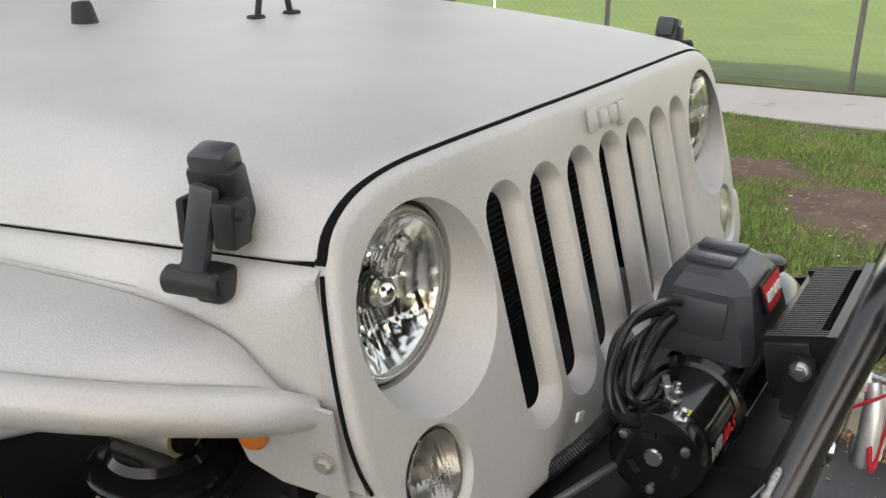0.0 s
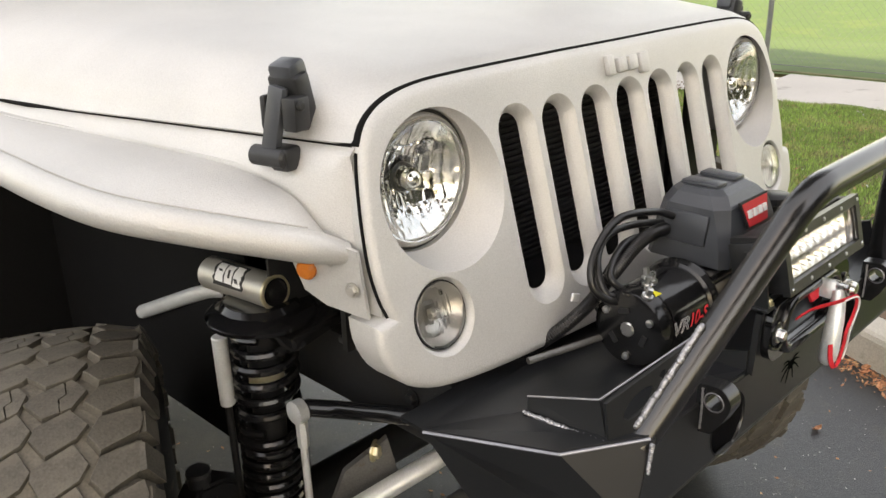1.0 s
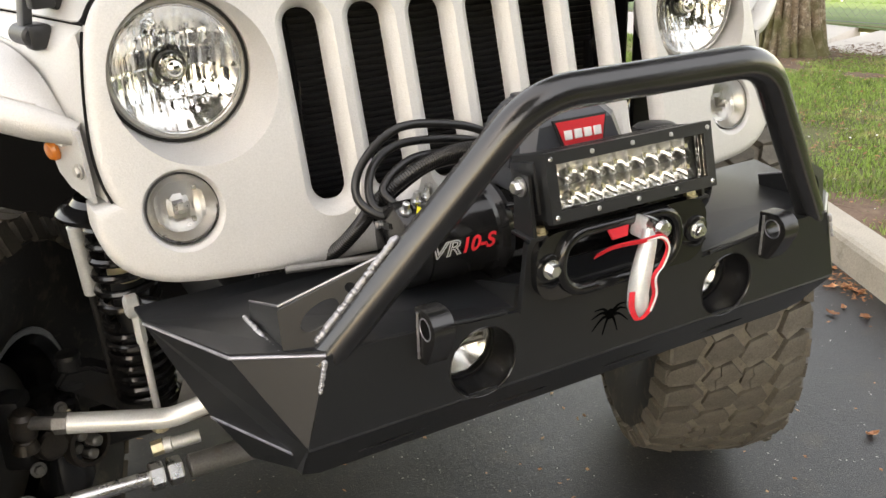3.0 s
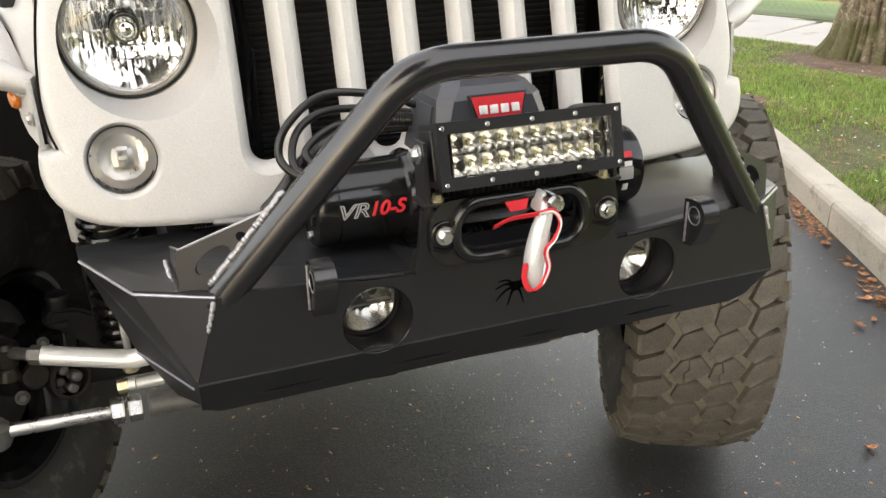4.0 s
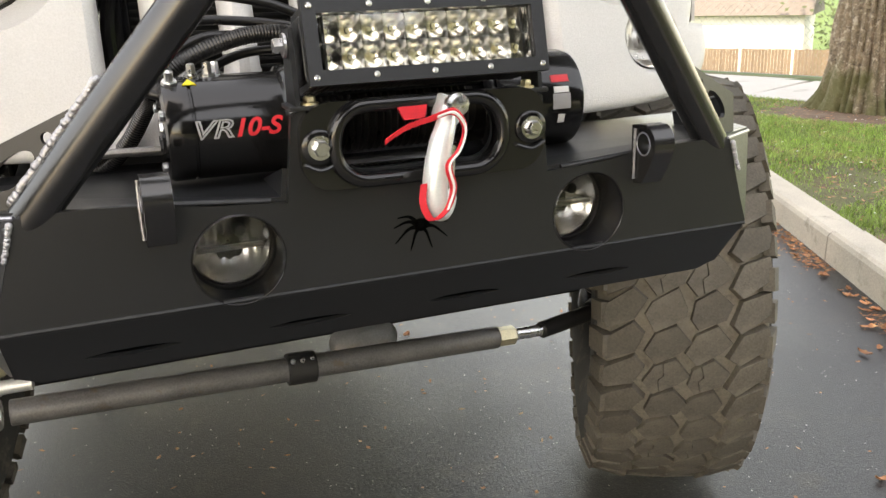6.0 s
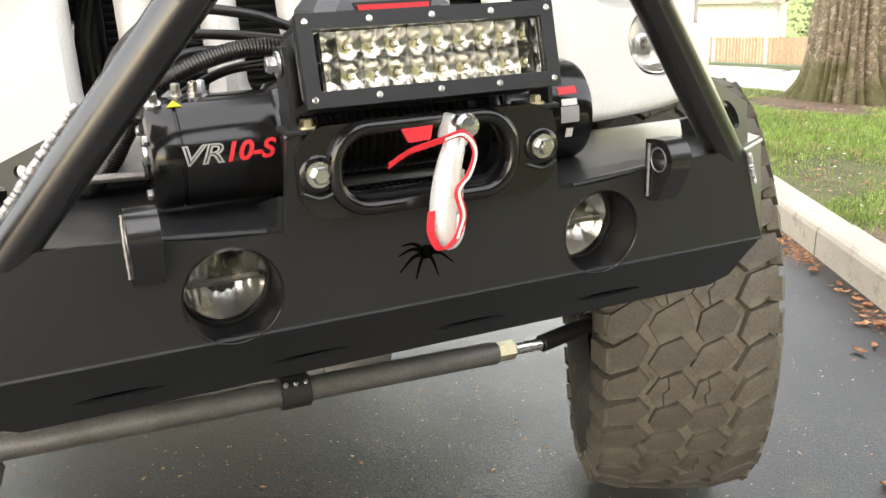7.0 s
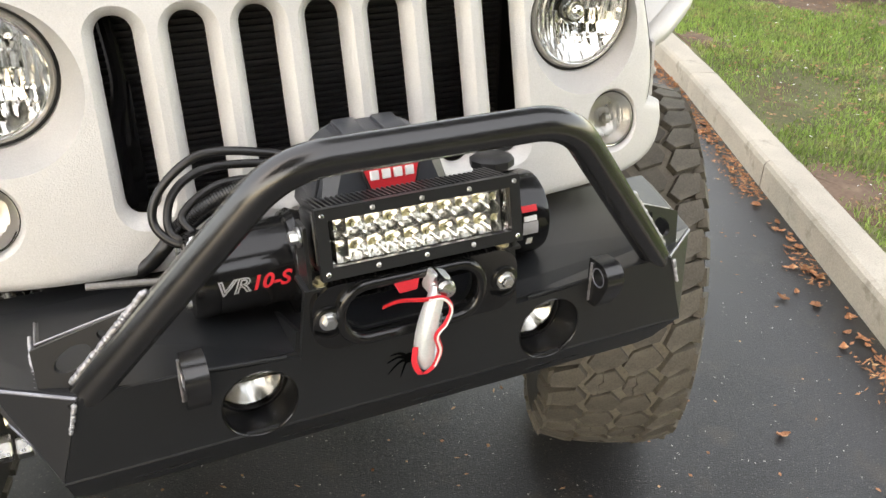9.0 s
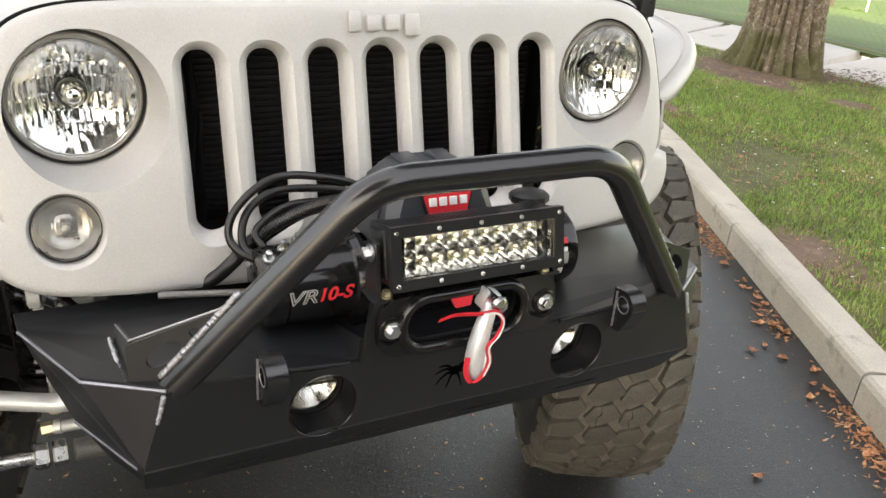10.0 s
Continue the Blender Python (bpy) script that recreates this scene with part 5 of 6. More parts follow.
# ---- fairlead, hook and strap ----
fairlead = thing("hawse_fairlead", "gloss black cast hawse fairlead bolted to the winch mount", "fairlead")
bm = bmesh.new()
mouth = capsule2(-0.010, 0.951, 1.021, 0.094, 0.032, 9)
outer = capsule2(0.0, 0.937, 1.033, 0.147, 0.034, 9)
add_holed(bm, outer, [mouth], lambda x, z, d: Vector((x, -0.017 + d, z)), 0.013)
bmesh.ops.bevel(bm, geom=[e for e in bm.edges if e.calc_face_angle(0) > 0.9], offset=0.004, segments=3, affect="EDGES")
part("fairlead_body", bm, GLOSS, fairlead, "gloss black oval fairlead", sharp=60)
bm = bmesh.new()
lip = [Vector((x, -0.019, z)) for x, z in capsule2(-0.010, 0.9445, 1.0275, 0.1005, 0.038, 9)]
rings = []
for k, p in enumerate(lip):
    w = (lip[(k + 1) % len(lip)] - lip[k - 1]).normalized()
    out = Vector((w.z, 0, -w.x))
    rings.append([p + out * (0.0085 * math.cos(2 * math.pi * j / 12)) + Vector((0, 0.0085 * math.sin(2 * math.pi * j / 12), 0)) for j in range(12)])
add_grid(bm, [*rings, rings[0]], True)
bmesh.ops.remove_doubles(bm, verts=bm.verts[:], dist=1e-5)
part("lip", bm, GLOSS, fairlead, "rolled gloss black lip", sharp=180)
for s in (-1, 1):
    bm = bmesh.new()
    add_lathe(bm, (s * 0.127, -0.016, 0.986), (0, -1, 0), [(0.020, 0), (0.0195, 0.004), (0.017, 0.0055)], 24)
    ear = part("bolt_seat", bm, GLOSS, fairlead)
    bm = bmesh.new()
    add_bolt(bm, (s * 0.127, -0.0205, 0.986), (0, -1, 0), 0.0092, 0.009)
    part("bolt", bm, ZINC, fairlead, "bright hexagon bolt")
    bm = bmesh.new()
    add_tube(bm, spline([(s * 0.144, -0.019, 0.968), (s * 0.127, -0.022, 0.9615), (s * 0.108, -0.020, 0.967)], 5), 0.0028, 8)
    part("cast_rib", bm, GLOSS, fairlead)

winch_hook = thing("winch_hook", "zinc winch hook with a red webbing strap hanging at the fairlead", "hook")
bm = bmesh.new()
shape = spline([(0.010, -0.050, 1.022), (0.006, -0.054, 1.006), (-0.002, -0.057, 0.985), (-0.008, -0.058, 0.960), (-0.011, -0.058, 0.935), (-0.009, -0.056, 0.915), (0.000, -0.050, 0.908), (0.010, -0.044, 0.918), (0.014, -0.040, 0.936)], 6)
rings = add_tube(bm, shape, 0.0120, 14)
for i, ring in enumerate(rings):
    f = 0.75 + 0.45 * math.sin(math.pi * min(1, i / len(rings) * 1.15)) if i < len(rings) - 6 else 0.75 - 0.09 * (i - len(rings) + 6)
    c = sum((v.co for v in ring), Vector()) / len(ring)
    for v in ring:
        v.co = c + (v.co - c) * f
part("hook_body", bm, HOOK_STEEL, winch_hook, "pale forged hook")
bm = bmesh.new()
add_rod(bm, (0.014, -0.074, 1.027), (0.014, -0.018, 1.027), 0.0075, 14)
add_lathe(bm, (0.014, -0.066, 1.027), (0, -1, 0), [(0.0118, 0), (0.0128, 0.004), (0.0100, 0.010), (0.001, 0.012)], 18)
part("clevis_pin", bm, ZINC, winch_hook, "bright clevis pin")
bm = bmesh.new()
add_box(bm, (0.016, -0.034, 1.018), (0.026, 0.030, 0.030), Matrix.Rotation(0.3, 3, "Y"), 0.005)
part("thimble", bm, HOOK_STEEL, winch_hook)
bm = bmesh.new()
add_plate(bm, [(0.006, -0.058, 0.985), (0.016, -0.053, 0.980), (0.016, -0.044, 0.935), (0.008, -0.045, 0.930)], 0.002)
part("safety_latch", bm, ZINC, winch_hook)


def ribbon(name, pts, width, sway, material_, parent, label):
    """A flat woven strap along a curve."""
    bm = bmesh.new()
    path = spline(pts, 6)
    rows = []
    for i, p in enumerate(path):
        w = Vector(sway(i / (len(path) - 1))).normalized() * width / 2
        rows.append([p - w, p - w * 0.33, p + w * 0.33, p + w])
    add_grid(bm, rows)
    solid(bm, 0.0022)
    return part(name, bm, material_, parent, label)


ribbon("strap", [(-0.052, -0.016, 0.985), (-0.035, -0.034, 1.001), (-0.014, -0.062, 1.014), (0.005, -0.078, 1.022), (0.018, -0.078, 1.004), (0.012, -0.076, 0.980), (-0.001, -0.076, 0.964), (0.005, -0.073, 0.938), (-0.003, -0.072, 0.914), (-0.020, -0.072, 0.904), (-0.029, -0.068, 0.922), (-0.026, -0.064, 0.944)],
       0.0078, lambda u: (0.75 * max(0, min(1, 3 * (u - 0.25))), -0.45, 0.8 - 0.62 * max(0, min(1, 3 * (u - 0.25)))), RED_WEB, winch_hook, "red woven webbing strap")
ribbon("strap_print", [(-0.010, -0.0695, 1.0165), (0.005, -0.0815, 1.0215), (0.0175, -0.0815, 1.0035), (0.0115, -0.0795, 0.9795), (-0.0012, -0.0795, 0.9638), (0.0045, -0.0765, 0.9385), (-0.0030, -0.0755, 0.9150)],
       0.0026, lambda u: (0.75 * max(0, min(1, 2 * u)), -0.45, 0.8 - 0.62 * max(0, min(1, 2 * u))), WHITE_PRINT, winch_hook, "white printed stripe on the strap")

# ---- winch ----
winch = thing("electric_winch", "black electric winch with grey control box on the bumper", "winch")
WY, WZ = 0.147, 0.993
bm = bmesh.new()
add_lathe(bm, (-0.274, WY, WZ), (1, 0, 0), [(0.050, 0), (0.058, 0.002), (0.061, 0.008), (0.061, 0.030), (0.0585, 0.031), (0.0585, 0.033), (0.061, 0.034), (0.061, 0.1355), (0.066, 0.139), (0.070, 0.150), (0.066, 0.160)], 44)
motor = part("motor", bm, GLOSS, winch, "gloss black winch motor")
bm = bmesh.new()
for a in (30, 150, 270):
    c = Vector((-0.274, WY + 0.044 * math.cos(radians(a)), WZ + 0.044 * math.sin(radians(a))))
    add_lathe(bm, c, (-1, 0, 0), [(0.006, 0), (0.006, 0.004), (0.003, 0.005)], 8)
    part("end_screw", bm, ZINC, motor, "bright end screw")
    bm = bmesh.new()
add_lathe(bm, (-0.274, WY, WZ), (-1, 0, 0), [(0.012, 0), (0.010, 0.003), (0.001, 0.003)], 16)
part("end_boss", bm, ZINC, motor, "bright end boss")
for a in (75, 200, 320):
    bm = bmesh.new()
    c = Vector((-0.275, WY + 0.030 * math.cos(radians(a)), WZ + 0.030 * math.sin(radians(a))))
    add_box(bm, c, (0.004, 0.008, 0.018), Matrix.Rotation(radians(a), 3, "X"))
    part("end_mould", bm, PLASTIC, motor)
for x, a in ((-0.262, 112), (-0.235, 96), (-0.216, 92), (-0.205, 78)):
    bm = bmesh.new()
    c = Vector((x, WY + 0.060 * math.cos(radians(a)), WZ + 0.060 * math.sin(radians(a))))
    add_lathe(bm, c, (0, math.cos(radians(a)), math.sin(radians(a))), [(0.009, 0), (0.009, 0.004), (0.0055, 0.004), (0.005, 0.016), (0.002, 0.017)], 8)
    part("terminal_nut", bm, ZINC, motor, "bright terminal nut")
bm = bmesh.new()
add_plate(bm, [(-0.249, WY - 0.030, WZ + 0.0545), (-0.233, WY - 0.030, WZ + 0.0545), (-0.241, WY - 0.018, WZ + 0.0595)], 0.0012)
part("warning_sticker", bm, YELLOW, motor, "yellow warning triangle")
# model marking on the motor


def print_on_motor(body, x0, width, height, mat, outline):
    """Slanted lettering laid round the front of the motor."""
    curve = bpy.data.curves.new("print", "FONT")
    curve.body, curve.shear, curve.offset = body, 0.30, 0.0 if outline else 0.030
    if outline:
        curve.fill_mode, curve.bevel_depth, curve.bevel_resolution = "NONE", 0.030, 0
    holder = new("print", curve)
    bpy.context.view_layer.update()
    mesh = bpy.data.meshes.new_from_object(holder.evaluated_get(bpy.context.evaluated_depsgraph_get()))
    bpy.data.objects.remove(holder)
    bm = bmesh.new()
    bm.from_mesh(mesh)
    bpy.data.meshes.remove(mesh)
    lo = [min(v.co[i] for v in bm.verts) for i in range(2)]
    hi = [max(v.co[i] for v in bm.verts) for i in range(2)]
    for k in range(1, 6):
        cut = lo[1] + (hi[1] - lo[1]) * k / 6
        bmesh.ops.bisect_plane(bm, geom=bm.verts[:] + bm.edges[:] + bm.faces[:], plane_co=(0, cut, 0), plane_no=(0, 1, 0))
    for v in bm.verts:
        x = x0 + (v.co.x - lo[0]) / (hi[0] - lo[0]) * width
        up = ((v.co.y - lo[1]) / (hi[1] - lo[1]) - 0.5) * height
        a = math.pi - (WZ_TEXT - WZ + up) / 0.0612
        r = 0.0614 + (0.0003 + 0.4 * max(v.co.z, 0.0) * 0.02 if outline else 0.0004)
        v.co = Vector((x, WY + r * math.cos(a), WZ + r * math.sin(a)))
    return part("marking", bm, mat, motor, smooth=False)


WZ_TEXT = 0.9985
print_on_motor("VR", -0.242, 0.043, 0.0215, GREY_PRINT, True)
print_on_motor("10-S", -0.1965, 0.0545, 0.0215, RED_PRINT, False)
bm = bmesh.new()
add_rod(bm, (-0.13, WY, WZ), (0.12, WY, WZ), 0.034, 24)
for k in range(22):
    add_lathe(bm, (-0.105 + 0.0095 * k, WY, WZ), (1, 0, 0), [(0.040, 0), (0.046, 0.0045), (0.040, 0.009)], 24, False, False)
part("rope_drum", bm, CABLE, winch, "drum wound with dark synthetic rope")
bm = bmesh.new()
for s in (-1, 1):
    add_lathe(bm, (s * 0.116, WY, WZ), (s, 0, 0), [(0.066, 0), (0.068, 0.004), (0.068, 0.014), (0.062, 0.018)], 40)
for a in (40, 140):
    add_rod(bm, (-0.12, WY + 0.06 * math.cos(radians(a)), WZ + 0.06 * math.sin(radians(a))), (0.12, WY + 0.06 * math.cos(radians(a)), WZ + 0.06 * math.sin(radians(a))), 0.008, 12)
add_box(bm, (0, WY, WZ - 0.064), (0.28, 0.10, 0.010), None, 0.003)
part("drum_frame", bm, GLOSS, winch, "black drum supports and tie rods")
bm = bmesh.new()
add_lathe(bm, (0.136, WY, WZ), (1, 0, 0), [(0.064, 0), (0.066, 0.006), (0.066, 0.115), (0.063, 0.124), (0.045, 0.129), (0.002, 0.130)], 44)
gear = part("gearbox", bm, GLOSS, winch, "gloss black gearbox housing")
for da, h, mat, w in ((150, 0.005, RED, 0.026), (163, 0.004, WHITE_PRINT, 0.022), (176, 0.010, GREY_PRINT, 0.026), (196, 0.006, WHITE_PRINT, 0.010)):
    bm = bmesh.new()
    rows = []
    for i in range(4):
        a = radians(da) + (i / 3 - 0.5) * 2 * h / 0.066
        rows.append([Vector((0.225 - w / 2, WY + 0.0668 * math.cos(a), WZ + 0.0668 * math.sin(a))), Vector((0.225 + w / 2, WY + 0.0668 * math.cos(a), WZ + 0.0668 * math.sin(a)))])
    add_grid(bm, rows)
    part("label_bar", bm, mat, gear)
bm = bmesh.new()
add_lathe(bm, (0.188, WY - 0.005, WZ + 0.060), (0.0, 0.1, 1), [(0.010, 0), (0.010, 0.022), (0.030, 0.026), (0.034, 0.030), (0.034, 0.040), (0.028, 0.044), (0.002, 0.045)], 10)
part("clutch_lever", bm, PLASTIC, winch, "black clutch knob")

# control box
bm = bmesh.new()
levels = [(-0.098, 0.104, 0.086, 0.232, 1.048, 0.012), (-0.094, 0.100, 0.088, 0.230, 1.076, 0.014), (-0.086, 0.092, 0.096, 0.228, 1.106, 0.016), (-0.080, 0.086, 0.104, 0.224, 1.136, 0.020), (-0.066, 0.070, 0.118, 0.216, 1.153, 0.020), (-0.054, 0.056, 0.132, 0.208, 1.160, 0.016)]
rows = []
for x0, x1, y0, y1, z, c in levels:
    rows.append([Vector(p) for p in ((x0 + c, y0, z), (x1 - c, y0, z), (x1, y0 + c, z), (x1, y1 - c, z), (x1 - c, y1, z), (x0 + c, y1, z), (x0, y1 - c, z), (x0, y0 + c, z))])
vv = add_grid(bm, rows, True)
bm.faces.new(vv[0][::-1])
bm.faces.new(vv[-1])
bmesh.ops.bevel(bm, geom=[e for e in bm.edges if e.calc_face_angle(0) > 0.35], offset=0.0028, segments=2, affect="EDGES")
box = part("control_box", bm, GREY_PLASTIC, winch, "dark grey moulded control box with chamfered edges", sharp=9)
bm = bmesh.new()
add_box(bm, (-0.0885, 0.166, 1.102), (0.006, 0.078, 0.050), Matrix.Rotation(radians(10), 3, "Y"), 0.0025)
part("side_panel", bm, GREY_PLASTIC, box, "raised side panel")
for s in (-1, 1):
    bm = bmesh.new()
    add_box(bm, (0.004 + s * 0.030, 0.172, 1.1615), (0.034, 0.066, 0.009), None, 0.0035)
    part("top_rib", bm, GREY_PLASTIC, box)
bm = bmesh.new()
add_plate(bm, [(-0.041, 0.1030, 1.143), (0.053, 0.1030, 1.143), (0.040, 0.0905, 1.100), (-0.028, 0.0905, 1.100)][::-1], -0.004)
part("badge_frame", bm, RUBBER, box)
bm = bmesh.new()
add_plate(bm, [(-0.037, 0.1010, 1.140), (0.049, 0.1010, 1.140), (0.037, 0.0895, 1.102), (-0.025, 0.0895, 1.102)][::-1], -0.004)
badge = part("badge", bm, RED, box, "red trapezoid badge with a pale bar")
for k in range(4):
    bm = bmesh.new()
    add_box(bm, (-0.0195 + 0.0170 * k, 0.0935, 1.122), (0.0125, 0.0090, 0.013), Matrix.Rotation(radians(-16), 3, "X"), 0.001)
    part("badge_bar", bm, WHITE_PRINT, box)

# ---- light bar ----
light_bar = thing("led_light_bar", "black light bar with two rows of bright reflectors", "light bar")
LB = Matrix.Translation((0.003, -0.006, 1.092)) @ Matrix.Rotation(radians(-14), 4, "X")
L = lambda x, y, z: LB @ Vector((x, y, z))
turn = LB.to_3x3()
bm = bmesh.new()
add_holed(bm, [(-0.139, -0.045), (0.139, -0.045), (0.139, 0.045), (-0.139, 0.045)], [[(-0.124, -0.0295), (0.124, -0.0295), (0.124, 0.0295), (-0.124, 0.0295)]], lambda x, z, d: L(x, -0.020 + d, z), 0.012)
bmesh.ops.bevel(bm, geom=[e for e in bm.edges if e.calc_face_angle(0) > 0.9], offset=0.0025, segments=2, affect="EDGES")
bezel = part("bezel", bm, POWDER, light_bar, "black front bezel", sharp=50)
bm = bmesh.new()
add_box(bm, L(0, 0.042, 0), (0.272, 0.056, 0.070), turn, 0.004)
body = part("housing", bm, POWDER, light_bar, "black finned housing")
for k in range(38):
    bm = bmesh.new()
    add_box(bm, L(-0.130 + 0.00703 * k, 0.030, 0), (0.0028, 0.074, 0.086) if abs(k - 18.5) > 16 else (0.0028, 0.052, 0.086), turn)
    part("fin", bm, POWDER, body)
bm = bmesh.new()
add_box(bm, L(0, 0.013, 0), (0.252, 0.006, 0.062), turn)
part("backing", bm, CUP, light_bar)
cup_rng = random.Random(64)
for row in (-1, 1):
    for k in range(10):
        cx, cz = -0.1110 + 0.02467 * k, row * 0.0143
        # a hexagonal mouth that meets its neighbours, over a deep round bowl
        rows = []
        for h, r, square in ((0.0050, 0.0032, 0.0), (0.0072, 0.0060, 0.0), (0.0105, 0.0088, 0.1), (0.0140, 0.0107, 0.45), (0.0170, 0.0122, 1.0)):
            ring = []
            for j in range(16):
                a = 2 * math.pi * j / 16
                q = 1 / max(abs(math.cos(a)), abs(math.sin(a)))
                rr = r * (1 + square * (min(q, 1.36) - 1)) * (1 + cup_rng.uniform(-0.012, 0.012))
                ring.append(L(cx + rr * math.cos(a), 0.0095 - h, cz + rr * math.sin(a) * (1 + 0.17 * square)))
            rows.append(ring)
        bm = bmesh.new()
        vv = add_grid(bm, rows, True)
        bm.faces.new(vv[0])
        part("reflector", bm, CUP, light_bar, sharp=180)
        bm = bmesh.new()
        add_box(bm, L(cx, 0.0040, cz), (0.0042, 0.003, 0.0042), turn)
        part("diode", bm, PHOSPHOR, light_bar)
bm = bmesh.new()
add_box(bm, L(0, -0.0145, 0), (0.247, 0.002, 0.0588), turn)
pane = part("lens", bm, GLASS, light_bar, "clear flat lens")
pane.visible_shadow = False
for z in (-0.037, 0.037):
    for x in (-0.131, -0.066, 0.0, 0.066, 0.131):
        bm = bmesh.new()
        add_lathe(bm, L(x, -0.0195, z), turn @ Vector((0, -1, 0)), [(0.0033, 0), (0.0033, 0.0016), (0.0018, 0.0026)], 10)
        part("bezel_screw", bm, ZINC, bezel)
for s in (-1, 1):
    bm = bmesh.new()
    pts = [(s * 0.147, 0.036, 1.108), (s * 0.147, 0.004, 1.110), (s * 0.147, -0.010, 1.03), (s * 0.147, 0.036, 1.03)]
    add_plate(bm, pts if s > 0 else pts[::-1], 0.005)
    add_box(bm, (s * 0.135, 0.010, 1.0275), (0.038, 0.044, 0.005), None, 0.001)
    part("bracket", bm, POWDER, light_bar, "black mounting bracket", smooth=False)
    bm = bmesh.new()
    add_bolt(bm, (s * 0.148, 0.018, 1.092), (s, 0, 0), 0.009, 0.010)
    part("bracket_bolt", bm, ZINC, light_bar, "bright bracket bolt")
    bm = bmesh.new()
    add_bolt(bm, (s * 0.130, 0.0, 1.030), (0, 0, 1), 0.007, 0.007)
    part("foot_bolt", bm, BRASS, light_bar)
bm = bmesh.new()
add_plate(bm, [(-0.040, -0.026, 1.024), (-0.004, -0.026, 1.026), (-0.009, -0.030, 1.010), (-0.033, -0.030, 1.009)][::-1], 0.004)
tagged(part("hook_tag", bm, RED_WEB), "red rubber tag over the fairlead", "tag")

# ---- winch cables ----
cables = thing("winch_cables", "loops of black winch cable from the control box to the motor", "cable")
for pts, r in (([(-0.085, 0.19, 1.115), (-0.14, 0.195, 1.135), (-0.225, 0.205, 1.142), (-0.285, 0.205, 1.100), (-0.300, 0.192, 1.055), (-0.265, 0.168, 1.030), (-0.20, 0.155, 1.048)], 0.0062),
               ([(-0.085, 0.205, 1.100), (-0.15, 0.222, 1.110), (-0.225, 0.222, 1.112), (-0.272, 0.207, 1.085), (-0.278, 0.18, 1.040), (-0.215, 0.155, 1.040)], 0.0062),
               ([(-0.085, 0.20, 1.088), (-0.14, 0.21, 1.092), (-0.21, 0.205, 1.094), (-0.262, 0.19, 1.065), (-0.250, 0.170, 1.040)], 0.0058),
               ([(-0.09, 0.215, 1.075), (-0.16, 0.228, 1.070), (-0.22, 0.225, 1.045), (-0.262, 0.215, 1.02), (-0.265, 0.20, 1.0)], 0.006)):
    bm = bmesh.new()
    add_tube(bm, spline(pts, 8), r, 12)
    part("cable", bm, CABLE, cables)
conduit = thing("corrugated_conduit", "black corrugated conduit running from the winch under the grille", "conduit")
bm = bmesh.new()
path = spline([(-0.060, 0.200, 1.088), (-0.130, 0.198, 1.096), (-0.185, 0.196, 1.088), (-0.240, 0.194, 1.066), (-0.274, 0.204, 1.034), (-0.288, 0.220, 1.006), (-0.312, 0.256, 0.962), (-0.350, 0.295, 0.926), (-0.42, 0.33, 0.914)], 30)
add_tube(bm, path, 0.0112, 14, 0.09)
part("conduit", bm, CABLE, conduit)
bm = bmesh.new()
add_box(bm, (-0.272, 0.245, 1.016), (0.020, 0.004, 0.013), Matrix.Rotation(radians(20), 3, "Y"), 0.001)
tagged(part("cable_tag", bm, WHITE_PRINT), "small white tag on the winch cable", "tag")
bm = bmesh.new()
add_rod(bm, (-0.40, 0.235, 0.958), (-0.270, 0.195, 0.962), 0.0055, 10)
tagged(part("grounding_rod", bm, DARK_STEEL), "thin steel rod beside the winch motor", "rod")

# ---- the place: road, kerb, grass, path, trees, fences ----
WALK_EDGE = [(-60.0, 14.0), (-8.0, 7.2), (-3.0, 6.9), (0.0, 6.62), (1.3, 6.52), (3.3, 6.40), (4.35, 6.27), (5.94, 5.68), (7.5, 5.0), (10.0, 3.8), (80.0, -26.0)]


def kerb_x(y):
    """The kerb's foot: straight beside the vehicle, then bending away behind it."""
    if y < 3.2:
        return 1.863 + 0.443 * (y - 0.528)
    t = min(y, 6.0) - 3.2
    return 3.047 + 0.443 * t - 0.11 * t * t - 0.30 * max(0.0, y - 6.0)


def walk_x(y):
    """The footpath's near edge."""
    for (y0, x0), (y1, x1) in zip(WALK_EDGE, WALK_EDGE[1:]):
        if y <= y1:
            return x0 + (x1 - x0) * (y - y0) / (y1 - y0)
    return WALK_EDGE[-1][1]


def spot(s, d, z=0.0):
    """A place s metres along the kerb and d metres out from its foot."""
    y = 0.528 + 0.914 * s
    return Vector((kerb_x(y) + 1.094 * d, y, z))


def verge_depth(s):
    y = 0.528 + 0.914 * s
    return (walk_x(y) - kerb_x(y)) / 1.094


PATH_Z = -0.05


def lawn_height(s, d):
    """The verge falls a little from the kerb to the footpath."""
    return 0.100 + (PATH_Z - 0.105) * max(0.0, min(1.0, (d - 0.15) / max(0.3, verge_depth(s) - 0.15))) + 0.02 * noise.noise(Vector((s * 0.8, d * 0.8, 3)))


WALK_W = 1.42


def across(s):
    """The footpath's breadth, a little more where it bends."""
    return WALK_W + 0.28 * max(0.0, min(1.0, (0.528 + 0.914 * s - 4.6) / 0.9))


bm = bmesh.new()
rng = random.Random(7)
s_axis = [-60, -25, -10] + [-5 + 0.5 * k for k in range(31)] + [15, 30, 80]
d_axis = [-70, -30, -12, -8] + [-5 + 0.4 * k for k in range(13)] + [0.16]
rows = [[spot(s, d, -0.012 + 0.010 * noise.noise(Vector((s * 0.3, d * 0.3, 0)))) for d in d_axis] for s in s_axis]
add_grid(bm, rows)
road = tagged(part("road", bm, ASPHALT), "worn dark grey asphalt road with scattered leaves", "road", kind="structure")

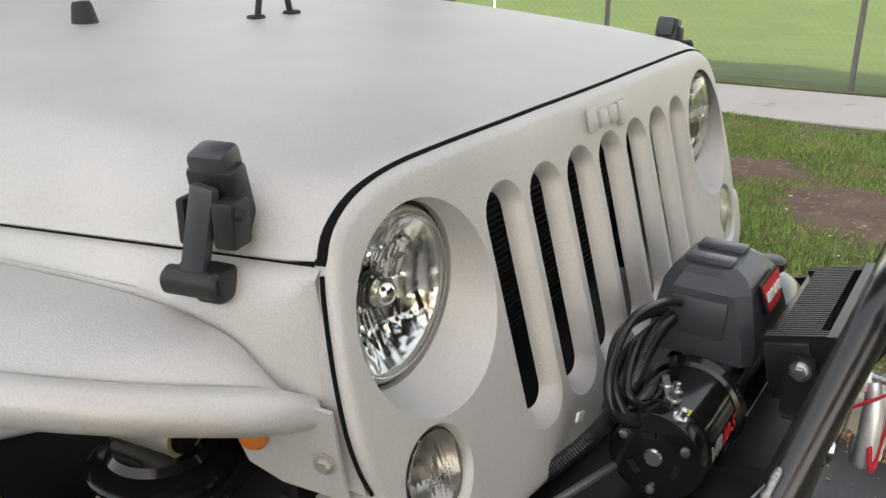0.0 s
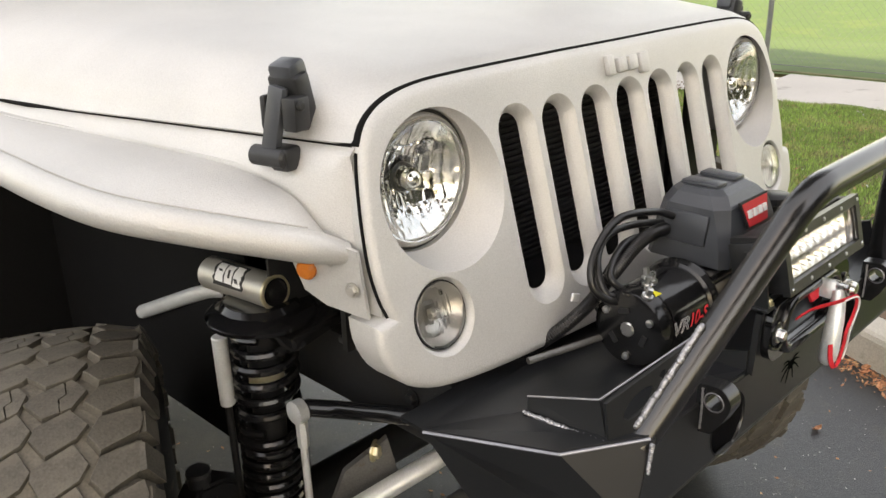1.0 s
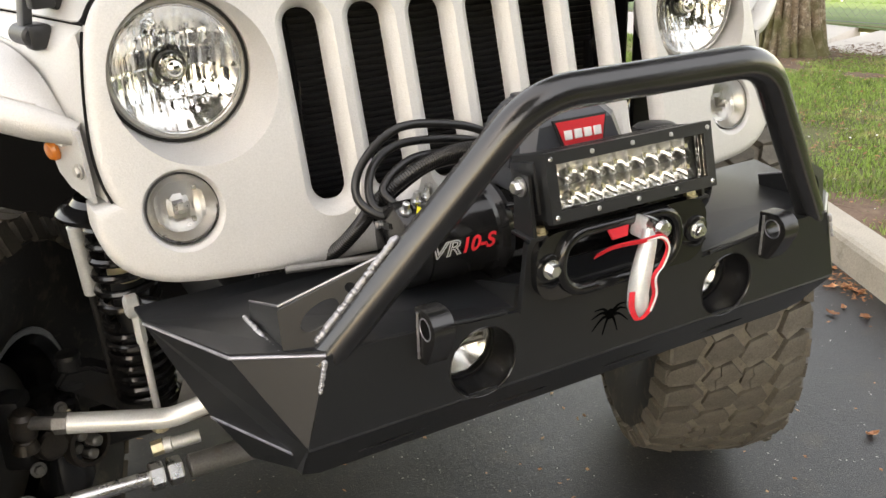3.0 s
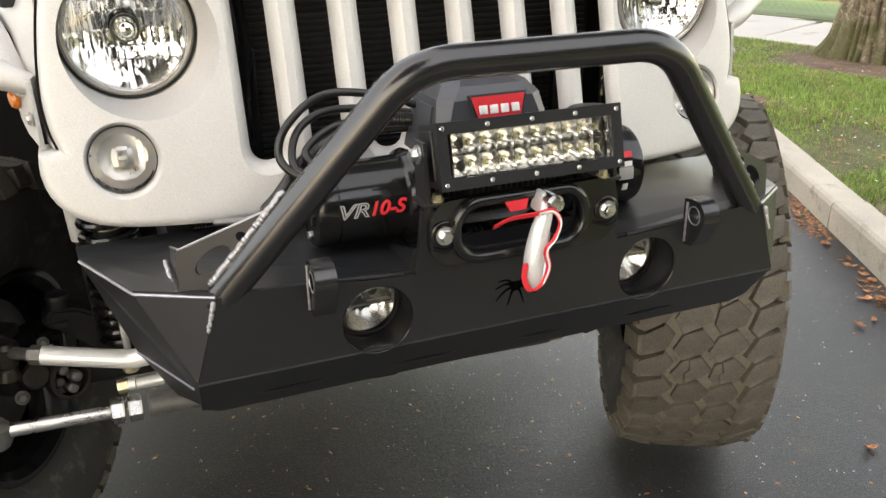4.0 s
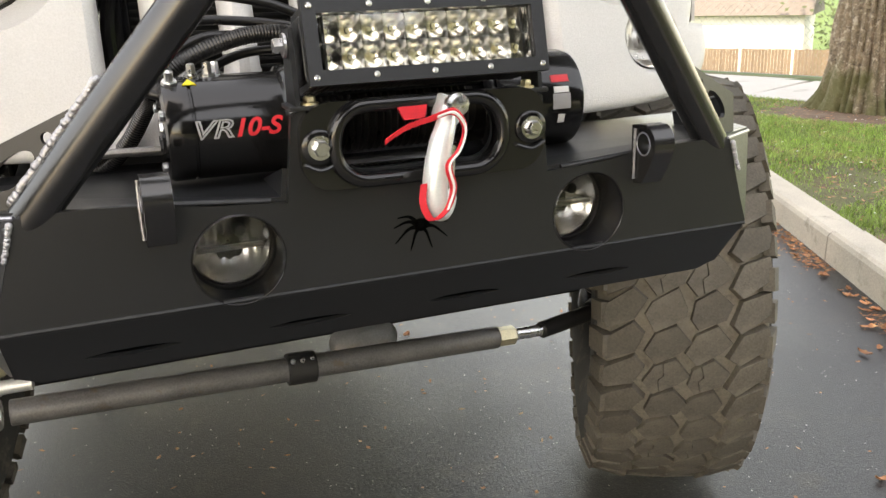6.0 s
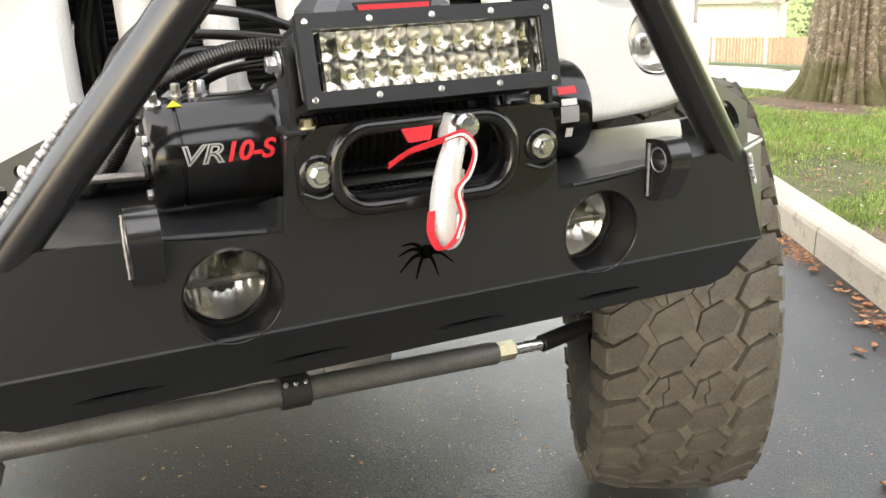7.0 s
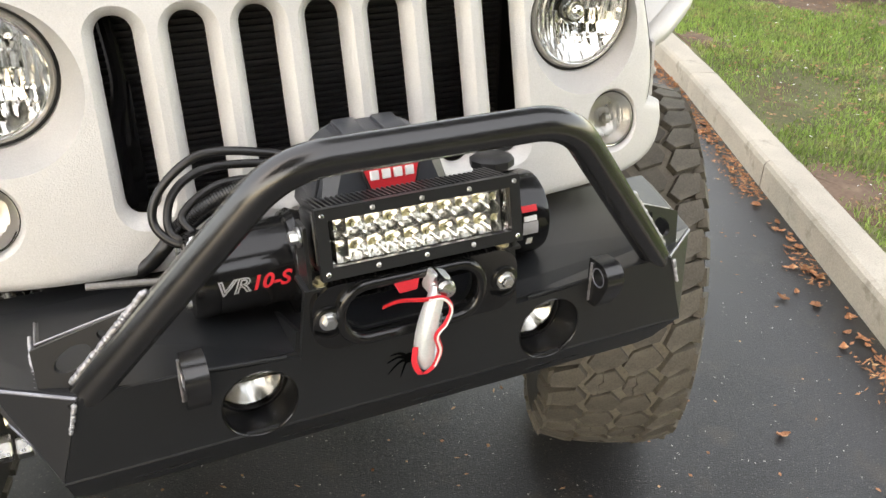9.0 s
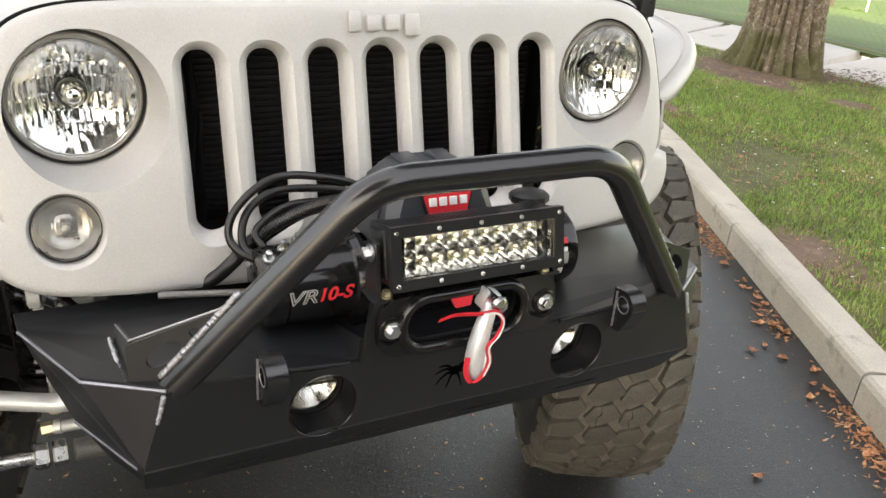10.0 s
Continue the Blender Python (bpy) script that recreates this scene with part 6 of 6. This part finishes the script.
# kerb of concrete pieces
kerb = tagged(new("kerb"), "weathered pale concrete kerb beside the road", "kerb", kind="structure")
bm = bmesh.new()
prof = [(0.0, -0.15), (0.004, 0.095), (0.012, 0.112), (0.028, 0.120), (0.150, 0.118), (0.158, 0.108), (0.158, -0.15)]
rows = [[Vector((d, s, z)) for d, z in prof] for s in (0.004, 0.33, 0.66, 0.996)]
add_grid(bm, rows)
bm.faces.new([v for v in bm.verts[: len(prof)]][::-1]) if bm.verts.ensure_lookup_table() is None else None
mesh = bpy.data.meshes.new("kerb_stone")
bmesh.ops.recalc_face_normals(bm, faces=bm.faces[:])
bm.to_mesh(mesh)
bm.free()
mesh.materials.append(CONCRETE)
for k in range(-8, 22):
    stone = new("kerb_stone", mesh)
    stone.parent = kerb
    p = spot(k * 1.25, 0)
    way = (spot(k * 1.25 + 1.25, 0) - p)
    ang = math.atan2(-way.x, way.y)
    stone.matrix_local = Matrix.Translation(p + Vector((rng.uniform(-0.004, 0.004), 0, rng.uniform(-0.004, 0.004)))) @ Matrix.Rotation(ang, 4, "Z") @ Matrix.Diagonal((1, way.length, 1, 1))

# ground behind the kerb: verge and field, one sheet to the horizon
bm = bmesh.new()
s_axis = [-400, -120, -40, -15] + [-8 + 0.5 * k for k in range(60)] + [40, 80, 160, 400]
rows = []
for s in s_axis:
    deep = verge_depth(s) + 0.1
    row = []
    for k in range(13):
        d = 0.15 + (deep - 0.15) * k / 12
        row.append(spot(s, d, lawn_height(s, d)))
    rows.append(row)
add_grid(bm, rows)
verge = tagged(part("verge_ground", bm, TURF), "mown grass verge with bare brown patches", "lawn", kind="structure")


def beside(s, e, z=0.0):
    """A place s metres along, e metres beyond the footpath's near edge."""
    y = 0.528 + 0.914 * s
    return Vector((walk_x(y) + e, y, PATH_Z + z))


bm = bmesh.new()
rows = [[beside(s, across(s) + e, -0.004 - 0.11 * max(0.0, min(e, 40.0) - 0.4) + 0.04 * noise.noise(Vector((s * 0.1, e * 0.1, 5)))) for e in (-0.1, 0.4, 2, 5, 10, 20, 40, 90, 300)] for s in s_axis]
add_grid(bm, rows)
tagged(part("field_ground", bm, FIELD), "open sunlit green sports field", "field", kind="structure")

# concrete path
path_ob = tagged(new("footpath"), "pale concrete footpath beyond the verge", "footpath", kind="structure")
bm = bmesh.new()
add_box(bm, (WALK_W / 2, 0.745, -0.05), (WALK_W, 1.485, 0.12), None, 0.008)
mesh = bpy.data.meshes.new("path_slab")
bm.to_mesh(mesh)
bm.free()
mesh.materials.append(WALK_CONCRETE)
for k in range(-10, 16):
    slab = new("path_slab", mesh)
    slab.parent = path_ob
    p, q = beside(k * 1.5, 0, -0.004), beside(k * 1.5 + 1.5, 0, -0.004)
    slab.matrix_local = Matrix.Translation(p) @ Matrix.Rotation(math.atan2(-(q - p).x, (q - p).y), 4, "Z") @ Matrix.Diagonal((1, (q - p).length / 1.49, 1, 1)) @ Matrix.Diagonal((across(k * 1.5 + 0.75) / WALK_W * 0.97, 1, 1, 1))

# low dark edging beyond the path
bm = bmesh.new()
rows = []
for k in range(-10, 20):
    p = beside(k, across(k))
    rows.append([p + Vector((x, 0, z)) for x, z in ((0.005, -0.05), (0.015, 0.012), (0.10, 0.014), (0.13, -0.05))])
add_grid(bm, rows)
tagged(part("path_edging", bm, TURF), "low rough grass edging along the footpath", "edging", kind="structure")

# tree beside the path
TREE = Vector((5.74, 4.62, -0.035))


def bark_point(a, h):
    """The trunk's surface: buttressed foot, furrowed bark."""
    flare = 0.42 * math.exp(-h / 0.20) + 0.10 * math.exp(-h / 1.2)
    root = 1 + (0.34 * math.sin(3 * a + 0.6) + 0.2 * math.sin(5 * a + 2)) * math.exp(-h / 0.3)
    r = (0.285 - 0.012 * h) * (1 + flare * root)
    rid = abs(math.sin(13 * a + 3.0 * noise.noise(Vector((a * 2, h * 0.7, 1))))) ** 0.6
    r *= 0.86 + 0.21 * rid + 0.05 * noise.noise(Vector((math.cos(a) * 9, math.sin(a) * 9, h * 6))) + 0.05 * noise.noise(Vector((math.cos(a) * 3, math.sin(a) * 3, h * 2.5)))
    return Vector((r * math.cos(a), r * math.sin(a), h))


tree = thing("conifer_tree", "tall tree with furrowed brown bark and mossy roots on the verge", "tree")
bm = bmesh.new()
hs = [-0.12, -0.05] + [0.045 * k for k in range(40)] + [1.8, 2.0, 2.4, 2.8, 3.6, 4.6, 6, 8, 12, 17]
rows = [[TREE + bark_point(2 * math.pi * k / 170, h) for k in range(170)] for h in hs]
vv = add_grid(bm, rows, True)
bm.faces.new(vv[-1])
trunk = part("trunk", bm, BARK, tree, "furrowed brown trunk with mossy spreading roots", sharp=80)
rng = random.Random(21)
bm = bmesh.new()
for k in range(34):
    z = 6.0 + 0.34 * k
    a = 2.4 * k
    ln = rng.uniform(2.6, 4.8) * (1 - 0.02 * k)
    tip = Vector((ln * math.cos(a), ln * math.sin(a), rng.uniform(-0.3, 0.8)))
    base = TREE + Vector((0, 0, z))
    p = [base, base + tip * 0.5 + Vector((0, 0, 0.2)), base + tip]
    rings = add_tube(bm, spline(p, 4), 0.06, 6)
    for i, ring in enumerate(rings):
        c = sum((v.co for v in ring), Vector()) / len(ring)
        for v in ring:
            v.co = c + (v.co - c) * (1 - 0.09 * i)
part("limbs", bm, BARK, tree)
verts, faces = [], []
rng = random.Random(22)
for k in range(60000):
    lvl = rng.random()
    z = 5.8 + 12.5 * lvl
    rad = (4.9 - 2.4 * lvl) * math.sqrt(rng.random())
    a = rng.uniform(0, 2 * math.pi)
    clump = noise.noise(Vector((rad * math.cos(a) * 0.6, rad * math.sin(a) * 0.6, z * 0.6)))
    if clump < -0.30:
        continue
    c = TREE + Vector((rad * math.cos(a), rad * math.sin(a), z))
    u = Vector((rng.uniform(-1, 1), rng.uniform(-1, 1), rng.uniform(-0.5, 0.3))).normalized()
    w = u.orthogonal().normalized()
    ln, wd = rng.uniform(0.22, 0.42), rng.uniform(0.07, 0.13)
    i = len(verts)
    verts += [c, c + u * ln * 0.5 + w * wd, c + u * ln, c + u * ln * 0.5 - w * wd]
    faces.append((i, i + 1, i + 2, i + 3))
mesh = bpy.data.meshes.new("crown")
mesh.from_pydata(verts, [], faces)
mesh.materials.append(FOLIAGE)
crown = new("crown", mesh)
crown.parent = tree

# bare patches of soil in the verge
PATCHES = [((3.95, 0.50), 0.50), ((2.50, 1.32), 0.30), ((2.05, 0.42), 0.20), ((4.6, 1.2), 0.45), ((3.1, -0.5), 0.35),
           ((5.52, 4.42), 0.62), ((5.05, 4.30), 0.32), ((5.02, 3.95), 0.34), ((5.28, 3.40), 0.24), ((5.34, 2.95), 0.22), ((3.42, 3.42), 0.22)]
for (cx, cy), r in PATCHES:
    bm = bmesh.new()
    rows = []
    s0 = (cy - 0.528) / 0.914
    for u in (0.02, 0.4, 0.75, 1.0):
        row = []
        for k in range(64):
            a = 2 * math.pi * k / 64
            q = 1.0 * r * u * (1 + 0.5 * noise.noise(Vector((math.cos(a) * 1.5 + cx, math.sin(a) * 1.5, cy))) + 0.5 * noise.noise(Vector((math.cos(a) * 5 + cx, math.sin(a) * 5, cy))))
            y = cy + q * math.sin(a)
            x = cx + q * math.cos(a)
            s = (y - 0.528) / 0.914
            d = max(0.16, (x - kerb_x(y)) / 1.094)
            row.append(spot(s, d, lawn_height(s, d) + 0.013 - 0.016 * u * u))
        rows.append(row)
    add_grid(bm, rows, True)
    tagged(part("bare_soil", bm, SOIL), "bare brown soil patch in the grass", "soil", kind="structure")

# grass blades on the verge, thin where soil shows
verts, faces = [], []
rng = random.Random(31)
cells = [((-2.0, 2.2), 90000), ((2.2, 5.0), 46000), ((5.0, 8.0), 12000)]
for (s0, s1), count in cells:
    for k in range(count):
        s = rng.uniform(s0, s1)
        d = 0.17 + (verge_depth(s) - 0.2) * rng.random()
        bare = noise.noise(Vector((s * 0.75, d * 0.75, 9))) + 0.35 * noise.noise(Vector((s * 2.6, d * 2.6, 4)))
        edge = 1.0 if d < 0.35 else 0.0
        bare += sum(1.25 * math.exp(-((spot(s, d).xy - Vector(c)).length / (0.8 * r)) ** 2) for c, r in PATCHES)
        p = spot(s, d, lawn_height(s, d) - 0.006)
        if (bare > 0.48 + 0.25 * rng.random() - 0.10 * edge and rng.random() < 0.8) or ((p - TREE).xy.length < 0.50 + 0.2 * rng.random()):
            continue
        h = rng.uniform(0.014, 0.042) * (1.2 - 0.8 * max(bare, 0))
        a = rng.uniform(0, 2 * math.pi)
        w = rng.uniform(0.0018, 0.0040)
        side = Vector((math.cos(a), math.sin(a), 0)) * w
        lean = Vector((rng.uniform(-1, 1), rng.uniform(-1, 1), 0)) * h * 0.55
        i = len(verts)
        verts += [p - side, p + side, p + lean * 0.4 + Vector((0, 0, h * 0.6)) + side * 0.7, p + lean + Vector((0, 0, h)), p + lean * 0.4 + Vector((0, 0, h * 0.6)) - side * 0.7]
        faces += [(i, i + 1, i + 2, i + 4), (i + 4, i + 2, i + 3)]
mesh = bpy.data.meshes.new("grass_blades")
mesh.from_pydata(verts, [], faces)
mesh.materials.append(BLADES)
tagged(new("grass_blades", mesh), "short green grass blades on the verge", "grass", kind="stuff")


# chain-link fence along the field
fence = thing("chain_link_fence", "grey chain-link fence between footpath and field", "fence")
FENCE_E = WALK_W + 0.16
POSTS = [0.735 + 2.74 * k for k in range(-3, 6)]
for s in POSTS:
    bm = bmesh.new()
    p = beside(s, FENCE_E, -0.05)
    add_rod(bm, p, p + Vector((0, 0, 1.0)), 0.028, 12)
    add_lathe(bm, p + Vector((0, 0, 1.0)), (0, 0, 1), [(0.034, 0), (0.034, 0.02), (0.01, 0.045)], 12)
    part("post", bm, GALV, fence)
for z in (0.06, 0.93):
    bm = bmesh.new()
    add_tube(bm, [beside(s, FENCE_E, z) for s in POSTS], 0.016 if z > 0.5 else 0.004, 8)
    part("rail", bm, GALV, fence)
verts, faces = [], []
for way in (-1, 1):
    s = POSTS[0] - 2
    while s < POSTS[-1] + 2:
        lo, hi = 0.0, 0.86
        s0, s1 = s, s + way * hi
        a, b = max(min(s0, s1), POSTS[0]), min(max(s0, s1), POSTS[-1])
        if b - a > 0.05:
            za = 0.07 + (a - s0) * way if way > 0 else 0.07 + (s0 - a)
            zb = 0.07 + (b - s0) * way if way > 0 else 0.07 + (s0 - b)
            p, q = beside(a, FENCE_E - 0.03 + 0.003 * way, za), beside(b, FENCE_E - 0.03 + 0.003 * way, zb)
            i = len(verts)
            for c in (p, q):
                verts += [c + Vector((0, 0, 0.0012)), c + Vector((0.0011, 0, 0)) - Vector((0, 0, 0.0007)), c - Vector((0.0011, 0, 0)) - Vector((0, 0, 0.0007))]
            faces += [(i, i + 1, i + 4, i + 3), (i + 1, i + 2, i + 5, i + 4), (i + 2, i, i + 3, i + 5)]
        s += 0.085
mesh = bpy.data.meshes.new("wire_mesh")
mesh.from_pydata(verts, [], faces)
mesh.materials.append(GALV)
wire = new("wire_mesh", mesh)
wire.parent = fence

# board fence and house beyond the far end of the field
BF = Vector((31.0, 31.4, -4.25))
turn_b = Matrix.Rotation(radians(40), 4, "Z")
board_fence = tagged(new("board_fence"), "weathered brown board fence with pale posts, far beyond the field", "fence")
bm = bmesh.new()
add_box(bm, (0, 0, 0.85), (0.022, 0.142, 1.7), None, 0.003)
mesh = bpy.data.meshes.new("fence_board")
bm.to_mesh(mesh)
bm.free()
mesh.materials.append(CEDAR)
for k in range(-34, 91):
    ob = new("fence_board", mesh)
    ob.parent = board_fence
    ob.matrix_local = Matrix.Translation(BF) @ turn_b @ Matrix.Translation((rng.uniform(-0.006, 0.006), 0.15 * k, rng.uniform(-0.02, 0.02)))
for k in range(-5, 6):
    bm = bmesh.new()
    add_box(bm, (-0.08, 2.4 * k + 0.6, 0.85), (0.09, 0.09, 1.72), None, 0.005)
    bmesh.ops.transform(bm, matrix=Matrix.Translation(BF) @ turn_b, verts=bm.verts[:])
    part("fence_post", bm, SIDING, board_fence)
bm = bmesh.new()
for k in range(60):
    c = Vector((-0.45 + rng.uniform(-0.15, 0.15), -9 + 0.3 * k, rng.uniform(0.05, 0.2)))
    bmesh.ops.create_icosphere(bm, subdivisions=1, radius=rng.uniform(0.15, 0.28), matrix=Matrix.Translation(BF) @ turn_b @ Matrix.Translation(c) @ Matrix.Diagonal((1, 1.2, 0.8, 1)))
tagged(part("low_hedge", bm, FIELD), "pale low planting in front of the board fence", "hedge", kind="stuff")
house = thing("far_house", "pale house wall seen over the board fence", "house")
bm = bmesh.new()
add_box(bm, (6.0, 8.6, 1.6), (5.0, 16, 3.2), None, 0.02)
bmesh.ops.transform(bm, matrix=Matrix.Translation(BF) @ turn_b, verts=bm.verts[:])
wall = part("wall", bm, SIDING, house)
bm = bmesh.new()
a = [Vector((3.0, 0.2, 3.1)), Vector((9.0, 0.2, 3.1)), Vector((6.0, 0.2, 5.2))]
b = [v + Vector((0, 16.8, 0)) for v in a]
va, vb = [bm.verts.new(v) for v in a], [bm.verts.new(v) for v in b]
bm.faces.new(va)
bm.faces.new(vb[::-1])
for k in range(3):
    bm.faces.new((va[k], vb[k], vb[(k + 1) % 3], va[(k + 1) % 3]))
bmesh.ops.transform(bm, matrix=Matrix.Translation(BF) @ turn_b, verts=bm.verts[:])
part("roof", bm, ROOFING, house)
verts, faces = [], []
for k in range(2600):
    c = BF + turn_b.to_3x3() @ Vector((rng.gauss(3.0, 0.8), rng.gauss(-2.6, 1.2), rng.uniform(0.6, 5.5)))
    u = Vector((rng.uniform(-1, 1), rng.uniform(-1, 1), rng.uniform(-1, 1))).normalized()
    w = u.orthogonal().normalized()
    i = len(verts)
    verts += [c, c + u * 0.15 + w * 0.09, c + u * 0.3, c + u * 0.15 - w * 0.09]
    faces.append((i, i + 1, i + 2, i + 3))
mesh = bpy.data.meshes.new("far_shrub")
mesh.from_pydata(verts, [], faces)
mesh.materials.append(FOLIAGE)
tagged(new("far_shrub", mesh), "green leafy shrub behind the board fence", "shrub", kind="stuff")

# fallen leaves on the road and in the gutter, each one a curled blade
leaf_meshes = []
for v in range(6):
    r2 = random.Random(50 + v)
    bm = bmesh.new()
    n = 7
    mid, rims = [], []
    ln, wd = r2.uniform(0.030, 0.046), r2.uniform(0.009, 0.018)
    for k in range(n):
        u = k / (n - 1)
        w = wd * math.sin(math.pi * min(1, u * 0.92 + 0.06)) * (1 + 0.35 * (k % 2) * (v % 2))
        curl = 0.010 * (u - 0.5) ** 2 * 4 * r2.uniform(0.3, 1)
        mid.append((Vector((ln * (u - 0.5), -w, 0.003 + curl + 0.004)), Vector((ln * (u - 0.5), 0, 0.002 + curl)), Vector((ln * (u - 0.5), w, 0.003 + curl + 0.005 * r2.random()))))
    add_grid(bm, mid)
    mesh = bpy.data.meshes.new("fallen_leaf")
    bm.to_mesh(mesh)
    bm.free()
    mesh.materials.append(DRY_LEAF)
    leaf_meshes.append(mesh)
rng = random.Random(77)
for k in range(296):
    gutter = k < 235
    s = rng.uniform(-1.6, 6.0) if gutter else rng.uniform(-2.2, 4.5)
    d = -abs(rng.gauss(0.0, 0.055)) - 0.015 if gutter else -rng.uniform(0.1, 3.2)
    p = spot(s, d, 0.0)
    p.z = -0.012 + 0.010 * noise.noise(Vector((s * 0.3, d * 0.3, 0))) + 0.001
    ob = new("fallen_leaf", rng.choice(leaf_meshes))
    ob.matrix_basis = Matrix.Translation(p) @ Matrix.Rotation(rng.uniform(0, 6.28), 4, "Z") @ Matrix.Rotation(rng.gauss(0, 0.12), 4, "X") @ Matrix.Scale(rng.uniform(0.45, 1.1) * (1 if gutter else 1.3), 4)
    tagged(ob, "dry reddish-brown fallen leaf on the asphalt", "leaf", "fallen leaves on the road")

# unseen dark trees behind the camera, added to block sun and low sky
verts, faces = [], []
rng = random.Random(91)
for k in range(37000):
    tall = k < 19000
    a = radians(rng.uniform(212, 257) if tall else rng.uniform(258, 318) if k < 32000 else rng.uniform(150, 212))
    r = rng.uniform(9.0, 14.0) if tall else rng.uniform(13.5, 19)
    z = (8.5 + rng.uniform(0, 1) * (13.0 + 2.0 * noise.noise(Vector((math.cos(a) * 4, math.sin(a) * 4, 0))))) if tall else rng.uniform(0, 1) ** 0.8 * ((7.5 if k < 32000 else 3.6) + 2.0 * noise.noise(Vector((math.cos(a) * 4, math.sin(a) * 4, 0))))
    c = Vector((r * math.cos(a), r * math.sin(a), z))
    u = Vector((rng.uniform(-1, 1), rng.uniform(-1, 1), rng.uniform(-1, 0.4))).normalized()
    w = u.orthogonal().normalized()
    ln, wd = rng.uniform(0.6, 1.2), rng.uniform(0.3, 0.5)
    i = len(verts)
    verts += [c, c + u * ln * 0.5 + w * wd, c + u * ln, c + u * ln * 0.5 - w * wd]
    faces.append((i, i + 1, i + 2, i + 3))
mesh = bpy.data.meshes.new("far_trees")
mesh.from_pydata(verts, [], faces)
mesh.materials.append(SHADE_FOLIAGE)
tagged(new("far_trees", mesh), "unseen dark green trees added to shade the vehicle", "trees", kind="stuff")

# finer litter of leaf scraps in the gutter and on the road
verts, faces = [], []
rng = random.Random(123)
for k in range(5900):
    gutter = k < 4400
    s = rng.uniform(-2.0, 6.5) if gutter else rng.uniform(-3.0, 5.0)
    d = -abs(rng.gauss(0.0, 0.055)) - 0.005 if gutter else -rng.uniform(0.1, 3.6)
    if gutter and noise.noise(Vector((s * 1.7, 0, 8))) < -0.12 + 0.2 * rng.random():
        continue
    p = spot(s, d, -0.012 + 0.010 * noise.noise(Vector((s * 0.3, d * 0.3, 0))) + 0.002)
    a, ln, wd = rng.uniform(0, 6.28), rng.uniform(0.004, 0.014) * (1.5 if gutter else 0.8), rng.uniform(0.002, 0.006)
    u, w = Vector((math.cos(a), math.sin(a), rng.uniform(-0.05, 0.25))) * ln, Vector((-math.sin(a), math.cos(a), rng.uniform(-0.1, 0.3))) * wd
    i = len(verts)
    verts += [p - u, p + w, p + u, p - w]
    faces.append((i, i + 1, i + 2, i + 3))
mesh = bpy.data.meshes.new("leaf_litter")
mesh.from_pydata(verts, [], faces)
mesh.materials.append(DRY_LEAF)
tagged(new("leaf_litter", mesh), "fine brown leaf scraps and grit on the asphalt", "litter", kind="stuff")


def scatter(name, label, category, material_, seed, count, size, where):
    """Many small flat scraps lying where the function says."""
    verts, faces = [], []
    rng = random.Random(seed)
    for k in range(count):
        p = where(rng)
        a, ln, wd = rng.uniform(0, 6.28), rng.uniform(*size), rng.uniform(*size) * 0.5
        u, w = Vector((math.cos(a), math.sin(a), rng.uniform(-0.05, 0.3))) * ln, Vector((-math.sin(a), math.cos(a), rng.uniform(-0.1, 0.3))) * wd
        i = len(verts)
        verts += [p - u, p + w, p + u, p - w]
        faces.append((i, i + 1, i + 2, i + 3))
    mesh = bpy.data.meshes.new(name)
    mesh.from_pydata(verts, [], faces)
    mesh.materials.append(material_)
    return tagged(new(name, mesh), label, category, kind="stuff")


def on_verge(rng):
    s = rng.uniform(-1.5, 5.5)
    d = 0.2 + (verge_depth(s) - 0.3) * rng.random()
    return spot(s, d, lawn_height(s, d) + 0.012 + 0.01 * rng.random())


def on_road(rng):
    s, d = rng.uniform(-3.5, 4.5), -rng.uniform(0.05, 4.0)
    return spot(s, d, -0.012 + 0.010 * noise.noise(Vector((s * 0.3, d * 0.3, 0))) + 0.0015)


def round_tree(rng):
    a, r = rng.uniform(3.2, 5.9), 0.40 + 0.65 * rng.random()
    return TREE + Vector((r * math.cos(a), r * math.sin(a), 0.02 + 0.02 * r))


scatter("pale_petals", "pale scraps lying in the grass", "litter", WHITE_PRINT, 301, 260, (0.006, 0.018), on_verge)
scatter("brown_thatch", "brown dead leaves lying in the grass", "litter", DRY_LEAF, 302, 4200, (0.006, 0.022), on_verge)
scatter("road_grit", "pale grit on the asphalt", "grit", WALK_CONCRETE, 303, 4600, (0.0014, 0.0048), on_road)
scatter("bark_mulch", "bark scraps round the tree", "mulch", SOIL, 304, 1400, (0.008, 0.03), round_tree)
